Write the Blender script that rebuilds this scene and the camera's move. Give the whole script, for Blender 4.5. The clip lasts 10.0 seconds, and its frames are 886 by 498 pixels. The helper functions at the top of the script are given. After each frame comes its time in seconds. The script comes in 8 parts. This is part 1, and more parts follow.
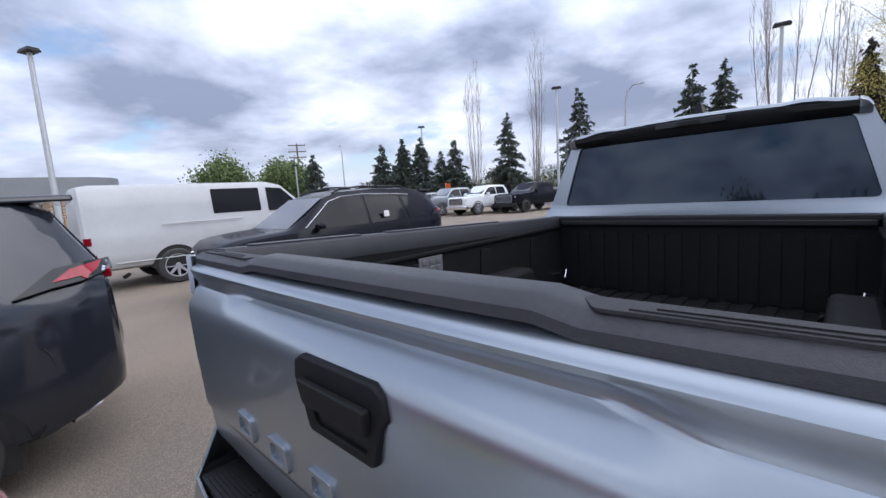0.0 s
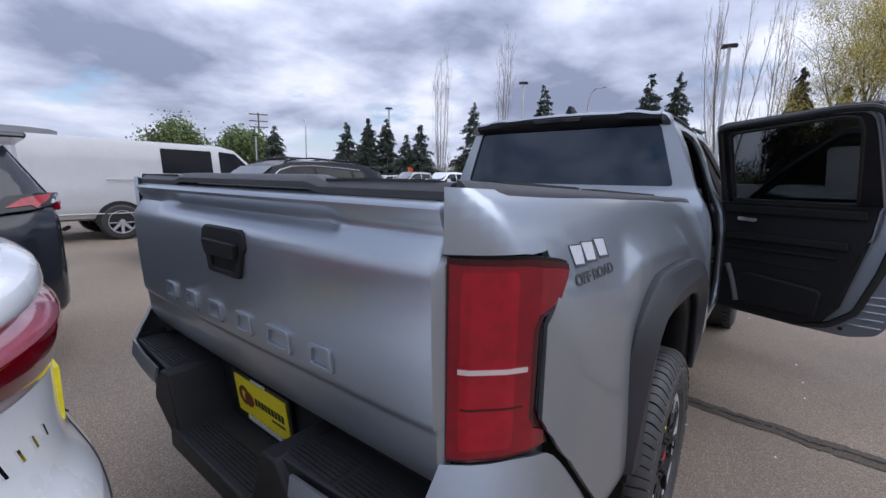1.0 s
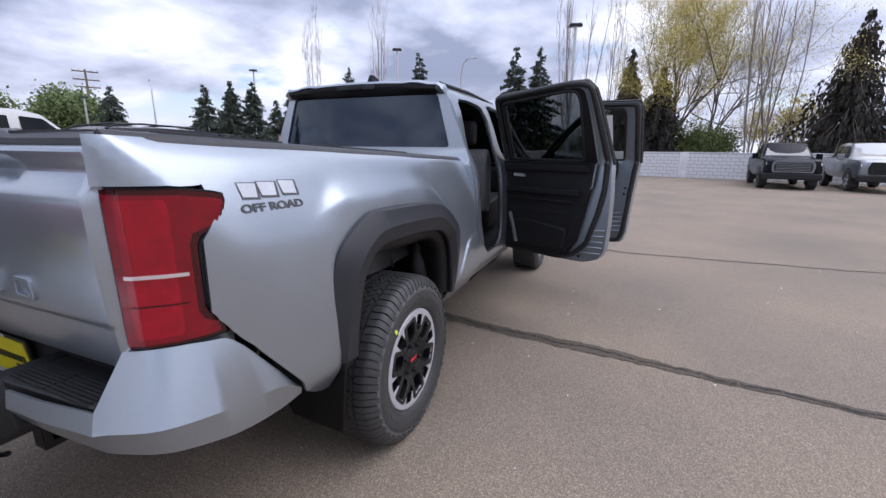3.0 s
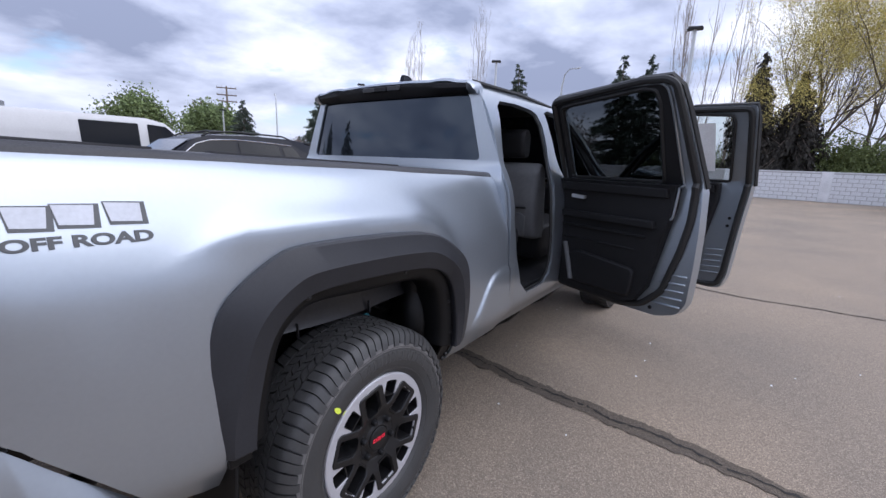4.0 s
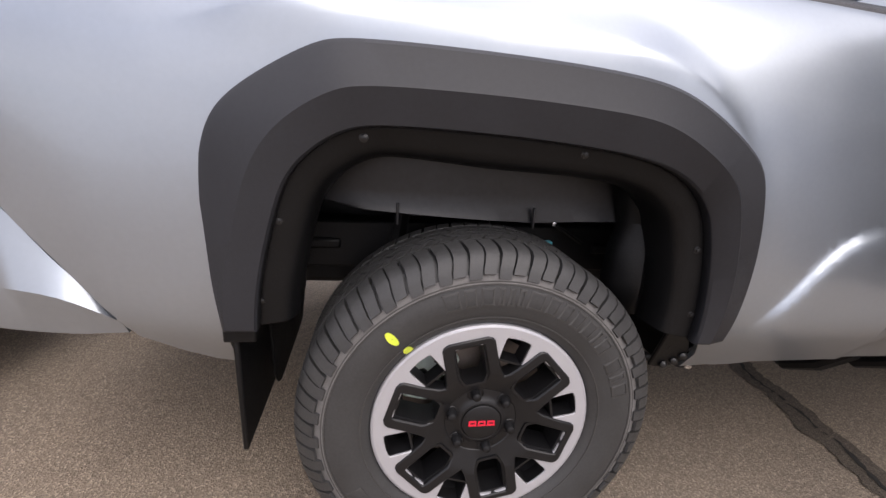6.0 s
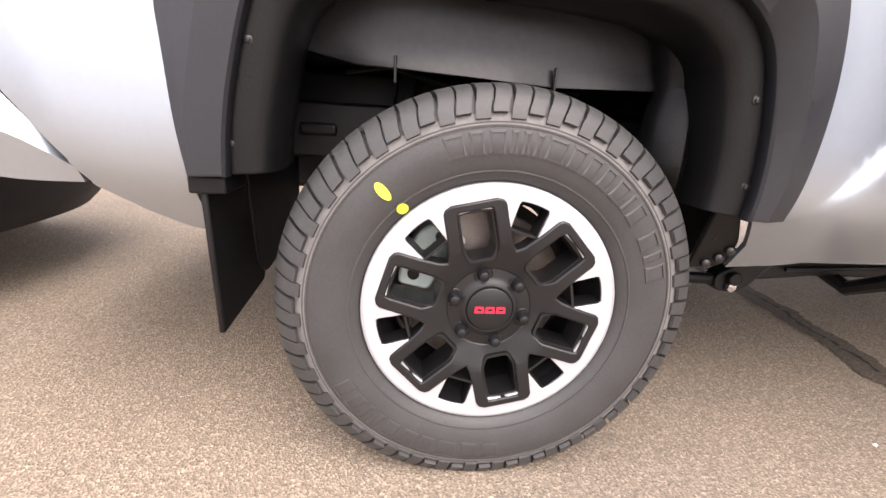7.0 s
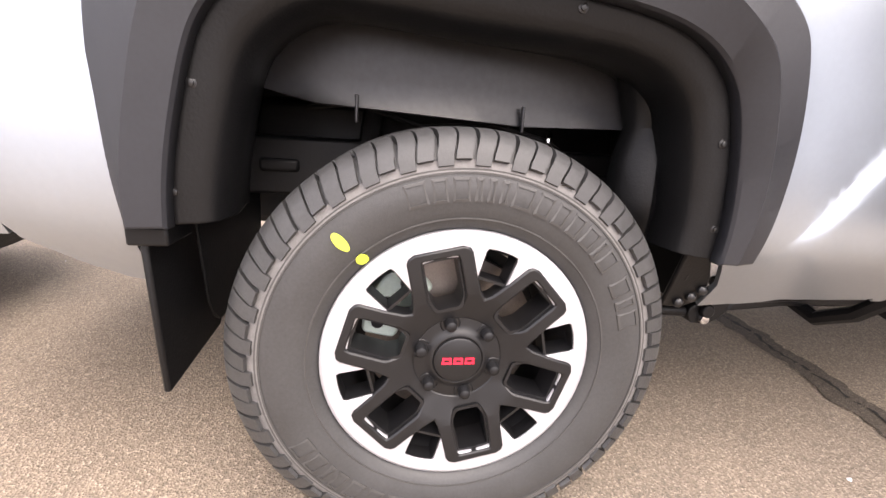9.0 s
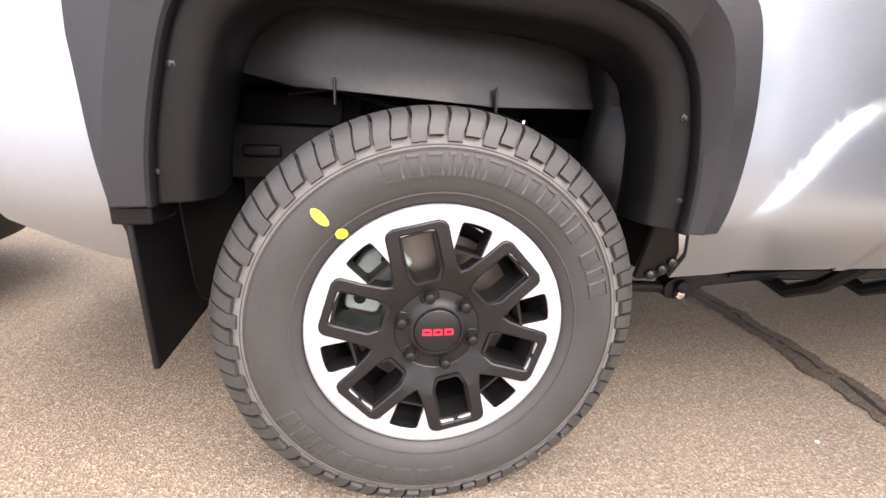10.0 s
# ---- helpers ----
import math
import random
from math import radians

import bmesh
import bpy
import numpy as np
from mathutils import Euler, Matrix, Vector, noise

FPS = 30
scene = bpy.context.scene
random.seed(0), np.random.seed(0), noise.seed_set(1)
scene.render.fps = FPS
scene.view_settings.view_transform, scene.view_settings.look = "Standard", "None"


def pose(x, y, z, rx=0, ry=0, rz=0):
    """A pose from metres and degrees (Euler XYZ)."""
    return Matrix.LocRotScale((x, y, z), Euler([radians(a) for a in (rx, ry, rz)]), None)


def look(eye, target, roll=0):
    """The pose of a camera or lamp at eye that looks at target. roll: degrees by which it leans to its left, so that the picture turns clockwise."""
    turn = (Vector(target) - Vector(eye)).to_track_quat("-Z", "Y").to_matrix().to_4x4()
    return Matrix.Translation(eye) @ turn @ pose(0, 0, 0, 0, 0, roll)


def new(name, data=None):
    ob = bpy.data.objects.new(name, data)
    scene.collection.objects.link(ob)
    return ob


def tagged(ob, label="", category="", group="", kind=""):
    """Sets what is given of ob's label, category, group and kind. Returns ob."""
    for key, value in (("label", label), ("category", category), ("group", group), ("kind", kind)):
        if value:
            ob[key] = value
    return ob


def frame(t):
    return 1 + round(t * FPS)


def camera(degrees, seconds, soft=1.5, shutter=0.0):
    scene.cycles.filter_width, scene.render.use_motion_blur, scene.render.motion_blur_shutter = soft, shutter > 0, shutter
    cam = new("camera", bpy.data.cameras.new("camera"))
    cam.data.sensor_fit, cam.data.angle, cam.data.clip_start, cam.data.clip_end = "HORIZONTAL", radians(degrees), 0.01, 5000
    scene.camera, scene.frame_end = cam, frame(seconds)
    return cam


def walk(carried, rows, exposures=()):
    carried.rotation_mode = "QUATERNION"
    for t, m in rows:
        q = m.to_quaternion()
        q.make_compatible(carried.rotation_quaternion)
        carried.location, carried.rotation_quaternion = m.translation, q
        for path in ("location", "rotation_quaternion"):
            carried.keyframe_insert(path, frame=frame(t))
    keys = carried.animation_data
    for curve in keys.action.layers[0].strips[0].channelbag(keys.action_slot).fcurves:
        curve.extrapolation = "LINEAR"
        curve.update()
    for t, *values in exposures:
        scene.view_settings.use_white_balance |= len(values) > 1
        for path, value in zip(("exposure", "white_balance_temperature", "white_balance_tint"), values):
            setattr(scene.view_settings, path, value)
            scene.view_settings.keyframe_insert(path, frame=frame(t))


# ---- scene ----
cam = camera(93.2, 10.0)
PATH = [
    (0, (0.563, -1.455, 1.496), (-0.806, -0.02, 1.238), -3.7),
    (0.5, (0.786, -1.535, 1.48), (-0.572, -0.087, 1.236), -1.3),
    (0.7, (0.956, -1.579, 1.445), (-0.341, -0.081, 1.172), -0.3),
    (1, (1.159, -1.637, 1.384), (-0.066, -0.09, 1.059), 1.2),
    (1.2, (1.301, -1.716, 1.345), (0.158, -0.114, 0.985), 1.7),
    (1.5, (1.41, -1.838, 1.321), (0.363, -0.185, 0.905), 2.1),
    (2, (1.521, -1.945, 1.313), (0.588, -0.236, 0.857), 1.9),
    (2.5, (1.682, -1.849, 1.336), (0.863, -0.084, 0.873), 1.1),
    (2.7, (1.722, -1.775, 1.339), (0.962, 0.017, 0.882), 0.7),
    (3.8, (1.885, -1.111, 1.368), (0.912, 0.587, 0.955), 1.9),
    (4, (1.882, -0.959, 1.364), (0.739, 0.629, 0.952), 2.1),
    (4.3, (1.831, -0.776, 1.350), (0.465, 0.622, 0.926), 2.5),
    (4.5, (1.821, -0.648, 1.346), (0.252, 0.51, 0.902), 2.5),
    (4.7, (1.832, -0.566, 1.312), (0.139, 0.412, 0.886), 2.3),
    (5, (1.842, -0.427, 1.282), (0.033, 0.269, 0.787), 2.6),
    (5.5, (1.791, -0.301, 1.2), (-0.096, 0.123, 0.69), 3.1),
    (5.7, (1.733, -0.260, 1.131), (-0.162, 0.095, 0.602), 3.3),
    (6, (1.682, -0.222, 1.0), (-0.212, 0.071, 0.429), 3.8),
    (7.3, (1.626, -0.157, 0.709), (-0.271, 0.023, 0.1), 3.4),
    (7.5, (1.613, -0.155, 0.735), (-0.288, 0.03, 0.143), 3.5),
    (8, (1.586, -0.151, 0.776), (-0.32, 0.066, 0.212), 3.7),
    (8.5, (1.582, -0.138, 0.774), (-0.323, 0.114, 0.221), 3.8),
    (9, (1.586, -0.134, 0.773), (-0.316, 0.153, 0.224), 3.7),
    (9.5, (1.593, -0.12, 0.776), (-0.304, 0.19, 0.224), 3.2),
    (10, (1.629, -0.111, 0.746), (-0.263, 0.21, 0.182), 2.7),
]
EXPO = [(0.0, 0.26, 5850, 11), (1.0, 0.02, 5850, 13), (2.5, 0.33, 6000, 15), (4.5, 0.35, 5800, 14), (5.5, 0.42, 5850, 14), (6.2, 1.0, 7100, 16), (7.4, 2.13, 7200, 17), (10.0, 2.15, 7200, 17)]
walk(cam, [(t, look(eye, target, roll)) for t, eye, target, roll in PATH], EXPO)

# ---- world, sun ----
SUN_AZ, SUN_EL = radians(68), radians(50)      # azimuth from +y towards +x


def build_world():
    w = bpy.data.worlds.new("sky")
    w.use_nodes = True
    scene.world = w
    n, l = w.node_tree.nodes, w.node_tree.links
    n.clear()
    out, bg = n.new("ShaderNodeOutputWorld"), n.new("ShaderNodeBackground")
    sky = n.new("ShaderNodeTexSky")
    sky.sky_type, sky.sun_disc = "NISHITA", False
    sky.sun_elevation, sky.sun_rotation = SUN_EL, SUN_AZ
    tc, sep = n.new("ShaderNodeTexCoord"), n.new("ShaderNodeSeparateXYZ")
    l.new(tc.outputs["Generated"], sep.inputs[0])
    # the cloud deck is a flat sheet: directions are projected on a plane overhead
    add = n.new("ShaderNodeMath"); add.operation = "ADD"; add.inputs[1].default_value = 0.22
    mx = n.new("ShaderNodeMath"); mx.operation = "MAXIMUM"; mx.inputs[1].default_value = 0.0
    l.new(sep.outputs[2], mx.inputs[0]); l.new(mx.outputs[0], add.inputs[0])
    dx = n.new("ShaderNodeMath"); dx.operation = "DIVIDE"
    dy = n.new("ShaderNodeMath"); dy.operation = "DIVIDE"
    l.new(sep.outputs[0], dx.inputs[0]); l.new(add.outputs[0], dx.inputs[1])
    l.new(sep.outputs[1], dy.inputs[0]); l.new(add.outputs[0], dy.inputs[1])
    com = n.new("ShaderNodeCombineXYZ")
    l.new(dx.outputs[0], com.inputs[0]); l.new(dy.outputs[0], com.inputs[1])

    def cloud(scale, detail, rough, dist, off):
        m = n.new("ShaderNodeMapping"); m.inputs["Location"].default_value = off
        l.new(com.outputs[0], m.inputs[0])
        t = n.new("ShaderNodeTexNoise")
        t.inputs["Scale"].default_value, t.inputs["Detail"].default_value = scale, detail
        t.inputs["Roughness"].default_value, t.inputs["Distortion"].default_value = rough, dist
        l.new(m.outputs[0], t.inputs["Vector"])
        return t

    big, fine = cloud(1.15, 8, 0.52, 0.12, (3.1, 0.7, 0)), cloud(1.3, 8, 0.55, 0.15, (7.3, 2.2, 1))
    cover = n.new("ShaderNodeValToRGB")          # gaps of open sky
    cover.color_ramp.elements[0].position, cover.color_ramp.elements[1].position = 0.32, 0.43
    l.new(fine.outputs[0], cover.inputs[0])
    ramp = n.new("ShaderNodeValToRGB")           # dark cloud bases to bright tops
    e = ramp.color_ramp.elements
    e[0].position, e[0].color = 0.38, (0.30, 0.33, 0.43, 1)
    e[1].position, e[1].color = 0.61, (0.95, 0.95, 1.0, 1)
    mid = e.new(0.49); mid.color = (0.58, 0.61, 0.72, 1)
    l.new(big.outputs[0], ramp.inputs[0])
    skys = n.new("ShaderNodeVectorMath"); skys.operation = "SCALE"; skys.inputs["Scale"].default_value = 0.13
    l.new(sky.outputs[0], skys.inputs[0])
    mix = n.new("ShaderNodeMix"); mix.data_type = "RGBA"
    l.new(cover.outputs[0], mix.inputs["Factor"])
    l.new(skys.outputs[0], mix.inputs["A"]); l.new(ramp.outputs[0], mix.inputs["B"])
    # the deck thins to a pale band at the horizon
    hz = n.new("ShaderNodeMapRange")
    hz.inputs["From Min"].default_value, hz.inputs["From Max"].default_value = 0.0, 0.16
    hz.inputs["To Min"].default_value, hz.inputs["To Max"].default_value = 0.75, 0.0
    l.new(sep.outputs[2], hz.inputs["Value"])
    mix2 = n.new("ShaderNodeMix"); mix2.data_type = "RGBA"
    mix2.inputs["B"].default_value = (0.84, 0.86, 0.95, 1)
    l.new(hz.outputs[0], mix2.inputs["Factor"]); l.new(mix.outputs["Result"], mix2.inputs["A"])
    l.new(mix2.outputs["Result"], bg.inputs[0])
    # an overcast sky is brighter overhead than at the horizon
    zen = n.new("ShaderNodeMapRange")
    zen.inputs["To Min"].default_value, zen.inputs["To Max"].default_value = 0.86, 1.55
    l.new(sep.outputs[2], zen.inputs["Value"]); l.new(zen.outputs[0], bg.inputs[1])
    l.new(bg.outputs[0], out.inputs[0])


build_world()
sun = new("sun", bpy.data.lights.new("sun", "SUN"))
sun.data.energy, sun.data.angle, sun.data.color = 1.45, radians(58), (1.0, 0.95, 0.89)
sun.matrix_world = look((0, 0, 20), (-20 * math.sin(SUN_AZ) * math.cos(SUN_EL), -20 * math.cos(SUN_AZ) * math.cos(SUN_EL), 20 - 20 * math.sin(SUN_EL)))


# ---- materials ----
def mat(name, col, rough=0.5, metal=0.0, coat=0.0, var=0.12, scale=8.0, bump=0.0, bscale=200.0, trans=0.0, spec=None, emit=None, fine=0.0):
    """A surface with colour that varies at two scales, uneven gloss and fine relief."""
    m = bpy.data.materials.new(name)
    m.use_nodes = True
    n, l = m.node_tree.nodes, m.node_tree.links
    b = n["Principled BSDF"]
    tc = n.new("ShaderNodeTexCoord")
    t1, t2 = n.new("ShaderNodeTexNoise"), n.new("ShaderNodeTexNoise")
    t1.inputs["Scale"].default_value, t1.inputs["Detail"].default_value = scale, 5
    t2.inputs["Scale"].default_value, t2.inputs["Detail"].default_value = scale * 14, 3
    l.new(tc.outputs["Object"], t1.inputs["Vector"]); l.new(tc.outputs["Object"], t2.inputs["Vector"])
    add = n.new("ShaderNodeMath"); add.operation = "MULTIPLY_ADD"; add.inputs[1].default_value = 0.5
    l.new(t2.outputs[0], add.inputs[0])
    half = n.new("ShaderNodeMath"); half.operation = "MULTIPLY"; half.inputs[1].default_value = 0.5
    l.new(t1.outputs[0], half.inputs[0]); l.new(half.outputs[0], add.inputs[2])
    r = n.new("ShaderNodeValToRGB")
    r.color_ramp.elements[0].position, r.color_ramp.elements[1].position = 0.3, 0.7
    r.color_ramp.elements[0].color = tuple(c * (1 - var) for c in col) + (1,)
    r.color_ramp.elements[1].color = tuple(min(1, c * (1 + var)) for c in col) + (1,)
    l.new(add.outputs[0], r.inputs[0]); l.new(r.outputs[0], b.inputs["Base Color"])
    rr = n.new("ShaderNodeMapRange")
    rr.inputs["To Min"].default_value, rr.inputs["To Max"].default_value = rough * 0.85, min(1, rough * 1.15)
    l.new(t1.outputs[0], rr.inputs["Value"]); l.new(rr.outputs[0], b.inputs["Roughness"])
    b.inputs["Metallic"].default_value, b.inputs["Coat Weight"].default_value = metal, coat
    b.inputs["Coat Roughness"].default_value = 0.04
    b.inputs["Transmission Weight"].default_value = trans
    if spec is not None:
        b.inputs["Specular IOR Level"].default_value = spec
    if emit:
        b.inputs["Emission Color"].default_value, b.inputs["Emission Strength"].default_value = (*emit[0], 1), emit[1]
    if bump:
        t3, bp = n.new("ShaderNodeTexNoise"), n.new("ShaderNodeBump")
        t3.inputs["Scale"].default_value, t3.inputs["Detail"].default_value = bscale, 4
        bp.inputs["Strength"].default_value, bp.inputs["Distance"].default_value = bump, 0.004
        l.new(tc.outputs["Object"], t3.inputs["Vector"]); l.new(t3.outputs[0], bp.inputs["Height"])
        l.new(bp.outputs[0], b.inputs["Normal"])
    return m


SILVER = mat("silver_paint", (0.362, 0.398, 0.440), 0.33, 0.82, 0.5, 0.03, 6)
PLASTIC = mat("black_textured_plastic", (0.0135, 0.0135, 0.015), 0.55, 0, 0, 0.25, 12, 0.25, 900, 0, 0.35)
FLARE = mat("flare_plastic", (0.022, 0.0228, 0.027), 0.46, 0, 0, 0.15, 9, 0.15, 1200, 0, 0.36)
OUTLETGREY = mat("outlet_plastic", (0.13, 0.13, 0.135), 0.5)
CAPGREY = mat("cap_plastic", (0.036, 0.036, 0.040), 0.42, 0, 0, 0.25, 12, 0.25, 700, 0, 0.4)
PADGREY = mat("step_pad_plastic", (0.018, 0.018, 0.0195), 0.48, 0, 0, 0.35, 14, 0.4, 300, 0, 0.4)
LINER = mat("bed_liner", (0.009, 0.009, 0.010), 0.65, 0, 0, 0.3, 10, 0.4, 700, 0, 0.2)
STEELBLK = mat("black_steel", (0.010, 0.010, 0.011), 0.42, 0.1, 0, 0.3, 9, 0.1, 200, 0, 0.3)
RUBBER = mat("tyre_rubber", (0.041, 0.041, 0.0415), 0.52, 0, 0, 0.22, 14, 0.15, 400)
RUBBERPALE = mat("dusty_tyre_rubber", (0.135, 0.130, 0.127), 0.7, 0, 0, 0.3, 40, 0.1, 400)
# tyre rubber lightened to paint the highlight on the raised print
RUBBERGLINT = mat("highlit_tyre_rubber", (0.050, 0.049, 0.048), 0.5, 0, 0, 0.25, 30, 0.1, 400)
# rubber seal black; also paints shade in the gate gap and wheel arches
SEALSHADE = mat("rubber_seal_and_shade", (0.012, 0.012, 0.012), 0.6)
RIMBLK = mat("satin_black_alloy", (0.0085, 0.0085, 0.0095), 0.40, 0.0, 0.0, 0.15, 20, 0, 100, 0, 0.42)
ALU = mat("machined_aluminium", (0.50, 0.50, 0.53), 0.42, 0.35, 0.2, 0.04, 30)
SATIN = mat("satin_door_pull", (0.6, 0.6, 0.6), 0.35, 0.8)
CHROME = mat("chrome", (0.8, 0.8, 0.82), 0.12, 1.0)
DISC = mat("brake_disc_steel", (0.20, 0.17, 0.15), 0.45, 0.8, 0, 0.3, 30)
MINT = mat("caliper_cover", (0.62, 0.72, 0.66), 0.4, 0.1)
TEAL = mat("teal_plastic", (0.10, 0.45, 0.55), 0.4)
DARKRED = mat("dark_red_lens", (0.05, 0.001, 0.003), 0.10, 0, 0.2, 0.2, 25)
LINERPANEL = mat("liner_plastic", (0.014, 0.014, 0.016), 0.36, 0, 0, 0.45, 5, 0.12, 40, 0, 0.5)
REDBRIGHT = mat("bright_red_lens", (0.30, 0.0012, 0.012), 0.10, 0, 0.5, 0.25, 3, 0, 100, 0, 0.4)
REDLENS = mat("red_lens", (0.20, 0.0008, 0.009), 0.07, 0, 0.5, 0.25, 3, 0, 100, 0, 0.4)
# red lens with the sky's reflection put into a paler base colour
REDSHEEN = mat("red_lens_sky_sheen", (0.42, 0.10, 0.14), 0.12, 0, 1.0, 0.15, 20)
DARKLENS = mat("smoked_lens", (0.012, 0.013, 0.015), 0.08, 0, 0.15, 0.1, 8, 0, 100, 0, 0.3)
CLEARLENS = mat("pale_reflector", (0.72, 0.60, 0.60), 0.2, 0.4, 1.0)
TINTB = mat("dark_car_glass", (0.006, 0.007, 0.009), 0.04, 0, 0.0, 0.1, 2, 0, 100, 0, 0.22)
TINT = mat("tinted_glass", (0.012, 0.014, 0.018), 0.03, 0, 0.0, 0.1, 2, 0, 100, 0, 0.75)
TINT.node_tree.nodes["Principled BSDF"].inputs["Specular Tint"].default_value = (0.66, 0.80, 1.0, 1)
YELLOW = mat("yellow_plate", (0.85, 0.72, 0.02), 0.4)
BLACKINK = mat("black_print", (0.02, 0.02, 0.02), 0.45)
BROWNINK = mat("brown_print", (0.16, 0.035, 0.02), 0.45)
WHITEINK = mat("white_print", (0.8, 0.8, 0.8), 0.4)
REDINK = mat("red_print", (0.75, 0.02, 0.05), 0.4)
CLIPGREY = mat("dark_grey_clip", (0.012, 0.012, 0.013), 0.3, 0.0)
GREYINK = mat("grey_decal", (0.055, 0.058, 0.062), 0.35)
DECALWHITE = mat("pale_decal", (0.52, 0.54, 0.58), 0.35)
MORTAR = mat("grey_mortar", (0.42, 0.42, 0.42), 0.9)
LIME = mat("lime_marking", (0.72, 0.85, 0.08), 0.5)
GREENDOT = mat("green_sticker", (0.02, 0.5, 0.18), 0.4)
LINERBLACK = mat("black_liner_plastic", (0.0055, 0.0055, 0.006), 0.42, 0, 0, 0.3, 12, 0.15, 200, 0, 0.25)
SEATGREY = mat("seat_fabric", (0.115, 0.118, 0.122), 0.9, 0, 0, 0.2, 40, 0.5, 700)
CABBLACK = mat("interior_black", (0.012, 0.012, 0.0132), 0.55, 0, 0, 0.2, 15, 0.25, 800, 0, 0.22)
PAPER = mat("paper_sheet", (0.8, 0.8, 0.8), 0.7)
WHITEPAINT = mat("white_paint", (0.78, 0.80, 0.82), 0.28, 0, 1.0, 0.03, 5)
VANWHITE = mat("van_white_paint", (0.50, 0.50, 0.50), 0.4, 0, 0.4, 0.08, 3)
DARKGREY = mat("dark_grey_paint", (0.017, 0.019, 0.026), 0.18, 0.0, 0.6, 0.06, 5, 0, 100, 0, 0.35)
NAVY = mat("near_black_paint", (0.006, 0.007, 0.012), 0.25, 0.0, 0.06, 0.1, 5, 0, 100, 0, 0.15)
GREYPAINT = mat("grey_paint", (0.22, 0.24, 0.26), 0.3, 0.6, 1.0, 0.06, 5)
GALV = mat("galvanised_pole", (0.55, 0.57, 0.58), 0.5, 0.5, 0, 0.1, 6)
WOODPOLE = mat("weathered_wood_pole", (0.16, 0.12, 0.09), 0.9, 0, 0, 0.3, 5, 0.4, 60)
PALLET = mat("pale_pallet_wood", (0.52, 0.37, 0.22), 0.8, 0, 0, 0.25, 12, 0.3, 90)
BARK = mat("bark", (0.12, 0.095, 0.075), 0.95, 0, 0, 0.35, 6, 0.6, 40)
PALEBARK = mat("pale_bark", (0.24, 0.20, 0.165), 0.95, 0, 0, 0.3, 6, 0.5, 40)
ORANGE = mat("orange_fabric", (0.8, 0.12, 0.01), 0.7)


def leaf_mat(name, col, var):
    m = mat(name, col, 0.75, 0, 0, 0.25, 1.2)
    n, l = m.node_tree.nodes, m.node_tree.links
    b = n["Principled BSDF"]
    g, r = n.new("ShaderNodeNewGeometry"), n.new("ShaderNodeValToRGB")
    r.color_ramp.elements[0].color = tuple(c * (1 - var) for c in col) + (1,)
    r.color_ramp.elements[1].color = tuple(c * (1 + var) for c in col) + (1,)
    l.new(g.outputs["Random Per Island"], r.inputs[0]); l.new(r.outputs[0], b.inputs["Base Color"])
    b.inputs["Subsurface Weight"].default_value = 0.0
    return m


NEEDLE = leaf_mat("conifer_needles", (0.055, 0.075, 0.055), 0.5)
NEEDLEB = leaf_mat("brownish_needles", (0.030, 0.026, 0.020), 0.5)
LEAFGREEN = leaf_mat("spring_leaves", (0.16, 0.21, 0.08), 0.4)
LEAFYELLOW = leaf_mat("yellow_green_catkins", (0.58, 0.50, 0.15), 0.35)
TWIG = leaf_mat("bare_twigs", (0.17, 0.13, 0.11), 0.35)
HEDGE = leaf_mat("hedge_leaves", (0.13, 0.16, 0.05), 0.4)


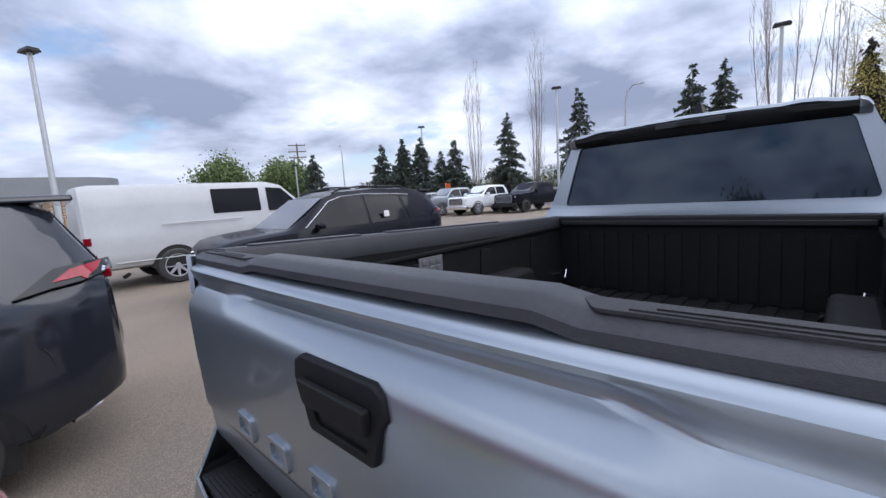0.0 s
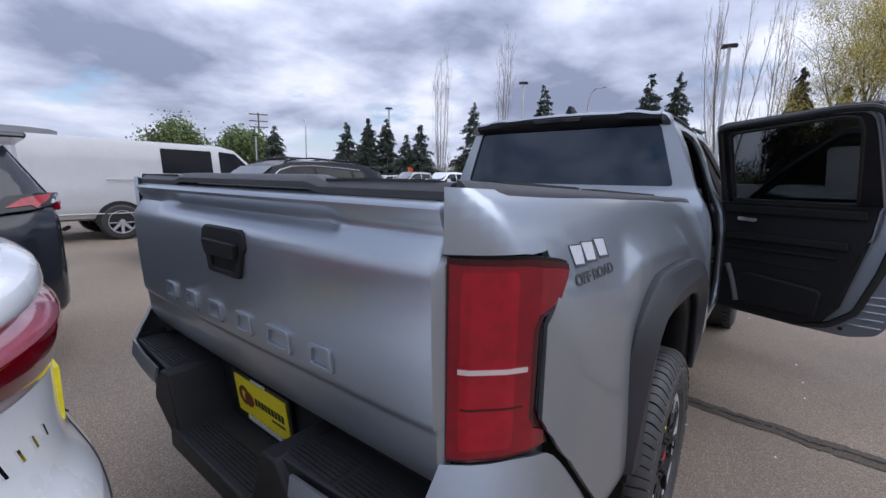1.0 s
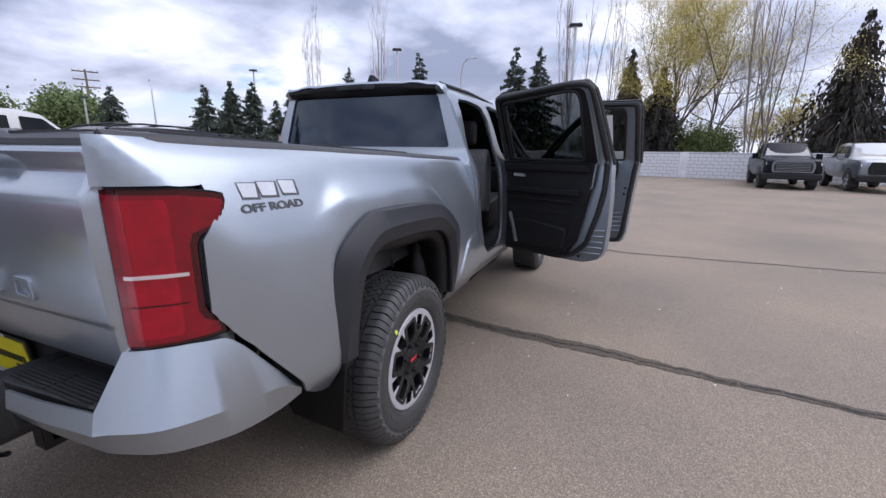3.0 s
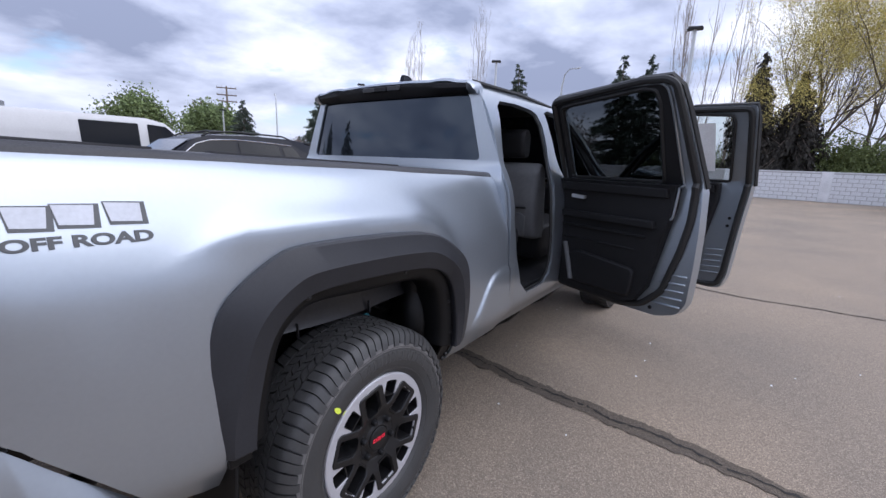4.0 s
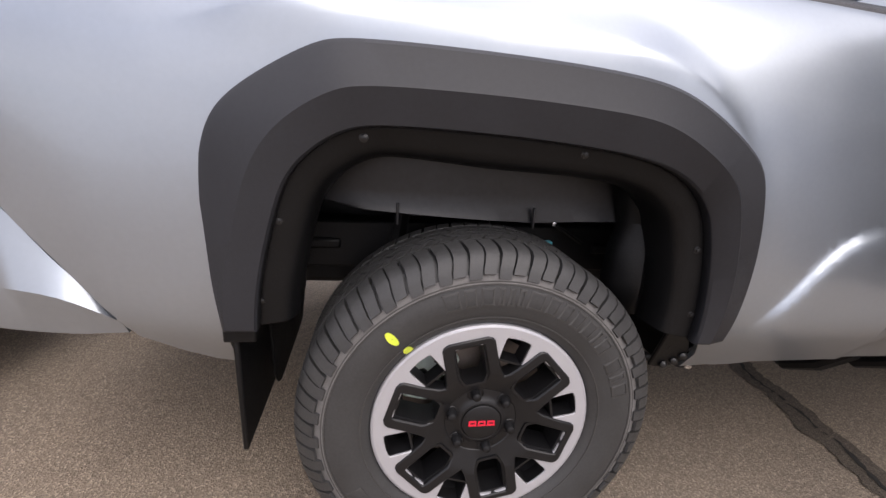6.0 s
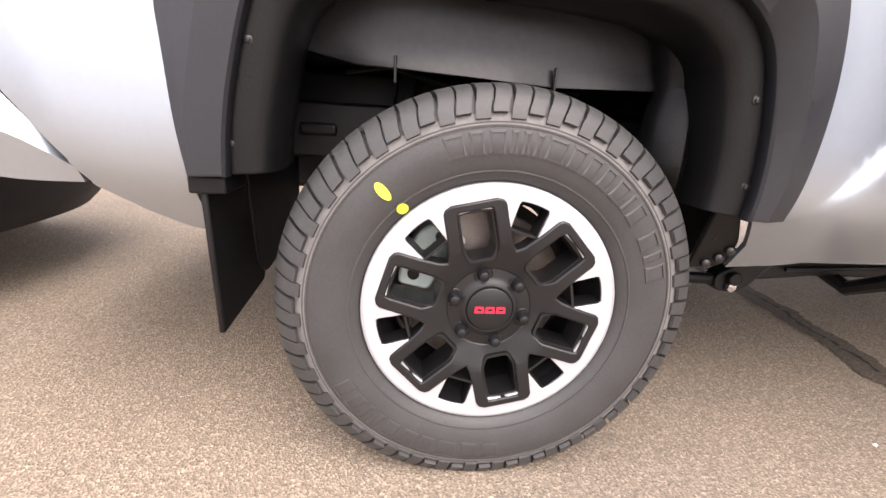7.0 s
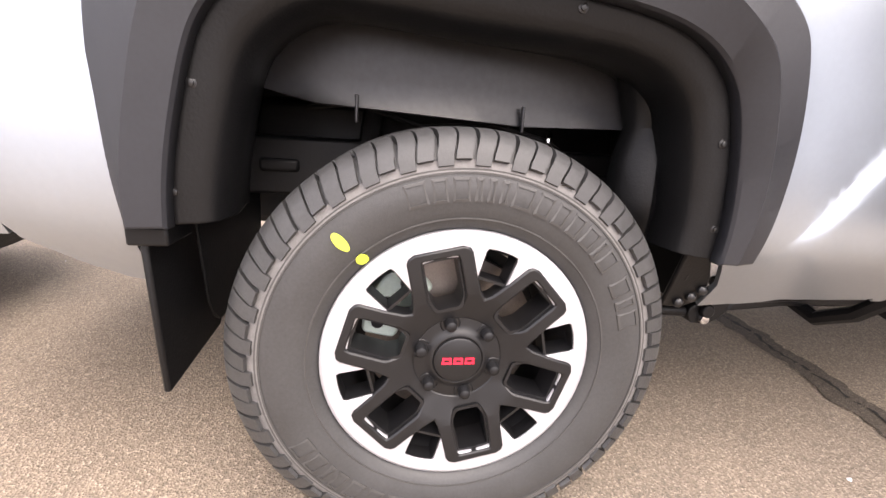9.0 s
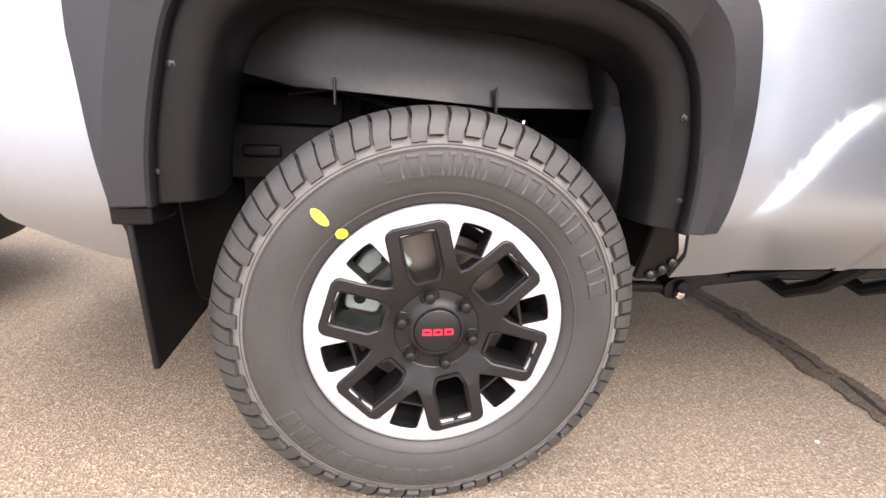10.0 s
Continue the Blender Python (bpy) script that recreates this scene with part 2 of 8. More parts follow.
def asphalt(name, light):
    """Worn asphalt of single stones; light scales its tone."""
    m = bpy.data.materials.new(name)
    m.use_nodes = True
    n, l = m.node_tree.nodes, m.node_tree.links
    b = n["Principled BSDF"]
    tc = n.new("ShaderNodeTexCoord")
    v = n.new("ShaderNodeTexVoronoi"); v.inputs["Scale"].default_value = 230
    big, mid = n.new("ShaderNodeTexNoise"), n.new("ShaderNodeTexNoise")
    big.inputs["Scale"].default_value, big.inputs["Detail"].default_value = 0.55, 6
    mid.inputs["Scale"].default_value, mid.inputs["Detail"].default_value = 55, 6
    for t in (v, big, mid):
        l.new(tc.outputs["Object"], t.inputs["Vector"])
    stones = n.new("ShaderNodeValToRGB")         # single stones: brown, grey, a few pale
    e = stones.color_ramp.elements
    e[0].color, e[1].color = (0.170, 0.140, 0.110, 1), (0.50, 0.415, 0.325, 1)
    e[1].position = 1.0
    for p, c in ((0.45, (0.250, 0.207, 0.161, 1)), (0.75, (0.310, 0.256, 0.197, 1)), (0.94, (0.392, 0.325, 0.252, 1))):
        k = e.new(p); k.color = c
    for q in e:
        q.color = tuple(c * light for c in q.color[:3]) + (1,)
    sp = n.new("ShaderNodeSeparateColor"); l.new(v.outputs["Color"], sp.inputs[0])
    l.new(sp.outputs[0], stones.inputs[0])
    tone = n.new("ShaderNodeValToRGB")
    tone.color_ramp.elements[0].color, tone.color_ramp.elements[1].color = (0.76, 0.76, 0.77, 1), (1.05, 1.0, 0.95, 1)
    tone.color_ramp.elements[0].position, tone.color_ramp.elements[1].position = 0.32, 0.66
    l.new(big.outputs[0], tone.inputs[0])
    mul = n.new("ShaderNodeMix"); mul.data_type, mul.blend_type = "RGBA", "MULTIPLY"
    mul.inputs["Factor"].default_value = 1.0
    l.new(stones.outputs[0], mul.inputs["A"]); l.new(tone.outputs[0], mul.inputs["B"])
    l.new(mul.outputs["Result"], b.inputs["Base Color"])
    b.inputs["Roughness"].default_value = 0.85
    h = n.new("ShaderNodeMath"); h.operation = "ADD"
    l.new(v.outputs["Distance"], h.inputs[0]); l.new(mid.outputs[0], h.inputs[1])
    bp = n.new("ShaderNodeBump"); bp.inputs["Strength"].default_value, bp.inputs["Distance"].default_value = 0.7, 0.004
    l.new(h.outputs[0], bp.inputs["Height"]); l.new(bp.outputs[0], b.inputs["Normal"])
    return m


ASPHALT = asphalt("asphalt", 1.0)
STAIN = asphalt("stained_asphalt", 0.38)
TAR = mat("dark_crack", (0.022, 0.020, 0.018), 0.85, 0, 0, 0.4, 20, 0.5, 120)
CONCRETE = mat("white_painted_block", (0.70, 0.71, 0.73), 0.8, 0, 0, 0.2, 3, 0.3, 30)
BUILDING = mat("grey_cladding", (0.30, 0.32, 0.34), 0.6, 0.2, 0, 0.08, 1)


# ---- building tools ----
def V(*a):
    return Vector(a)


def part(name, bm, material, parent=None, label="", smooth=True, angle=35, bevel=0.0, solid=0.0, recalc=True, split=True):
    """Links a bmesh as one mesh object under a thing or a part."""
    if recalc:
        bmesh.ops.recalc_face_normals(bm, faces=bm.faces)
    me = bpy.data.meshes.new(name)
    bm.to_mesh(me)
    bm.free()
    mats = material if isinstance(material, (list, tuple)) else [material]
    for m in mats:
        me.materials.append(m)
    if smooth:
        me.shade_smooth()
        me.set_sharp_from_angle(angle=radians(angle))
    ob = new(name, me)
    if parent:
        ob.parent = parent
        ob.matrix_parent_inverse = Matrix.Identity(4)
    if solid:
        md = ob.modifiers.new("solid", "SOLIDIFY"); md.thickness, md.offset = solid, -1
        if split:
            md = ob.modifiers.new("split", "EDGE_SPLIT"); md.split_angle = radians(max(60, angle))
    if bevel:
        md = ob.modifiers.new("bevel", "BEVEL"); md.width, md.segments, md.limit_method = bevel, 2, "ANGLE"
        md.angle_limit = radians(40)
    if label:
        ob["label"] = label
    return ob


def thing(name, label, category, m=None, group="", kind=""):
    ob = new(name)
    ob.empty_display_size = 0.2
    if m is not None:
        ob.matrix_basis = m
    return tagged(ob, label, category, group, kind)


def box(bm, x0, x1, y0, y1, z0, z1, m=None, taper=None):
    """A box; taper: (dx, dy) by which each side of the top draws in."""
    tx, ty = taper or (0, 0)
    vs = [bm.verts.new(p) for p in ((x0, y0, z0), (x1, y0, z0), (x1, y1, z0), (x0, y1, z0), (x0 + tx, y0 + ty, z1), (x1 - tx, y0 + ty, z1), (x1 - tx, y1 - ty, z1), (x0 + tx, y1 - ty, z1))]
    if m:
        for v in vs:
            v.co = m @ v.co
    for q in ((3, 2, 1, 0), (4, 5, 6, 7), (0, 1, 5, 4), (1, 2, 6, 5), (2, 3, 7, 6), (3, 0, 4, 7)):
        bm.faces.new([vs[i] for i in q])
    return bm


def prism(bm, pts, at, a, b):
    """A polygon pts of pairs (u, v), drawn from depth a to b; at(u, v, d) gives the place."""
    lo, hi = [bm.verts.new(at(u, v, a)) for u, v in pts], [bm.verts.new(at(u, v, b)) for u, v in pts]
    k = len(pts)
    bm.faces.new(lo); bm.faces.new(hi[::-1])
    for i in range(k):
        bm.faces.new((lo[i], lo[(i + 1) % k], hi[(i + 1) % k], hi[i]))
    return bm


def plate(bm, outer, holes, at, a, b):
    """A plate with holes between depths a and b."""
    def loop(pts):
        vs = [bm.verts.new((u, v, 0)) for u, v in pts]
        return [bm.edges.new((vs[i], vs[(i + 1) % len(vs)])) for i in range(len(vs))]
    edges = loop(outer)
    for h in holes:
        edges += loop(h)
    old = set(bm.faces)
    bmesh.ops.triangle_fill(bm, use_beauty=True, use_dissolve=False, edges=edges)
    faces = [f for f in bm.faces if f not in old]
    base = list({v for f in faces for v in f.verts})
    got = bmesh.ops.extrude_face_region(bm, geom=faces)["geom"]
    top = [v for v in got if isinstance(v, bmesh.types.BMVert)]
    tops = set(top)
    for v in base:
        if v not in tops:
            v.co = at(v.co.x, v.co.y, a)
    for v in top:
        v.co = at(v.co.x, v.co.y, b)
    return bm


def lathe(bm, profile, seg=48, at=None, closed=False):
    """Revolves pairs (radius, depth) round the axis; at(u, v, d) gives the place, u and v across the axis."""
    rings = []
    for r, d in profile:
        rings.append([bm.verts.new(at(r * math.cos(2 * math.pi * i / seg), r * math.sin(2 * math.pi * i / seg), d)) for i in range(seg)])
    pairs = list(zip(rings, rings[1:])) + ([(rings[-1], rings[0])] if closed else [])
    for p, q in pairs:
        for i in range(seg):
            j = (i + 1) % seg
            bm.faces.new((p[i], p[j], q[j], q[i]))
    if not closed:
        for ring, (r, d) in ((rings[0], profile[0]), (rings[-1], profile[-1])):
            if r < 0.02:
                bm.faces.new(ring)
    return bm


def tube(bm, pts, rad, seg=8, cap=True):
    """A round rod along points; rad: one radius or one a point."""
    pts = [Vector(p) for p in pts]
    rads = rad if isinstance(rad, (list, tuple)) else [rad] * len(pts)
    rings, side = [], None
    for i, p in enumerate(pts):
        d = (pts[min(i + 1, len(pts) - 1)] - pts[max(i - 1, 0)]).normalized()
        side = (d.orthogonal() if side is None else side - d * side.dot(d)).normalized()
        up = d.cross(side)
        rings.append([bm.verts.new(p + rads[i] * (math.cos(2 * math.pi * k / seg) * side + math.sin(2 * math.pi * k / seg) * up)) for k in range(seg)])
    for p, q in zip(rings, rings[1:]):
        for k in range(seg):
            bm.faces.new((p[k], p[(k + 1) % seg], q[(k + 1) % seg], q[k]))
    if cap:
        bm.faces.new(rings[0][::-1]); bm.faces.new(rings[-1])
    return bm


def loft(bm, rings, closed=True, caps=True):
    vs = [[bm.verts.new(p) for p in r] for r in rings]
    k = len(rings[0])
    for p, q in zip(vs, vs[1:]):
        for i in range(k if closed else k - 1):
            j = (i + 1) % k
            bm.faces.new((p[i], p[j], q[j], q[i]))
    if caps and closed:
        bm.faces.new(vs[0][::-1]); bm.faces.new(vs[-1])
    return bm


def inside(p, poly):
    x, y = p
    hit = False
    for (x0, y0), (x1, y1) in zip(poly, poly[1:] + poly[:1]):
        if (y0 > y) != (y1 > y) and x < (x1 - x0) * (y - y0) / (y1 - y0) + x0:
            hit = not hit
    return hit


def sheet(bm, u0, u1, v0, v1, step, keep=None, cut=(), at=None, score=()):
    """A fine flat grid, trimmed to the polygon keep and cut by others, then laid out by at(u, v)."""
    nu, nv = max(1, round((u1 - u0) / step)), max(1, round((v1 - v0) / step))
    g = [[bm.verts.new((u0 + (u1 - u0) * i / nu, v0 + (v1 - v0) * j / nv, 0)) for j in range(nv + 1)] for i in range(nu + 1)]
    for i in range(nu):
        for j in range(nv):
            bm.faces.new((g[i][j], g[i + 1][j], g[i + 1][j + 1], g[i][j + 1]))
    polys = ([keep] if keep else []) + list(cut)
    for poly in polys:
        lo = [min(p[k] for p in poly) - 2 * step for k in (0, 1)]
        hi = [max(p[k] for p in poly) + 2 * step for k in (0, 1)]
        for (x0, y0), (x1, y1) in zip(poly, poly[1:] + poly[:1]):
            if abs(x1 - x0) + abs(y1 - y0) < 1e-6:
                continue
            a, b = (min(x0, x1) - step, min(y0, y1) - step), (max(x0, x1) + step, max(y0, y1) + step)
            fs = [f for f in bm.faces if a[0] <= f.calc_center_median().x <= b[0] and a[1] <= f.calc_center_median().y <= b[1]]
            geom = fs + list({e for f in fs for e in f.edges}) + list({v for f in fs for v in f.verts})
            bmesh.ops.bisect_plane(bm, geom=geom, dist=1e-6, plane_co=(x0, y0, 0), plane_no=(y1 - y0, x0 - x1, 0))
    for line in score:                           # extra edges along a line
        for (x0, y0), (x1, y1) in zip(line, line[1:]):
            a, b = (min(x0, x1) - step * 0.6, min(y0, y1) - step * 0.6), (max(x0, x1) + step * 0.6, max(y0, y1) + step * 0.6)
            fs = [f for f in bm.faces if a[0] <= f.calc_center_median().x <= b[0] and a[1] <= f.calc_center_median().y <= b[1]]
            geom = fs + list({e for f in fs for e in f.edges}) + list({v for f in fs for v in f.verts})
            bmesh.ops.bisect_plane(bm, geom=geom, dist=1e-5, plane_co=(x0, y0, 0), plane_no=(y1 - y0, x0 - x1, 0))
    if score:
        bmesh.ops.remove_doubles(bm, verts=bm.verts, dist=0.003)
    gone = []
    for f in bm.faces:
        c = f.calc_center_median()
        if (keep and not inside((c.x, c.y), keep)) or any(inside((c.x, c.y), q) for q in cut):
            gone.append(f)
    bmesh.ops.delete(bm, geom=gone, context="FACES")
    if at:
        for v in bm.verts:
            v.co = at(v.co.x, v.co.y)
    return bm


def smooth01(t):
    t = max(0.0, min(1.0, t))
    return t * t * (3 - 2 * t)


def lerp(table, x):
    """Straight-line reading of a table of pairs."""
    if x <= table[0][0]:
        return table[0][1]
    for (a, p), (b, q) in zip(table, table[1:]):
        if x <= b:
            return p + (q - p) * (x - a) / (b - a)
    return table[-1][1]


def curve(table, x):
    """A smooth curve through a table of pairs, that does not overshoot."""
    if x <= table[0][0]:
        return table[0][1]
    if x >= table[-1][0]:
        return table[-1][1]
    k = next(i for i in range(len(table) - 1) if x <= table[i + 1][0])
    def slope(i):
        if i <= 0 or i >= len(table) - 1:
            j = 0 if i <= 0 else len(table) - 2
            return (table[j + 1][1] - table[j][1]) / (table[j + 1][0] - table[j][0])
        a = (table[i][1] - table[i - 1][1]) / (table[i][0] - table[i - 1][0])
        b = (table[i + 1][1] - table[i][1]) / (table[i + 1][0] - table[i][0])
        return 0.0 if a * b <= 0 else 2 * a * b / (a + b)
    (x0, y0), (x1, y1) = table[k], table[k + 1]
    h = x1 - x0
    t = (x - x0) / h
    return y0 * (1 + 2 * t) * (1 - t) ** 2 + y1 * t * t * (3 - 2 * t) + h * (slope(k) * t * (1 - t) ** 2 - slope(k + 1) * t * t * (1 - t))


def rounded(pts, r, seg=4):
    """A polygon with its corners rounded by r."""
    out, k = [], len(pts)
    for i in range(k):
        p, a, b = Vector(pts[i]), Vector(pts[i - 1]), Vector(pts[(i + 1) % k])
        da, db = (a - p), (b - p)
        ra = min(r, da.length * 0.45, db.length * 0.45)
        p0, p1 = p + da.normalized() * ra, p + db.normalized() * ra
        for s in range(seg + 1):
            t = s / seg
            q = p0 * (1 - t) ** 2 + p * 2 * t * (1 - t) + p1 * t * t
            out.append((q.x, q.y))
    return out


# ---- ground ----
gb = bmesh.new()
pos = [-900, -300, -120, -60, -30, -15, -8, -5, -3, -2, -1, 0, 1, 2, 3, 5, 8, 15, 30, 60, 120, 300, 900]
gv = [[gb.verts.new((x, y, 0)) for y in pos] for x in pos]
for i in range(len(pos) - 1):
    for j in range(len(pos) - 1):
        gb.faces.new((gv[i][j], gv[i + 1][j], gv[i + 1][j + 1], gv[i][j + 1]))
tagged(part("ground", gb, ASPHALT), "worn brownish grey asphalt of a parking lot", "ground", kind="structure")


def crack(pts, width, seed):
    """A dark stained band with ragged edges, and the broken dark line of the crack inside it."""
    rnd = random.Random(seed)
    fine = []
    for (x0, y0), (x1, y1) in zip(pts, pts[1:]):
        k = max(2, int(math.hypot(x1 - x0, y1 - y0) / 0.018))
        fine += [(x0 + (x1 - x0) * i / k, y0 + (y1 - y0) * i / k) for i in range(k)]
    stain, line = bmesh.new(), bmesh.new()
    off, wide, prev, last = 0, 1.0, None, None
    for i, (x, y) in enumerate(fine):
        off = off * 0.9 + rnd.uniform(-0.008, 0.008)
        wide = max(0.45, min(1.5, wide + rnd.uniform(-0.06, 0.06)))
        row = [stain.verts.new((x + rnd.uniform(-0.004, 0.004), y + off + q * width * wide * (0.75 + 0.6 * smooth01((2.9 - x) / 1.2)) * rnd.uniform(0.9, 1.12), 0.0042)) for q in (-1, 1)]
        if prev:
            stain.faces.new((prev[0], row[0], row[1], prev[1]))
        prev = row
        t = width * rnd.uniform(0.05, 0.30) * (0.6 + wide * 0.4)
        e = off + width * 0.3 * math.sin(i * 0.21 + seed) + rnd.uniform(-0.004, 0.004)
        row = [line.verts.new((x, y + e + q * t, 0.0065)) for q in (-1, 1)]
        if last and rnd.random() > 0.06:
            line.faces.new((last[0], row[0], row[1], last[1]))
        last = row
    c = tagged(part("asphalt_crack", stain, STAIN, smooth=False), "long dark crack in the asphalt with a stained edge", "crack", kind="structure")
    part("crack_line", line, TAR, c, smooth=False)
    return c


crack([(-2.5, 1.62), (0.3, 1.45), (0.98, 1.345), (1.7, 1.28), (2.65, 1.15), (3.2, 1.1), (5.0, 0.95)], 0.036, 3)
crack([(1.2, 4.75), (1.95, 4.6), (3.2, 4.7), (5.5, 4.9)], 0.016, 5)

rnd = random.Random(21)
bm = bmesh.new()
for k in range(70):
    x, y, r = rnd.uniform(-1.5, 4.5), rnd.uniform(-2.5, 5.5), rnd.uniform(0.004, 0.010)
    h = r * 0.5
    lo = [bm.verts.new((x + r * rnd.uniform(0.6, 1.2) * math.cos(a), y + r * rnd.uniform(0.6, 1.2) * math.sin(a), 0.001)) for a in (0, 1.3, 2.5, 3.8, 5.0)]
    hi = bm.verts.new((x + r * 0.1, y, h + 0.004))
    for i in range(5):
        bm.faces.new((lo[i], lo[(i + 1) % 5], hi))
tagged(part("stone_chip", bm, CONCRETE, smooth=False), "scattered pale stone chips on the asphalt", "stone chips", kind="stuff")

# ---- the silver pickup ----
truck = thing("pickup_truck", "silver double-cab pickup with black flares and both side doors open", "pickup truck")


def zrail(y):
    return 1.372 - 0.0345 * (y + 1.08)


CREASE = [(-0.64, 1.100), (-0.56, 1.135), (-0.46, 1.172), (-0.40, 1.181), (-0.133, 1.176), (0.20, 1.160), (0.30, 1.145), (0.38, 1.115), (0.46, 1.06), (0.53, 0.98), (0.58, 0.88)]
SWELL = [(-0.62, -0.030), (-0.52, 0.008), (-0.42, 0.028), (-0.30, 0.036), (0.20, 0.036), (0.34, 0.026), (0.46, 0.006), (0.54, -0.015), (0.60, -0.04)]
SOFT = [(-0.02, 0.755), (0.0, 0.772), (0.015, 0.790), (0.06, 0.820), (0.12, 0.846), (0.19, 0.871), (0.28, 0.893), (0.38, 0.903), (0.5, 0.911), (0.62, 0.917), (0.72, 0.920), (0.85, 0.921)]
CORNER = [(-1.116, 0.741), (-1.092, 0.775), (-1.055, 0.810), (-1.010, 0.838), (-0.965, 0.859), (-0.915, 0.878), (-0.84, 0.897), (-0.76, 0.91), (-0.68, 0.94)]
TUCK = [(-0.90, 0.64), (-0.75, 0.62), (-0.62, 0.60), (-0.50, 0.59), (0.50, 0.575), (1.0, 0.585)]
SILLINE = [(0.60, 0.58), (0.68, 0.665), (0.76, 0.765), (0.80, 0.805), (0.85, 0.832), (0.90, 0.842), (1.1, 0.845)]


def over(a, b, k):
    """The larger of two, with a round join."""
    return 0.5 * (a + b + math.sqrt((a - b) ** 2 + k * k))


def x_side(y, z):
    """How far out the bed's side lies."""
    x = curve(SOFT, zrail(y) - z)
    if -0.66 < y < 0.62:
        # the blister of the wheel arch: a shoulder down to a crease, then an upright face
        zc = curve(CREASE, y)
        b = curve(SOFT, zrail(y) - zc) + curve(SWELL, y)
        fade = smooth01((y + 0.66) / 0.06) * smooth01((0.62 - y) / 0.06)
        x += (over(x, b - 0.9 * over(z - zc, 0.0, 0.014) + 0.015 * over(zc - z, 0.0, 0.014), 0.014) - x) * fade
    if y < -0.68:
        x = -over(-x, -curve(CORNER, y), 0.012)
    # the lower edge tucks in under the body
    return x - 0.72 * (over(curve(TUCK, y) - z, 0.0, 0.03) - 0.0)


def sill_bulge(y, z):
    """The raised panel low down, between the arch and the door."""
    if y < 0.58 or z > 0.9:
        return 0.0
    return 0.012 * smooth01((curve(SILLINE, y) - z) / 0.034) * smooth01((y - 0.60) / 0.10)


# wheel-arch flare: outer edge, fold and inner edge, each as (y, z), and how far out the first two stand
FL_O = [(-0.535, 0.600), (-0.556, 0.69), (-0.545, 0.86), (-0.522, 0.978), (-0.470, 1.038), (-0.345, 1.112), (-0.285, 1.127), (0.0, 1.121), (0.225, 1.107), (0.325, 1.085), (0.41, 1.038), (0.497, 0.972), (0.518, 0.915), (0.560, 0.78), (0.575, 0.63), (0.561, 0.567)]
FL_C = [(-0.508, 0.604), (-0.507, 0.69), (-0.475, 0.82), (-0.445, 0.925), (-0.392, 0.994), (-0.305, 1.046), (-0.255, 1.056), (0.0, 1.054), (0.20, 1.041), (0.29, 1.030), (0.385, 0.980), (0.448, 0.930), (0.470, 0.885), (0.503, 0.755), (0.518, 0.64), (0.508, 0.567)]
FL_I = [(-0.452, 0.608), (-0.447, 0.70), (-0.412, 0.835), (-0.392, 0.895), (-0.355, 0.942), (-0.290, 0.986), (-0.225, 0.995), (0.0, 0.990), (0.20, 0.975), (0.305, 0.957), (0.375, 0.928), (0.425, 0.880), (0.447, 0.835), (0.468, 0.75), (0.481, 0.64), (0.474, 0.570)]
FL_X = [(0.890, 0.935), (0.898, 0.940), (0.905, 0.945), (0.910, 0.950), (0.915, 0.955), (0.920, 0.958), (0.925, 0.958), (0.935, 0.960), (0.938, 0.962), (0.942, 0.962), (0.950, 0.965), (0.957, 0.967), (0.963, 0.968), (0.946, 0.964), (0.925, 0.950), (0.917, 0.940)]


def cut_corners(pts, times=2):
    for _ in range(times):
        out = [pts[0]]
        for (a, b), (c, d) in zip(pts, pts[1:]):
            out += [(a * 0.75 + c * 0.25, b * 0.75 + d * 0.25), (a * 0.25 + c * 0.75, b * 0.25 + d * 0.75)]
        pts = out + [pts[-1]]
    return pts


def soften(pts, times):
    for _ in range(times):
        pts = pts[:1] + [((a[0] + 2 * b[0] + c[0]) / 4, (a[1] + 2 * b[1] + c[1]) / 4) for a, b, c in zip(pts, pts[1:], pts[2:])] + pts[-1:]
    return pts


FL_O, FL_C, FL_I, FL_X = (soften(cut_corners(q, 3), k) for q, k in ((FL_O, 6), (FL_C, 16), (FL_I, 16), (FL_X, 8)))
# rear edge of the side panel, below the lamp along the bumper's seam
SIDE_OUT = [(-0.925, 1.262), (-0.915, 1.19), (-0.954, 1.130), (-0.954, 0.945), (-0.905, 0.872), (-0.715, 0.640), (-0.675, 0.575), (-0.61, 0.530), (-0.555, 0.500), (-0.50, 0.487), (-0.462, 0.487)]


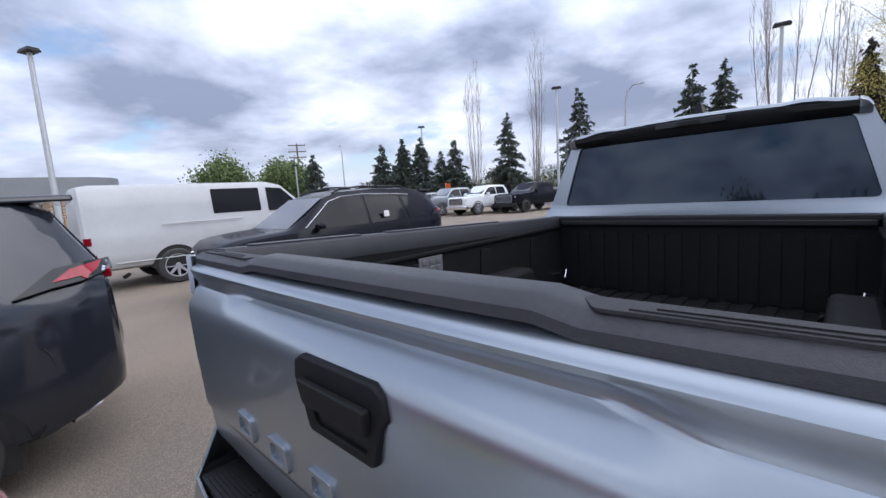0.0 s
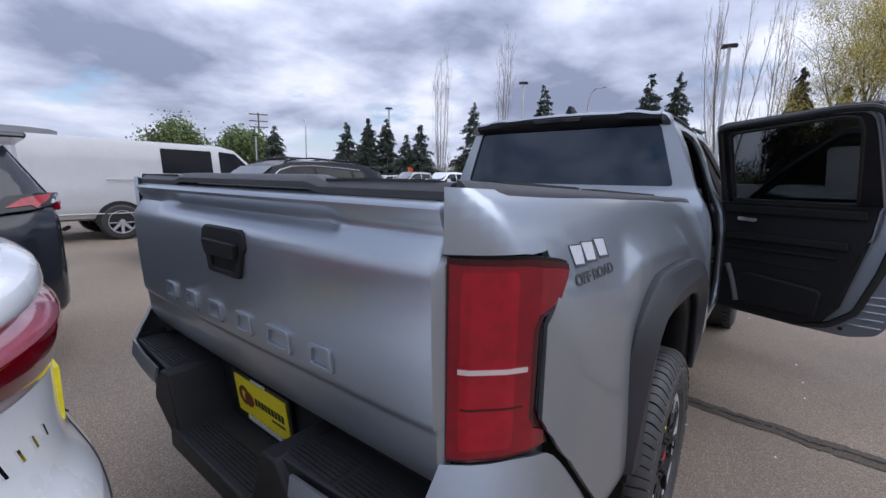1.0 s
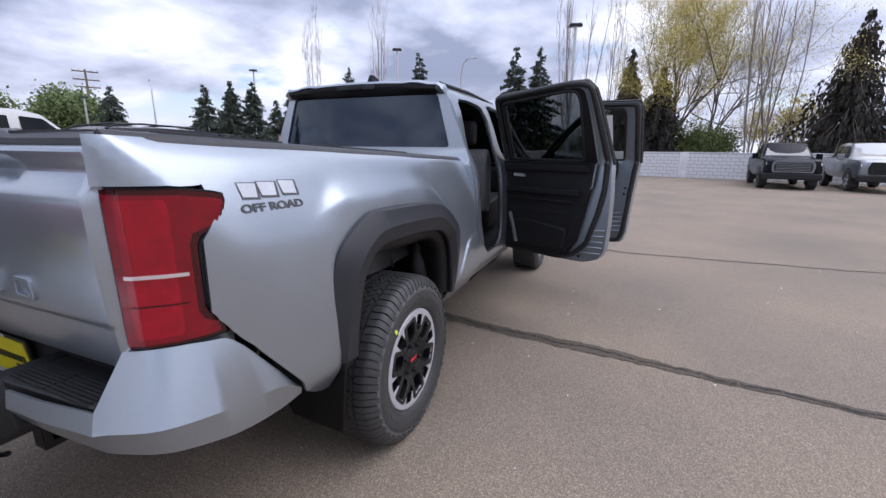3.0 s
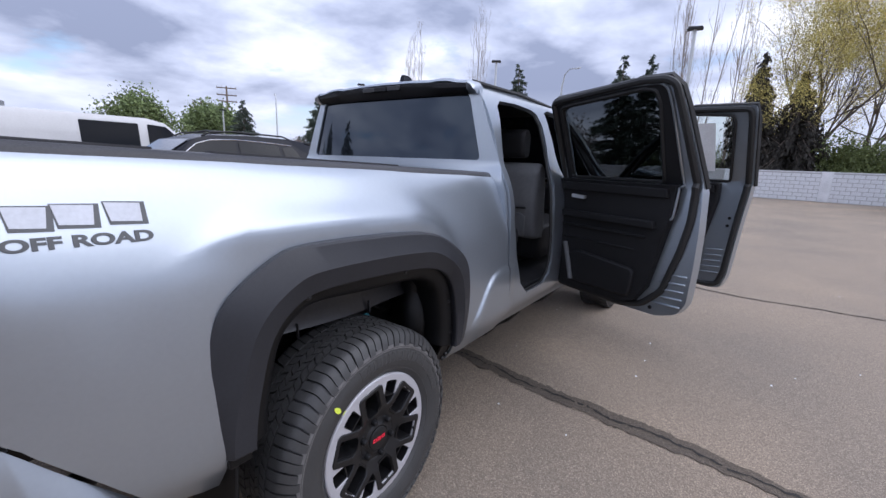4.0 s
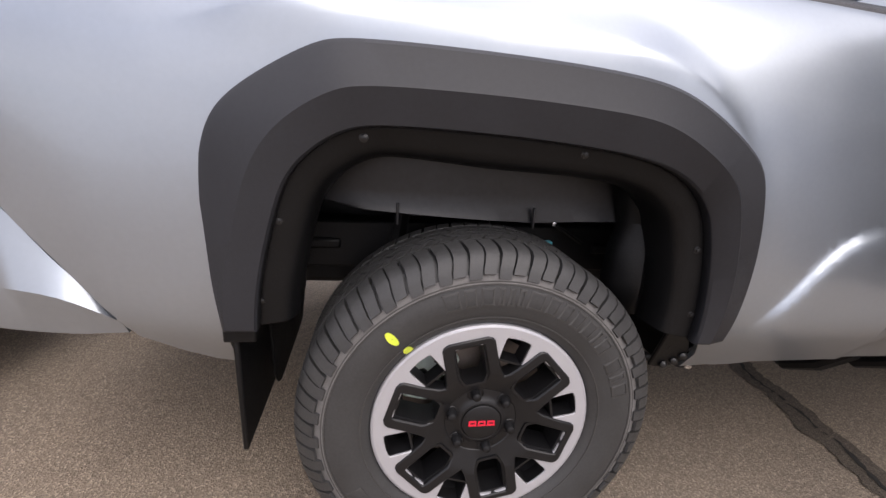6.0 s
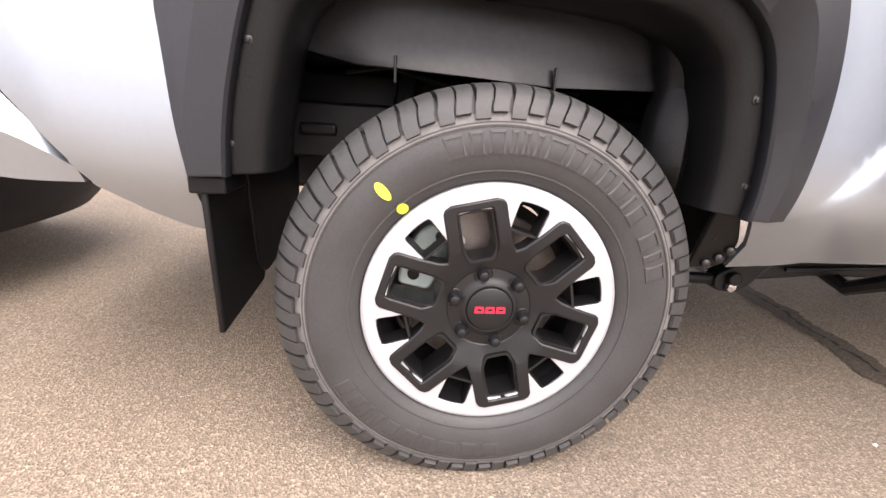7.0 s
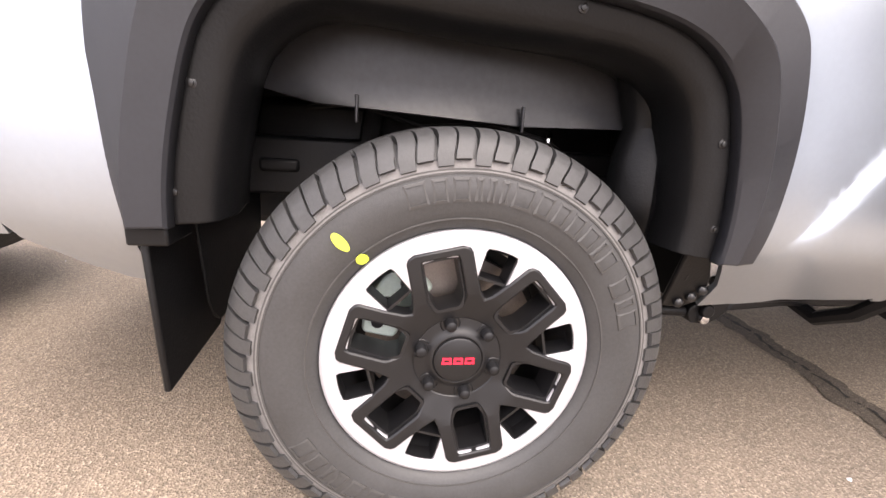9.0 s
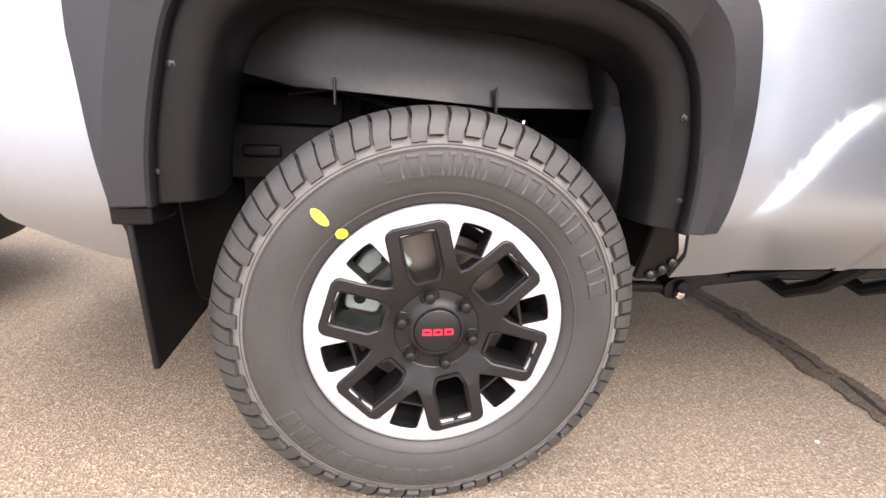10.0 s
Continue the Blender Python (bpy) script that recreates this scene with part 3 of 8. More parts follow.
def bedside(s):
    name = "bed_side"
    arch = [(-0.512, 0.40), (-0.512, 0.585), (-0.49, 0.62), (-0.49, 0.90), (-0.31, 1.06), (0.30, 1.04), (0.50, 0.90), (0.50, 0.575), (0.545, 0.50), (0.555, 0.40)]
    at = lambda y, z: V(s * (x_side(y, z) + sill_bulge(y, z)), y, z)
    keep = SIDE_OUT + [(-0.44, 0.50), (0.50, 0.50), (0.54, 0.436), (0.64, 0.445), (0.72, 0.465), (0.985, 0.465), (0.985, 1.30), (0.985, zrail(0.985)), (-1.113, zrail(-1.113)), (-1.113, 1.265)]
    ys = [-0.64 + 0.04 * i for i in range(31)]
    score = [[(y, curve(CREASE, y) + o) for y in ys] for o in (-0.010, 0.0, 0.010)]
    score += [[(y, curve(SILLINE, y) + o) for y in (0.62, 0.68, 0.74, 0.79, 0.84, 0.89, 0.96, 1.0)] for o in (-0.022, -0.011, 0.0)]
    bm = sheet(bmesh.new(), -1.12, 1.0, 0.42, 1.40, 0.02, keep, [arch], at, score if s > 0 else ())
    if s < 0:
        bmesh.ops.reverse_faces(bm, faces=bm.faces)
    side = part(name, bm, SILVER, truck, solid=0.012, recalc=False, angle=50)
    if s > 0:
        me = side.data
        # outward normals
        if me.polygons[len(me.polygons) // 2].normal.x < 0:
            me.flip_normals()
    elif side.data.polygons[len(side.data.polygons) // 2].normal.x > 0:
        side.data.flip_normals()
    # flare: a folded band of plastic round the arch
    bm = bmesh.new()
    rows = []
    for (oy, oz), (cy, cz), (iy, iz), (ox, cx) in zip(FL_O, FL_C, FL_I, FL_X):
        rows.append([V(s * (min(ox, x_side(oy, oz)) - 0.02), oy, oz), V(s * ox, oy, oz), V(s * (ox + 0.008), oy * 0.985, oz + (cz - oz) * 0.10), V(s * (cx - 0.002), cy * 0.97 + oy * 0.03, cz * 0.97 + oz * 0.03), V(s * cx, cy * 0.97 + iy * 0.03, cz * 0.97 + iz * 0.03), V(s * 0.943, iy, iz), V(s * 0.937, iy * 0.992, iz - 0.003), V(s * 0.915, iy * 0.99, iz - 0.003)])
    loft(bm, rows, closed=False)
    fl = part("fender_flare", bm, FLARE, truck, "matt black plastic wheel-arch flare", angle=28, solid=0.006, split=False)
    # inner liner: a flat flange behind the flare, a rounded ridge, then the deep well
    def inward(iy, iz, o):
        d = Vector((0 - iy, 0.62 - iz)).normalized()
        return iy + d.x * o, iz + d.y * o
    bm = bmesh.new()
    rows = []
    for iy, iz in FL_I:
        rows.append([V(s * x, *inward(iy, iz, o)) for x, o in ((0.916, -0.004), (0.914, 0.010), (0.909, 0.034), (0.903, 0.050), (0.890, 0.060), (0.865, 0.067), (0.835, 0.070), (0.80, 0.066), (0.742, 0.056), (0.72, 0.056))])
    loft(bm, rows, closed=False)
    part("arch_liner", bm, LINERBLACK, truck, solid=0.005, angle=40, split=False)
    # back of the well: one pressed panel with a bowed face and a raised rim along its lower edge
    pts = [(-0.40, 0.865), (-0.36, 0.826), (-0.26, 0.806), (0.14, 0.787), (0.38, 0.796), (0.43, 0.85), (0.42, 0.95), (0.31, 1.07), (-0.32, 1.09), (-0.42, 0.98)]
    bm = sheet(bmesh.new(), -0.44, 0.45, 0.76, 1.10, 0.03, pts, (), lambda y, z: V(s * (0.738 + 0.012 * math.cos(y * 9 + 0.6) - 0.04 * max(0.0, z - 0.9) + 0.008 * smooth01((0.825 - z) / 0.02)), y, z))
    lb = part("liner_back_panel", bm, LINERPANEL, truck, "grey-black scuffed liner panel", solid=0.006)
    for k in (-0.19, 0.13):
        part("liner_clip", box(bmesh.new(), *sorted((s * 0.745, s * 0.757)), k, k + 0.006, 0.775, 0.825), LINERPANEL, lb, bevel=0.002)
    # front bulge of the liner beside the back panel
    bm = loft(bmesh.new(), [[V(s * (0.745 + 0.075 * math.sin(math.pi * q / 6) * k), 0.30 + e + 0.13 * q / 6, z) for q in range(7)] for z, k, e in ((0.58, 0.9, 0.035), (0.66, 1.0, 0.03), (0.74, 0.8, 0.035), (0.80, 0.6, 0.05), (0.86, 0.85, 0.03), (0.92, 1.0, 0.01), (0.98, 1.0, -0.01), (1.04, 1.0, -0.04))], closed=False)
    part("liner_bulge", bm, LINERBLACK, truck, solid=0.005, split=False)
    for (y, z) in ((-0.413, 0.818), (-0.450, 0.662), (0.450, 0.782), (0.474, 0.632), (-0.26, 0.972), (0.16, 0.966)):
        bm = lathe(bmesh.new(), [(0.0085, 0.0), (0.0085, 0.003), (0.0055, 0.004), (0.0055, 0.007), (0.003, 0.008)], 12, lambda u, v, d, y=y, z=z: V(s * (0.910 + d), y * 0.985 + u, z - 0.004 + v))
        part("bolt", bm, CLIPGREY, fl, "dark grey flange bolt")
    # splash panel in front of the wheel, with a gusset at its foot
    bm = bmesh.new()
    prism(bm, rounded([(0.52, 0.47), (0.66, 0.445), (0.80, 0.445), (0.868, 0.52), (0.868, 0.90), (0.74, 1.0), (0.52, 1.0)], 0.03), lambda u, v, d: V(s * u, d + 0.10 * max(0.0, 0.75 - v) + 0.02 * math.sin((u - 0.56) * 10), v), 0.448, 0.456)
    sp_ = part("splash_panel", bm, LINERBLACK, truck, bevel=0.003)
    bm = prism(bmesh.new(), rounded([(0.44, 0.575), (0.495, 0.575), (0.540, 0.505), (0.552, 0.447), (0.52, 0.430), (0.47, 0.432)], 0.012), lambda u, v, d: V(s * (d + 0.55 * (v - 0.43)), u, v), 0.800, 0.812)
    part("gusset", bm, LINERBLACK, sp_, bevel=0.004)
    for y, z in ((0.500, 0.446), (0.520, 0.462), (0.533, 0.482)):
        bm = lathe(bmesh.new(), [(0.011, 0.0), (0.011, 0.008), (0.007, 0.012), (0.002, 0.013)], 12, lambda u, v, d, y=y, z=z: V(s * (0.812 + 0.55 * (z - 0.43) + d), y + u, z + v))
        part("gusset_bolt", bm, CLIPGREY, sp_, "dark grey round bolt")
    # pinch lip along the body's lower edge
    part("sill_lip", box(bmesh.new(), *sorted((s * 0.806, s * 0.824)), 0.70, 0.985, 0.452, 0.480), SILVER, truck, bevel=0.004)
    bm = prism(bmesh.new(), rounded([(0.45, 0.40), (0.76, 0.37), (0.80, 0.42), (0.84, 0.62), (0.84, 0.80), (0.45, 0.80)], 0.03), lambda u, v, d: V(s * u, d - 0.03 * (0.7 - v), v), -0.452, -0.446)
    part("rear_splash_panel", bm, LINERBLACK, truck, bevel=0.003)
    # mud flap hung behind the wheel
    bm = bmesh.new()
    out = [(0.60, 0.60), (0.905, 0.595), (0.918, 0.57), (0.897, 0.300), (0.66, 0.315), (0.60, 0.40)]
    prism(bm, out, lambda u, v, d: V(s * u, d - 0.02 * (0.6 - v), v), -0.500, -0.488)
    box(bm, *sorted((s * 0.84, s * 0.925)), -0.515, -0.455, 0.575, 0.605)
    part("mud_flap", bm, LINERBLACK, truck, bevel=0.004)
    # bed rail cap
    bm = bmesh.new()
    rows = []
    for i in range(17):
        y = (-1.082, -1.06, -1.036, -1.028, -0.98)[i] if i < 5 else -0.98 + 1.95 * (i - 4) / 12
        z = zrail(y)
        o = min(0.0, x_side(y, z) + (0.014 if y > -0.99 else 0.003) - 0.786)
        rows.append([V(s * ((a + o if a > 0.72 else a) if y > -1.03 else max(a + o, 0.745)), y, z + (b if y > -1.03 else max(b, -0.03))) for a, b in ((0.690, -0.06), (0.688, 0.004), (0.696, 0.012), (0.745, 0.013), (0.768, 0.010), (0.782, -0.004), (0.786, -0.020), (0.770, -0.024), (0.715, -0.024), (0.71, -0.06))])
    loft(bm, rows)
    part("rail_cap", bm, CAPGREY, truck, "black plastic cap along the bed rail", angle=50)
    bm = bmesh.new()
    for y0, y1 in ((-0.95, -0.55), (-0.42, 0.30)):
        prism(bm, rounded([(0.700, y0), (0.752, y0), (0.752, y1), (0.700, y1)], 0.015), lambda u, v, d: V(s * u, v, zrail(v) + d), 0.012, 0.0175)
    part("rail_pad", bm, CAPGREY, truck)
    # inner wall of the bed
    bm = bmesh.new()
    box(bm, *sorted((s * 0.692, s * 0.714)), -1.02, 0.94, 0.86, 1.31)
    bw_ = part("bed_wall", bm, LINER, truck, bevel=0.008)
    for k in range(4):
        part("wall_rib", box(bmesh.new(), *sorted((s * 0.682, s * 0.694)), -0.8 + k * 0.45, -0.70 + k * 0.45, 0.90, 1.22, taper=(0, 0.02)), LINER, bw_, bevel=0.004)
    part("rail_lip", box(bmesh.new(), *sorted((s * 0.676, s * 0.694)), -1.0, 0.92, 1.245, 1.262), LINER, bw_, bevel=0.004)
    bm = bmesh.new()
    box(bm, *sorted((s * 0.53, s * 0.692)), -0.42, 0.42, 0.88, 1.10, taper=(0.02, 0.05))
    part("wheel_housing", bm, LINER, truck, bevel=0.02)


bedside(1)
bedside(-1)

# bed box, tie-down plate, hooks
bm = bmesh.new(); box(bm, -0.70, 0.70, -1.03, 0.95, 0.83, 0.88)
bf = part("bed_floor", bm, LINER, truck)
for k in range(13):
    part("floor_rib", box(bmesh.new(), -0.56 + k * 0.09, -0.52 + k * 0.09, -1.0, 0.92, 0.879, 0.890), LINER, bf, smooth=False)
bm = bmesh.new(); box(bm, -0.71, 0.71, 0.925, 0.965, 0.86, 1.285)
bk = part("bulkhead", bm, LINER, truck, bevel=0.004)
for k in range(16):
    part("bulkhead_rib", box(bmesh.new(), -0.62 + k * 0.08, -0.575 + k * 0.08, 0.917, 0.927, 0.90, 1.22, taper=(0.004, 0)), LINER, bk, smooth=False)
bm = bmesh.new(); box(bm, -0.71, 0.71, 0.905, 0.972, 1.285, 1.312); box(bm, -0.68, 0.68, 0.90, 0.93, 1.262, 1.290)
part("bulkhead_cap", bm, PLASTIC, truck, bevel=0.006)
bm = bmesh.new(); box(bm, -0.690, -0.678, -0.30, -0.16, 1.17, 1.24)
for i in range(3):
    for j in range(2):
        box(bm, -0.680, -0.674, -0.285 + i * 0.042, -0.258 + i * 0.042, 1.178 + j * 0.03, 1.200 + j * 0.03)
part("outlet_box", bm, OUTLETGREY, truck, "small power outlet box in the bed wall", bevel=0.003)
for x, y in ((-0.675, 0.87), (0.675, 0.87), (-0.675, -0.75), (0.675, -0.75)):
    bm = tube(bmesh.new(), [(x * 1.03, y - 0.05, 0.97), (x * 0.97, y - 0.045, 0.985), (x * 0.95, y, 0.94), (x * 0.97, y + 0.045, 0.985), (x * 1.03, y + 0.05, 0.97)], 0.006)
    part("tie_down_hook", bm, CHROME, truck, "bright steel tie-down hook")

# ---- tailgate ----
gate = part("tailgate", box(bmesh.new(), -0.715, 0.715, -1.062, -1.025, 0.84, 1.352), LINER, truck, "silver tailgate with embossed lettering and black cap")


def gate_profile(x):
    """Outer profile of the tailgate, top to bottom, as pairs (y, z)."""
    k = smooth01((0.49 - abs(x)) / 0.07)                     # deeper hollow in the middle
    bow = 0.009 * (x / 0.72) ** 2
    h = -1.108 + 0.022 * k
    return [(y + bow, z) for y, z in ((-1.072, 1.357), (-1.098, 1.352), (-1.118, 1.343), (-1.122, 1.336), (-1.120, 1.328), (h - 0.006, 1.312), (h, 1.302), (h, 1.291), (h - 0.006, 1.284), (-1.124, 1.262), (-1.134, 1.248), (-1.138, 1.234), (-1.139, 1.218),
            (-1.135, 1.10), (-1.129, 1.00), (-1.1265, 0.958), (-1.1255, 0.950), (-1.122, 0.943), (-1.1185, 0.938), (-1.1175, 0.93), (-1.111, 0.858), (-1.090, 0.815), (-1.05, 0.812))]


xs = [-0.737, -0.732, -0.71] + [-0.66 + 1.32 * i / 44 for i in range(45)] + [0.71, 0.732, 0.737]
rows = []
for i, x in enumerate(xs):
    edge = 0.008 if abs(x) > 0.735 else (0.002 if abs(x) > 0.72 else 0)
    rows.append([V(x, y + edge, z) for y, z in gate_profile(x)])
for end in (0, -1):                              # side walls of the gate
    side = [V(p.x * 1.001, max(p.y + 0.02, -1.045), p.z) for p in rows[end]]
    rows = [side] + rows if end == 0 else rows + [side]
bm = loft(bmesh.new(), rows, closed=False)
skin = part("tailgate_skin", bm, SILVER, gate, angle=40)
bm = bmesh.new()
rows = [[V(x, -1.03, zr), V(x, -1.04, zr + 0.008), V(x, -1.088 + 0.009 * (x / 0.72) ** 2, zr + 0.006), V(x, -1.103 + 0.009 * (x / 0.72) ** 2, zr - 0.008), V(x, -1.103 + 0.009 * (x / 0.72) ** 2, zr - 0.022), V(x, -1.04, zr - 0.024)]
        for x in [-0.734 + 1.468 * i / 30 for i in range(31)] for zr in [1.373 + 0.010 * smooth01((0.38 - abs(x)) / 0.04)]]
loft(bm, rows)
part("gate_cap", bm, CAPGREY, gate, "black plastic cap along the top edge", angle=45)
# black strip behind the gap at each gate end paints the gap's shade
for s in (1, -1):
    part("gate_gap_shade", box(bmesh.new(), *sorted((s * 0.715, s * 0.750)), -1.070, -1.045, 0.84, 1.345), SEALSHADE, truck)
for s in (1, -1):
    bm = prism(bmesh.new(), rounded([(s * 0.40, -1.088), (s * 0.70, -1.078), (s * 0.70, -1.045), (s * 0.37, -1.045)], 0.008), lambda u, v, d: V(u, v, 1.379 + d), 0.0, 0.004)
    part("gate_end_pad", bm, PADGREY, gate, "grained grey pad on the cap")
    for k in range(2):
        part("pad_groove", tube(bmesh.new(), [(s * (0.43 + 0.02 * k), -1.080 + 0.012 * k, 1.3836), (s * 0.58, -1.076 + 0.012 * k, 1.3836), (s * 0.62, -1.066 + 0.008 * k, 1.3836), (s * 0.69, -1.064 + 0.008 * k, 1.3836)], 0.0013, 4), SEALSHADE, gate)
# handle: pocket, housing with wings, pull
bm = bmesh.new()
hb = [(-0.135, 1.205), (-0.128, 1.238), (-0.105, 1.250), (0.105, 1.250), (0.128, 1.238), (0.135, 1.205), (0.118, 1.188), (0.098, 1.128), (0.088, 1.122), (-0.088, 1.122), (-0.098, 1.128), (-0.118, 1.188)]
plate(bm, hb, [[(-0.075, 1.137), (0.075, 1.137), (0.088, 1.190), (-0.088, 1.190)]], lambda u, v, d: V(u * 0.92 + 0.022, d, v), -1.120, -1.146)
hd = part("gate_handle", bm, CABBLACK, gate, "black plastic gate handle", bevel=0.004)
bm = bmesh.new(); prism(bm, [(-0.085, 1.132), (0.085, 1.132), (0.10, 1.20), (-0.10, 1.20)], lambda u, v, d: V(u * 0.92 + 0.022, d, v), -1.128, -1.138)
part("pocket", bm, STEELBLK, hd)
bm = bmesh.new(); prism(bm, rounded([(-0.092, 1.172), (0.092, 1.172), (0.10, 1.215), (-0.10, 1.215)], 0.008), lambda u, v, d: V(u * 0.92 + 0.022, d - 0.1 * (v - 1.17), v), -1.142, -1.156)
part("pull", bm, CABBLACK, hd, bevel=0.003)
# six embossed marks in a row
for k in range(6):
    w = 0.045 if k != 4 else 0.056
    x = -0.405 + k * 0.166
    bm = bmesh.new()
    plate(bm, rounded([(x - w, 0.972), (x + w, 0.972), (x + w * 0.86, 1.030), (x - w * 0.86, 1.030)], 0.012), [rounded([(x - w + 0.016, 0.983), (x + w - 0.016, 0.983), (x + w * 0.86 - 0.016, 1.019), (x - w * 0.86 + 0.016, 1.019)], 0.006)],
          lambda u, v, d: V(u, d + 0.009 * (u / 0.72) ** 2 - 0.05 * (v - 1.0), v), -1.120, -1.1375)
    part("embossed_mark", bm, SILVER, gate, bevel=0.004)


# ---- tail lamps ----
def tail_lamp(s):
    lamp = None
    # plan line round the corner of the body, from the gate to the side
    def corner(k):
        a = [(0.727, -1.090), (0.770, -1.068), (0.815, -1.020), (0.845, -0.970), (0.858, -0.915), (0.864, -0.885)]
        i = min(int(k * 5), 4); f = k * 5 - i
        return a[i][0] + (a[i + 1][0] - a[i][0]) * f, a[i][1] + (a[i + 1][1] - a[i][1]) * f

    def at(u, v, d):
        k = max(0.0, min(1.0, u))
        x, y = corner(k)
        lean = -0.008 * (1.25 - v) / 0.35
        nx, ny = 0.45 + 0.5 * k, -0.85 + 0.75 * k
        return V(s * (x + nx * (d + lean)), y + ny * d - lean, v)

    def panel(name, poly, d0, d1, m, par, label=""):
        bm = sheet(bmesh.new(), 0.0, 1.0, 0.85, 1.28, 0.02, poly, (), None)
        got = bmesh.ops.extrude_face_region(bm, geom=list(bm.faces))["geom"]
        top = {v for v in got if isinstance(v, bmesh.types.BMVert)}
        for v in list(bm.verts):
            v.co = at(v.co.x, v.co.y, d1 if v in top else d0)
        return part(name, bm, m, par, label, angle=40)

    full = [(0.07, 1.262), (0.55, 1.258), (0.97, 1.240), (1.0, 1.222), (0.93, 1.170), (0.80, 1.150), (0.80, 0.955), (0.86, 0.93), (0.90, 0.88), (0.80, 0.872), (0.07, 0.868)]
    lamp = panel("tail_lamp", full, -0.02, 0.0, STEELBLK, truck, "tall red tail lamp with a dark smoked insert")
    panel("lens_edge", [(0.0, 1.257), (0.55, 1.253), (0.94, 1.236), (0.965, 1.222), (0.84, 1.160), (0.66, 1.143), (0.625, 1.12), (0.625, 0.960), (0.66, 0.940), (0.76, 0.925), (0.78, 0.880), (0.0, 0.874)], 0.0, 0.008, DARKRED, lamp, "dark red lens edge")
    panel("red_lens", [(0.05, 1.246), (0.54, 1.241), (0.90, 1.226), (0.92, 1.216), (0.80, 1.168), (0.60, 1.150), (0.57, 1.122), (0.57, 0.955), (0.61, 0.930), (0.72, 0.915), (0.73, 0.888), (0.05, 0.884)], 0.006, 0.013, REDLENS, lamp, "glossy red lens")
    panel("smoked_insert", [(0.635, 1.120), (0.66, 1.134), (0.72, 1.136), (0.735, 1.10), (0.735, 0.975), (0.715, 0.955), (0.66, 0.950), (0.635, 0.965)], 0.0, 0.008, DARKLENS, lamp, "dark smoked insert")
    panel("inner_lens", rounded([(0.13, 0.900), (0.46, 0.900), (0.46, 1.232), (0.13, 1.234)], 0.03), 0.010, 0.0134, REDBRIGHT, lamp, "bright red inner lens")
    panel("reflector_strip", [(0.12, 1.060), (0.54, 1.057), (0.54, 1.048), (0.12, 1.051)], 0.011, 0.016, CLEARLENS, lamp, "pale reflector strip")
    panel("lens_line", [(0.14, 0.985), (0.52, 0.983), (0.52, 0.979), (0.14, 0.981)], 0.011, 0.0145, DARKRED, lamp)
    # body post inside and above the lamp
    bm = sheet(bmesh.new(), 0.0, 1.0, 0.80, 1.25, 0.05, None, (), lambda u, v: at(u, v, -0.030))
    part("corner_post", bm, SILVER, truck, solid=0.004)


tail_lamp(1)
tail_lamp(-1)

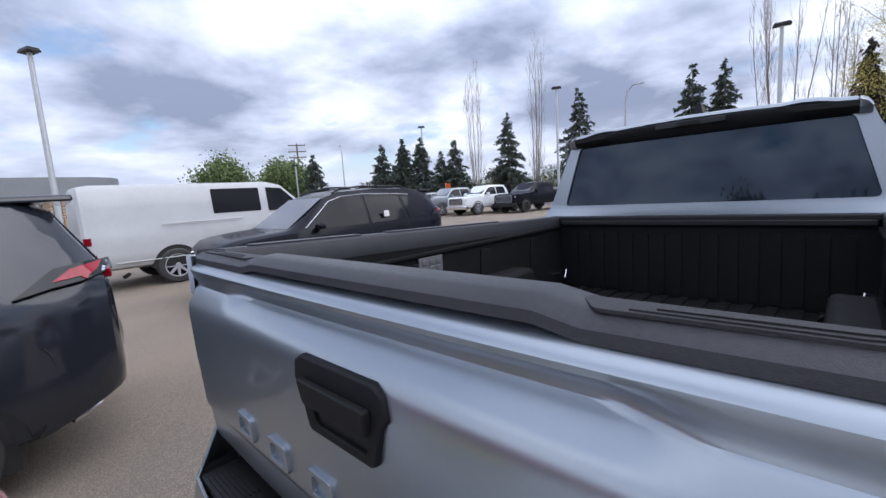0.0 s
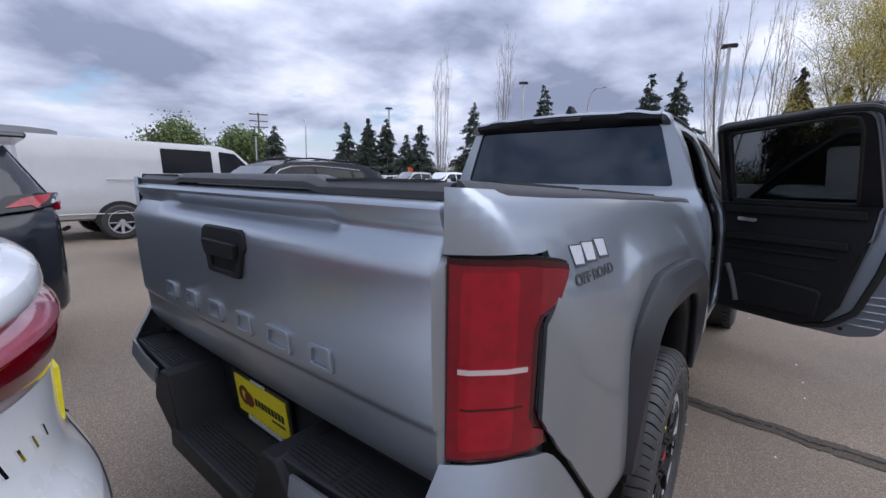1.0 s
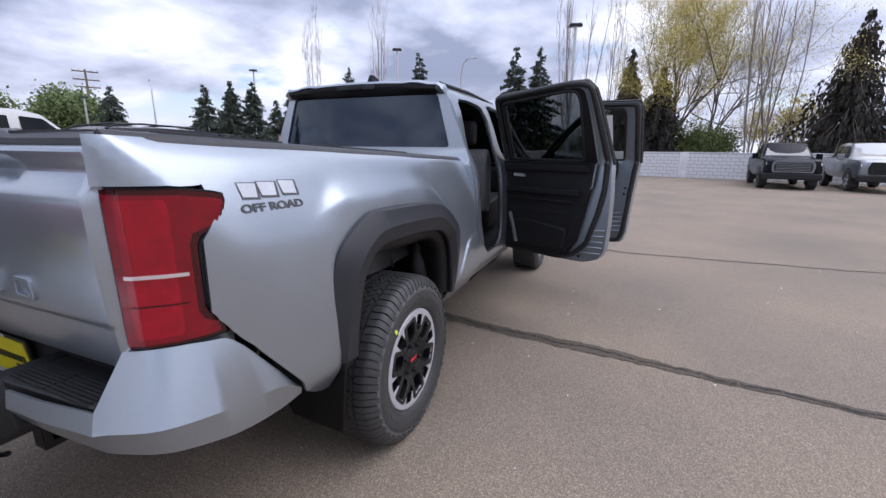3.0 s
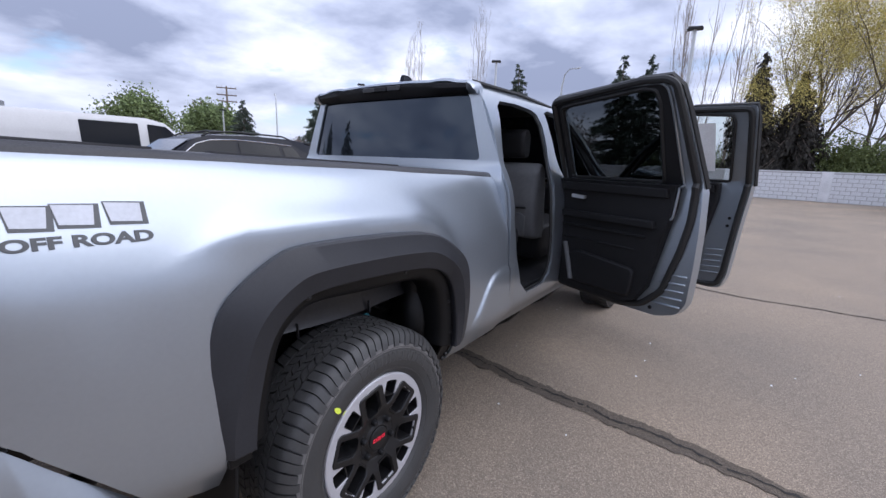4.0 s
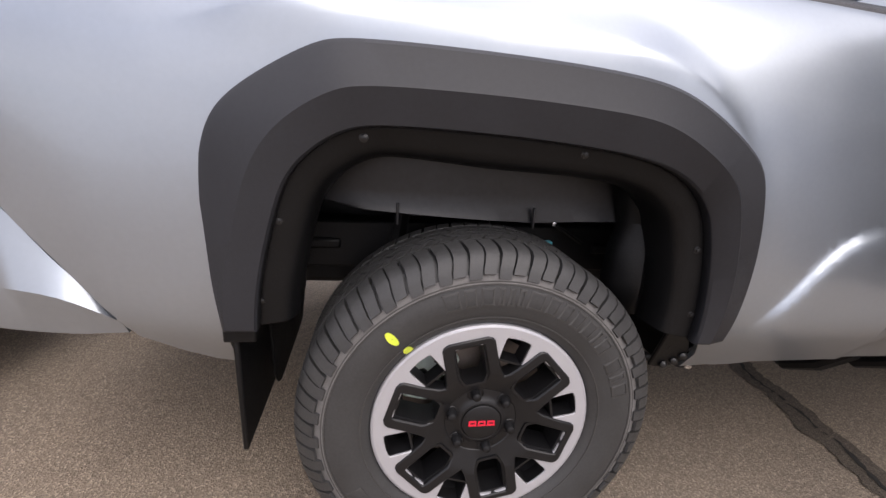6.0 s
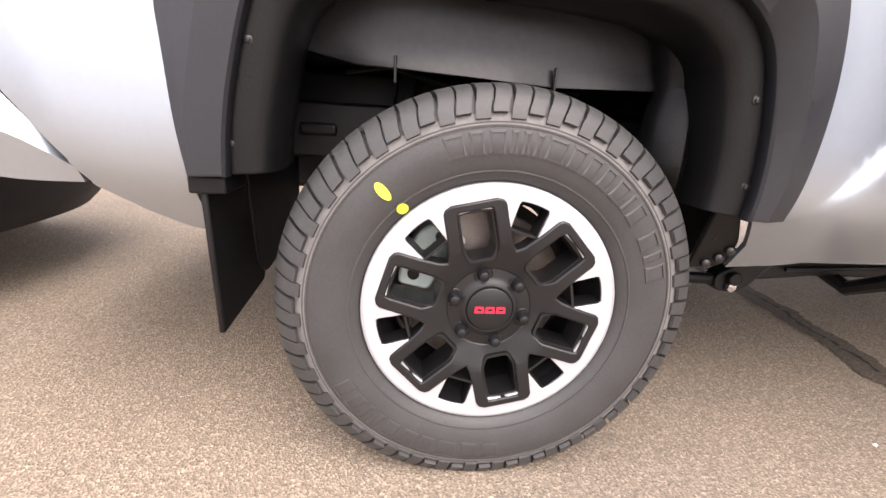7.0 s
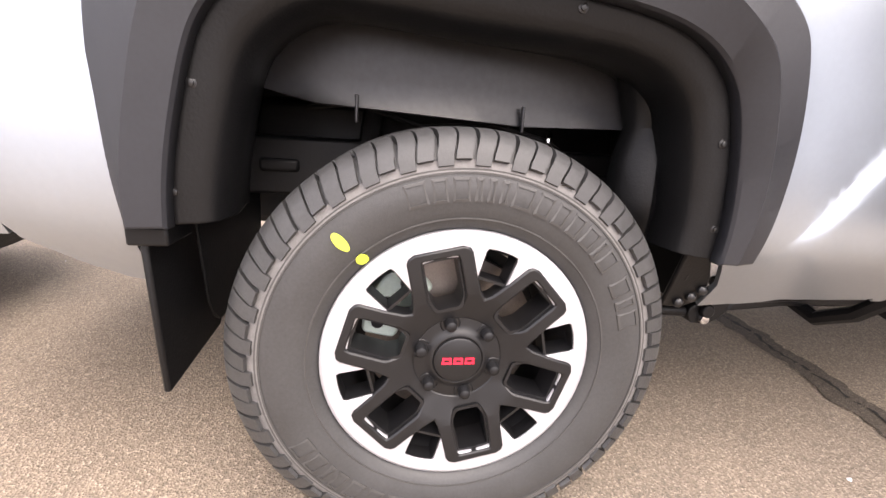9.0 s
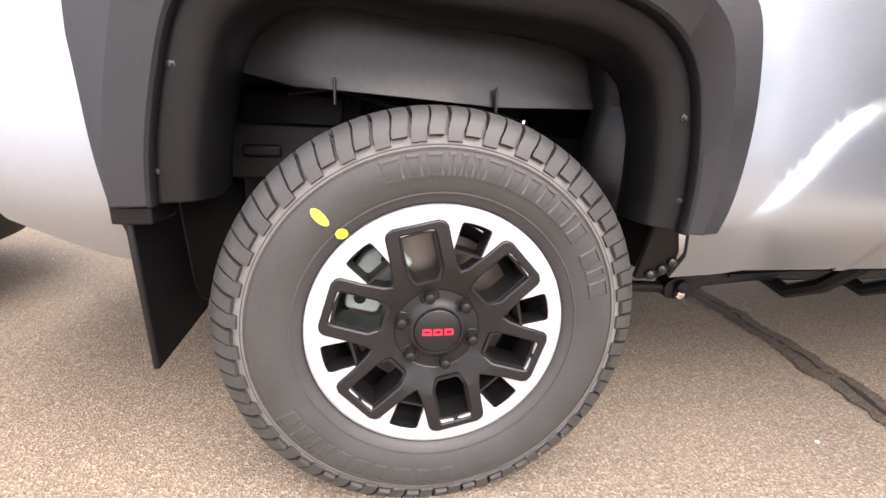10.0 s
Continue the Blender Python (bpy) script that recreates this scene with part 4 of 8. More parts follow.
# ---- rear bumper ----
bumper = part("rear_bumper", box(bmesh.new(), -0.70, 0.70, -1.035, -0.99, 0.56, 0.83), PLASTIC, truck, "black step bumper with silver corners", bevel=0.01)
for s in (1, -1):
    st = [[(0.40, -1.198, 0.746), (0.40, -1.205, 0.700), (0.40, -1.188, 0.664), (0.40, -1.15, 0.655)],
          [(0.55, -1.192, 0.750), (0.55, -1.200, 0.700), (0.55, -1.178, 0.652), (0.55, -1.12, 0.645)],
          [(0.722, -1.172, 0.754), (0.722, -1.182, 0.700), (0.722, -1.158, 0.640), (0.722, -1.08, 0.635)],
          [(0.735, -1.100, 0.876), (0.750, -1.170, 0.705), (0.748, -1.145, 0.636), (0.74, -1.05, 0.632)],
          [(0.792, -1.050, 0.874), (0.842, -1.105, 0.700), (0.830, -1.085, 0.622), (0.80, -1.0, 0.625)],
          [(0.845, -0.965, 0.868), (0.895, -0.99, 0.692), (0.882, -0.98, 0.606), (0.85, -0.93, 0.61)],
          [(0.868, -0.905, 0.850), (0.912, -0.90, 0.685), (0.898, -0.90, 0.596), (0.86, -0.86, 0.605)],
          [(0.888, -0.80, 0.725), (0.910, -0.79, 0.660), (0.895, -0.79, 0.582), (0.86, -0.78, 0.60)],
          [(0.888, -0.71, 0.615), (0.895, -0.70, 0.605), (0.888, -0.695, 0.580), (0.86, -0.69, 0.59)]]
    fine = st[:3]
    for i in range(3, 8):                                    # a smooth sweep round the corner
        p, q, r, t = st[max(i - 1, 3)], st[i], st[i + 1], st[min(i + 2, 8)]
        for f in (0, 0.25, 0.5, 0.75):
            fine.append([tuple(0.5 * (2 * b + (c - a) * f + (2 * a - 5 * b + 4 * c - d) * f * f + (3 * b - a - 3 * c + d) * f ** 3) for a, b, c, d in zip(*w)) for w in zip(p, q, r, t)])
    fine.append(st[8])
    bm = loft(bmesh.new(), [[V(s * x, y, z) for x, y, z in r] for r in fine], closed=False)
    part("bumper_corner", bm, SILVER, bumper, "silver painted bumper corner", solid=0.008, angle=26)
    # step pad with ribs
    bm = bmesh.new()
    prism(bm, [(s * 0.29, -1.188), (s * 0.718, -1.160), (s * 0.725, -1.03), (s * 0.29, -1.03)], lambda u, v, d: V(u, v, d), 0.690, 0.755)
    part("step_pad", bm, PADGREY, bumper, bevel=0.004)
    for k in range(8):
        for a, b in ((0.34, 0.50), (0.515, 0.68)):
            part("pad_rib", box(bmesh.new(), *sorted((s * a, s * b)), -1.165 + k * 0.0115, -1.160 + k * 0.0115, 0.7545, 0.7595), PADGREY, bumper, smooth=False)
    part("corner_wall", box(bmesh.new(), *sorted((s * 0.715, s * 0.735)), -1.150, -1.06, 0.64, 0.770), PLASTIC, bumper)
    bm = bmesh.new()
    prism(bm, [(s * 0.22, 0.585), (s * 0.245, 0.535), (s * 0.42, 0.635), (s * 0.40, 0.700), (s * 0.345, 0.757), (s * 0.29, 0.757)], lambda u, v, d: V(u, d, v), -1.203, -1.03)
    part("step_cheek", bm, PLASTIC, bumper, bevel=0.006)
bm = bmesh.new()
box(bm, -0.26, 0.26, -1.215, -1.02, 0.53, 0.592)
for k in range(8):
    for a in (-0.20, 0.005):
        part("pad_rib", box(bmesh.new(), a, a + 0.195, -1.19 + k * 0.011, -1.185 + k * 0.011, 0.591, 0.596), PADGREY, bumper, smooth=False)
part("centre_step", bm, PADGREY, bumper, bevel=0.008)
bm = bmesh.new()
box(bm, -0.04, 0.04, -1.15, -0.70, 0.44, 0.52); box(bm, -0.18, 0.26, -1.08, -1.0, 0.47, 0.53); box(bm, 0.20, 0.26, -1.10, -1.0, 0.45, 0.53)
tube(bm, [(0.04, -1.15, 0.45), (0.10, -1.17, 0.43), (0.17, -1.15, 0.45)], 0.009)
part("tow_hitch", bm, STEELBLK, truck, bevel=0.005)
# licence plate with dealer insert: plain bars for its print
pl = part("licence_plate", prism(bmesh.new(), rounded([(-0.165, 0.605), (0.165, 0.605), (0.165, 0.775), (-0.165, 0.775)], 0.01), lambda u, v, d: V(u + 0.005, d + 0.042 - 0.12 * (v - 0.69), v), -1.085, -1.092), BLACKINK, truck, "yellow dealer plate in a black frame")
PLV = lambda u, v, d: V(u + 0.005, -1.050 - d - 0.12 * (v - 0.69), v)
part("plate_face", prism(bmesh.new(), [(-0.148, 0.632), (0.148, 0.632), (0.148, 0.762), (-0.148, 0.762)], PLV, 0.0, 0.003), YELLOW, pl, "yellow plate face")
bm = bmesh.new()
lathe(bm, [(0.033, 0.003), (0.033, 0.0045), (0.018, 0.0045), (0.018, 0.003)], 20, lambda u, v, d: PLV(-0.095 + u, 0.700 + v, d), closed=True)
lathe(bm, [(0.026, 0.003), (0.026, 0.005), (0.005, 0.005)], 16, lambda u, v, d: PLV(-0.066 + u, 0.694 + v, d))
part("emblem", bm, BROWNINK, pl, "round brown emblem")
bm = bmesh.new()
for k in range(9):
    prism(bm, [(-0.03 + k * 0.0185, 0.688), (-0.018 + k * 0.0185, 0.688), (-0.018 + k * 0.0185, 0.712), (-0.03 + k * 0.0185, 0.712)], PLV, 0.003, 0.0045)
prism(bm, [(0.06, 0.668), (0.13, 0.668), (0.13, 0.675), (0.06, 0.675)], PLV, 0.003, 0.0045)
part("print_bar", bm, BLACKINK, pl)
bm = bmesh.new()
for k in range(11):
    prism(bm, [(-0.098 + k * 0.0185, 0.612), (-0.085 + k * 0.0185, 0.612), (-0.085 + k * 0.0185, 0.628), (-0.098 + k * 0.0185, 0.628)], PLV, 0.0, 0.003)
part("frame_print_bar", bm, WHITEINK, pl)
bm = bmesh.new()
for k in range(6):
    prism(bm, [(-0.04 + k * 0.014, 0.765), (-0.03 + k * 0.014, 0.765), (-0.03 + k * 0.014, 0.773), (-0.04 + k * 0.014, 0.773)], PLV, 0.0, 0.003)
part("frame_print_bar", bm, WHITEINK, pl)


# ---- decals on the bed side: plain outlined shapes, and the readable words below ----
def on_side(y, z, d):
    e = 0.01
    n = V(1, -(x_side(y + e, z) - x_side(y - e, z)) / (2 * e), -(x_side(y, z + e) - x_side(y, z - e)) / (2 * e)).normalized()
    return V(x_side(y, z), y, z) + n * d


def side_panel(poly, d0, d1, bm, step=0.015):
    tmp = sheet(bmesh.new(), min(p[0] for p in poly) - 0.01, max(p[0] for p in poly) + 0.01, min(p[1] for p in poly) - 0.01, max(p[1] for p in poly) + 0.01, step, poly)
    for f in tmp.faces:
        lo = [bm.verts.new(on_side(v.co.x, v.co.y, d1)) for v in f.verts]
        bm.faces.new(lo)
    tmp.free()
    bmesh.ops.remove_doubles(bm, verts=bm.verts, dist=0.0003)


DY, DZ = -0.832, 1.262      # upper rear corner of the decal
badge = None
bm = bmesh.new()
cells = [(0.0, 0.070), (0.066, 0.140), (0.146, 0.218)]
slab = lambda a, b, o, i: [(DY + a + i, DZ - i - o), (DY + b - i * 0.6, DZ - 0.004 - i - o), (DY + b - 0.004 + (0.004 if a > 0.1 else 0) - i, DZ - 0.050 + i - o), (DY + a + 0.006 + i, DZ - 0.046 + i - o)]
for a, b in cells:
    side_panel(slab(a + 0.002, b + 0.003, 0.002, 0.0), 0, 0.0012, bm)
badge = part("side_decal", bm, GREYINK, truck, "grey and white outlined decal", recalc=False)
bm = bmesh.new()
for a, b in cells:                               # plain pale slabs inside dark ones
    side_panel(slab(a, b - 0.003, 0.0, 0.0045), 0, 0.002, bm)
part("decal_inlay", bm, DECALWHITE, badge, recalc=False)
cu = bpy.data.curves.new("words", "FONT")
cu.body, cu.size, cu.extrude, cu.align_x, cu.offset = "OFF ROAD", 0.030, 0.0006, "LEFT", 0.0012
tmp = bpy.data.objects.new("words", cu)
scene.collection.objects.link(tmp)
me = bpy.data.meshes.new_from_object(tmp.evaluated_get(bpy.context.evaluated_depsgraph_get()))
bpy.data.objects.remove(tmp)
wide = max(v.co.x for v in me.vertices)
for v in me.vertices:
    u, w, h = v.co
    v.co = on_side(DY - 0.008 + u * 0.232 / wide, DZ - 0.081 + w - 0.004 * u / wide, 0.0015 + h)
me.materials.append(GREYINK)
words = new("decal_words", me)
words.parent = badge
words["label"] = "dark grey lettering reading OFF ROAD"


# ---- wheels of the pickup ----
def polar(r, deg):
    return (r * math.sin(radians(-deg)), r * math.cos(radians(deg)))


def tyre_parts(wheel, R, rim, w, detail, s=1):
    """Tyre in the wheel's own frame: the axle along x, the outer face at x = 0 towards +x."""
    T = lambda u, v, d: V(s * d, u, max(v, -0.377))          # flattened where it meets the ground
    SIDE = [(rim - 0.002, -0.03), (rim, -0.012), (rim + 0.007, -0.002), (rim + 0.018, 0.006), (rim + 0.035, 0.013), (rim + 0.058, 0.018), (rim + 0.076, 0.0175), (rim + 0.092, 0.0135), (R - 0.057, 0.0105), (R - 0.046, 0.004), (R - 0.030, -0.006), (R - 0.018, -0.018), (R - 0.012, -0.030)]
    prof = SIDE + [(R - 0.010, -w / 2)] + [(r, -w - d) for r, d in SIDE[::-1]]
    ty = part("tyre", lathe(bmesh.new(), prof, 96 if detail else 40, T), RUBBER, wheel, "black all-terrain tyre", angle=50)
    if not detail:
        bm = bmesh.new()
        for k in range(44):
            a0, a1 = k * 360 / 44, k * 360 / 44 + 5.8
            for d0, d1 in ((-0.075, -0.005), (-w + 0.005, -w + 0.075)):
                pts = [polar(R - 0.013, a0), polar(R - 0.013, a1), polar(R, a1), polar(R, a0)]
                prism(bm, pts, T, d0, d1)
        part("tread", bm, RUBBER, ty, smooth=False)
        return ty
    # tread: shoulder blocks that fold over the sidewall, and staggered inner blocks
    rnd = random.Random(11)
    bm = bmesh.new()
    n = 76
    for k in range(n):
        st = 360 / n
        a0, a1 = k * st + 0.4, (k + 1) * st - 0.65
        drop = 0.056 if k % 2 else 0.046
        a0, a1 = (a0 - 0.25, a1 + 0.05) if k % 2 else (a0, a1 + 0.2)
        up = lambda r, a, d: T(*polar(r, a), d)
        for sgn, e in ((1, 0.0), (-1, -w)):
            def rg(a, sg=sgn, e=e, drop=drop):
                return [up(R - 0.014, a, e - sg * 0.074), up(R - 0.0005, a + 0.5, e - sg * 0.072), up(R - 0.0008, a, e - sg * 0.040), up(R - 0.004, a - 0.4, e - sg * 0.022), up(R - 0.012, a - 0.5, e - sg * 0.008), up(R - 0.025, a, e + sg * 0.0035), up(R - 0.038, a + 0.6, e + sg * 0.0105), up(R - drop, a + 0.8, e + sg * 0.0155), up(R - drop - 0.003, a + 0.8, e + sg * 0.009), up(R - 0.03, a, e - sg * 0.016)]
            loft(bm, [rg(a0), rg((a0 + a1) / 2 + rnd.uniform(-0.3, 0.3)), rg(a1)])
        for c, wd, o in ((-0.092, 0.013, 0.3), (-0.119, 0.011, 0.7), (-0.143, 0.011, 0.15), (-w + 0.092, 0.013, 0.55)):
            off = st * o
            skew = 1.1 if o in (0.3, 0.15) else -1.1
            ring = lambda d, q: [T(*polar(r, a0 + off + e + q), d) for r, e in ((R - 0.014, 0), (R - 0.014, a1 - a0), (R - 0.0005, a1 - a0), (R - 0.0005, 0))]
            loft(bm, [ring(c - wd, -skew), ring(c, rnd.uniform(-0.2, 0.2) - skew * 0.2), ring(c + wd, skew)])
    part("tread", bm, RUBBER, ty, "chunky tread blocks", smooth=True, angle=30)
    # raised rings and plain raised bars on the sidewall where the maker's print stands
    bm = bmesh.new()
    side = lambda r: lerp(SIDE, r)
    S = lambda r, a, h: T(*polar(r, a), side(r) + h + (0.004 if r < rim + 0.03 else 0.0))
    for r in (rim + 0.022, R - 0.062, R - 0.068):
        lathe(bm, [(r - 0.0018, side(r) - 0.002), (r - 0.0012, side(r) + 0.0016), (r + 0.0012, side(r) + 0.0016), (r + 0.0018, side(r) - 0.002)], 96, T)
    part("tread_edge_band", lathe(bmesh.new(), [(r, side(r) + 0.0012) for r in (R - 0.066, R - 0.060, R - 0.054, R - 0.048)], 96, T), RUBBERPALE, ty, "pale worn band below the tread")

    def bars(a0, widths, r0, r1, gap):
        a = a0
        for wd in widths:
            if wd > 0:
                tmp = [(r0, a), (r0, a - wd), (r1, a - wd * 0.96), (r1, a - wd * 0.04)]
                inn = [(r0 + 0.0045, a - 0.8), (r0 + 0.0045, a - wd + 0.8), (r1 - 0.0045, a - wd + 0.8), (r1 - 0.0045, a - 0.8)]
                for (p, q), (pi, qi) in zip(zip(tmp, tmp[1:] + tmp[:1]), zip(inn, inn[1:] + inn[:1])):
                    lo = [bm.verts.new(S(*c, -0.001)) for c in (p, q, qi, pi)]
                    hi = [bm.verts.new(S(*c, 0.0020)) for c in (p, q, qi, pi)]
                    bm.faces.new(hi)
                    for i in range(4):
                        bm.faces.new((lo[i], lo[(i + 1) % 4], hi[(i + 1) % 4], hi[i]))
            a -= abs(wd) + gap
    bars(20, [6.5, 4.6, 5.2, 2.4, 2.4, 2.6, 6.5, 5.0, 4.6, 4.6, 5.2, 2.4, 5.2, -2.5, 6, 3.4, 6.2], rim + 0.050, rim + 0.088, 1.3)
    bars(188, [7, 6.5, 7.5, 6, 6, 6, 4.4, 2.6, 5.4, 5.8], rim + 0.050, rim + 0.090, 1.5)
    # lighter colour stands for the highlight that outlines the relief
    part("sidewall_relief", bm, RUBBERGLINT, ty, "raised moulding on the sidewall", smooth=False)
    # lime chalk marks
    bm = bmesh.new()
    pill = lambda rc, ac, ln, wd: [S(rc + ln * math.cos(t) * (1 if abs(math.cos(t)) > .5 else 1), ac + wd * math.sin(t) / rc * 57.3, 0.002) for t in [i * math.pi / 8 for i in range(16)]]
    for rc, ac, ln, wd in ((rim + 0.058, 42.5, 0.0185, 0.0085), (rim + 0.014, 41.5, 0.010, 0.010)):
        bm.faces.new([bm.verts.new(p) for p in pill(rc, ac, ln, wd)])
    part("chalk_mark", bm, LIME, ty, "lime yellow inspection mark", solid=0.0006)
    return ty




def make_wheel(x, y, z, s, detail):
    w = new("wheel")
    w.parent = truck
    w.location = (s * x, y, z)
    w["label"] = "black alloy wheel with a bright machined rim"
    T = lambda u, v, d: V(s * d, u, v)
    RIM = 0.232
    tyre_parts(w, 0.402, 0.2405, 0.262, detail, s)
    # barrel
    bm = lathe(bmesh.new(), [(0.242, -0.012), (0.236, -0.006), (0.225, -0.012), (RIM - 0.016, -0.03), (0.200, -0.06), (0.195, -0.20), (RIM, -0.25)], 72, T)
    part("barrel", bm, RIMBLK, w)
    # machined ring with slots
    slots = []
    for k in range(6):
        a = 43 + 60 * k
        c, t = Vector(polar(1, a)), Vector(polar(1, a + 90))
        slots.append([tuple(c * r + t * q) for r, q in ((0.158, -0.0262), (0.158, 0.0262), (0.206, 0.0288), (0.2115, 0.0265), (0.2135, 0.013), (0.214, 0.0), (0.2135, -0.013), (0.2115, -0.0265), (0.206, -0.0288))])
    ring = [polar(0.236, i * 5) for i in range(72)]
    bm = bmesh.new()
    inner = []
    for k in range(6):
        c = 13 + 60 * k
        sl = slots[k]
        inner += [polar(0.198, c - 15), polar(0.197, c), polar(0.198, c + 15), polar(0.162, c + 17.5), polar(0.160, c + 20.4)] + [sl[i] for i in (8, 7, 6, 5, 4, 3, 2)][::1] + [polar(0.160, c + 39.6), polar(0.162, c + 42.5)]
    plate(bm, ring, [inner], T, -0.022, 0.000)
    lathe(bm, [(0.2355, 0.0), (0.240, -0.002), (0.2412, -0.005), (0.2412, -0.014), (0.2355, -0.012)], 72, T)
    part("machined_ring", bm, ALU, w, "bright machined aluminium rim face", angle=30, bevel=0.0012 if detail else 0)
    for k in range(6):                                       # walls of the slots
        sl = slots[k]
        c = Vector((sum(p[0] for p in sl) / len(sl), sum(p[1] for p in sl) / len(sl)))
        bm = plate(bmesh.new(), [tuple(c + (Vector(p) - c) * 1.05) for p in sl], [[tuple(c + (Vector(p) - c) * 0.93) for p in sl]], T, -0.045, -0.004)
        part("slot_wall", bm, RIMBLK, w, angle=30)
    # black spider with six windows
    out, wins = [], []
    for k in range(6):
        c = 13 + 60 * k
        for r, da in ((0.126, -30), (0.136, -26), (0.166, -20), (0.206, -15.8), (0.2125, -14.2), (0.2155, -11), (0.2155, 11), (0.2125, 14.2), (0.206, 15.8), (0.166, 20), (0.136, 26)):
            rr = r / math.cos(radians(da)) * math.cos(radians(11)) if abs(da) <= 11 else r
            out.append(polar(rr, c + da))
        e, t = Vector(polar(1, c)), Vector(polar(1, c + 90))
        wins.append(rounded([tuple(e * r + t * q) for r, q in ((0.100, -0.022), (0.100, 0.022), (0.122, 0.0325), (0.1965, 0.0315), (0.1965, -0.0315), (0.122, -0.0325))], 0.006, 3))
    def SP(u, v, d):
        r = math.hypot(u, v)
        return T(u, v, d - 0.020 * smooth01((0.140 - r) / 0.06))
    bm = plate(bmesh.new(), out, wins + [[polar(0.078, i * 7.5) for i in range(48)]], SP, -0.035, 0.004)
    part("spoke_spider", bm, RIMBLK, w, "satin black spokes", angle=30, bevel=0.0035 if detail else 0)
    for wn in wins:                                           # deep window walls
        c = Vector((sum(p[0] for p in wn) / len(wn), sum(p[1] for p in wn) / len(wn)))
        bm = plate(bmesh.new(), [tuple(c + (Vector(p) - c) * 1.04) for p in wn], [[tuple(c + (Vector(p) - c) * 0.90) for p in wn]], T, -0.065, -0.006)
        part("window_wall", bm, RIMBLK, w, angle=30)
    bm = lathe(bmesh.new(), [(0.095, -0.036), (0.095, -0.018), (0.086, -0.016), (0.064, -0.018), (0.054, -0.013), (0.049, -0.009), (0.046, -0.009), (0.044, -0.011), (0.001, -0.011)], 48, T)
    part("hub", bm, RIMBLK, w, angle=40)
    cap = part("centre_cap", lathe(bmesh.new(), [(0.0432, -0.011), (0.043, -0.007), (0.040, -0.005), (0.001, -0.0045)], 40, T), RIMBLK, w, "black centre cap with a red mark")
    bm = bmesh.new()
    for k in (-1, 0, 1):                                      # plain red bars
        plate(bm, [(k * 0.0205 - 0.0092, -0.0062), (k * 0.0205 + 0.0092, -0.0062), (k * 0.0205 + 0.0080, 0.0066), (k * 0.0205 - 0.0080, 0.0066)], [[(k * 0.0205 - 0.005, -0.0022), (k * 0.0205 + 0.005, -0.0022), (k * 0.0205 + 0.0045, 0.0026), (k * 0.0205 - 0.0045, 0.0026)]], T, -0.0048, -0.0032)
    part("cap_mark", bm, REDINK, w, "red bars on the cap", smooth=False)
    for k in range(6):
        c = Vector(polar(0.0700, 14 + 60 * k))
        bm = lathe(bmesh.new(), [(0.0145, -0.018), (0.0145, -0.009), (0.012, -0.007), (0.0105, 0.006), (0.009, 0.010), (0.006, 0.012), (0.001, 0.0125)], 6 if not detail else 12, lambda u, v, d: T(c.x + u, c.y + v, d - 0.010))
        part("lug_pocket", lathe(bmesh.new(), [(0.0185, -0.0165), (0.0175, -0.0155), (0.0165, -0.0165), (0.0160, -0.0215)], 20, lambda u, v, d: T(c.x + u, c.y + v, d)), RIMBLK, w)
        part("lug_nut", bm, STEELBLK, w, "dark lug nut")
    bm = lathe(bmesh.new(), [(0.165, -0.10), (0.168, -0.10), (0.168, -0.125), (0.165, -0.125), (0.085, -0.125), (0.085, -0.09), (0.165, -0.10)], 56, T)
    part("brake_disc", bm, DISC, w)
    bm = bmesh.new()
    pts = [polar(0.115, 20), polar(0.180, 28), polar(0.186, 46), polar(0.184, 66), polar(0.176, 84), polar(0.112, 88), polar(0.104, 60), polar(0.106, 40)]
    prism(bm, rounded(pts, 0.012), T, -0.135, -0.082)
    cal = part("brake_caliper", bm, MINT, w, "pale grey-green brake caliper", bevel=0.005)
    bm = bmesh.new()
    for a in (38, 58, 74):
        c = Vector(polar(0.150, a))
        lathe(bm, [(0.012, -0.085), (0.012, -0.074), (0.001, -0.073)], 10, lambda u, v, d: T(c.x + u, c.y + v, d))
    part("caliper_pin", bm, STEELBLK, w)
    bm = bmesh.new()
    lathe(bm, [(0.19, -0.135), (0.19, -0.15), (0.001, -0.15)], 40, T)
    part("dust_shield", bm, STEELBLK, w)
    return w


make_wheel(0.940, 0.0045, 0.378, 1, True)
make_wheel(0.940, 0.0045, 0.378, -1, False)
make_wheel(0.940, 3.345, 0.378, 1, False)
make_wheel(0.940, 3.345, 0.378, -1, False)

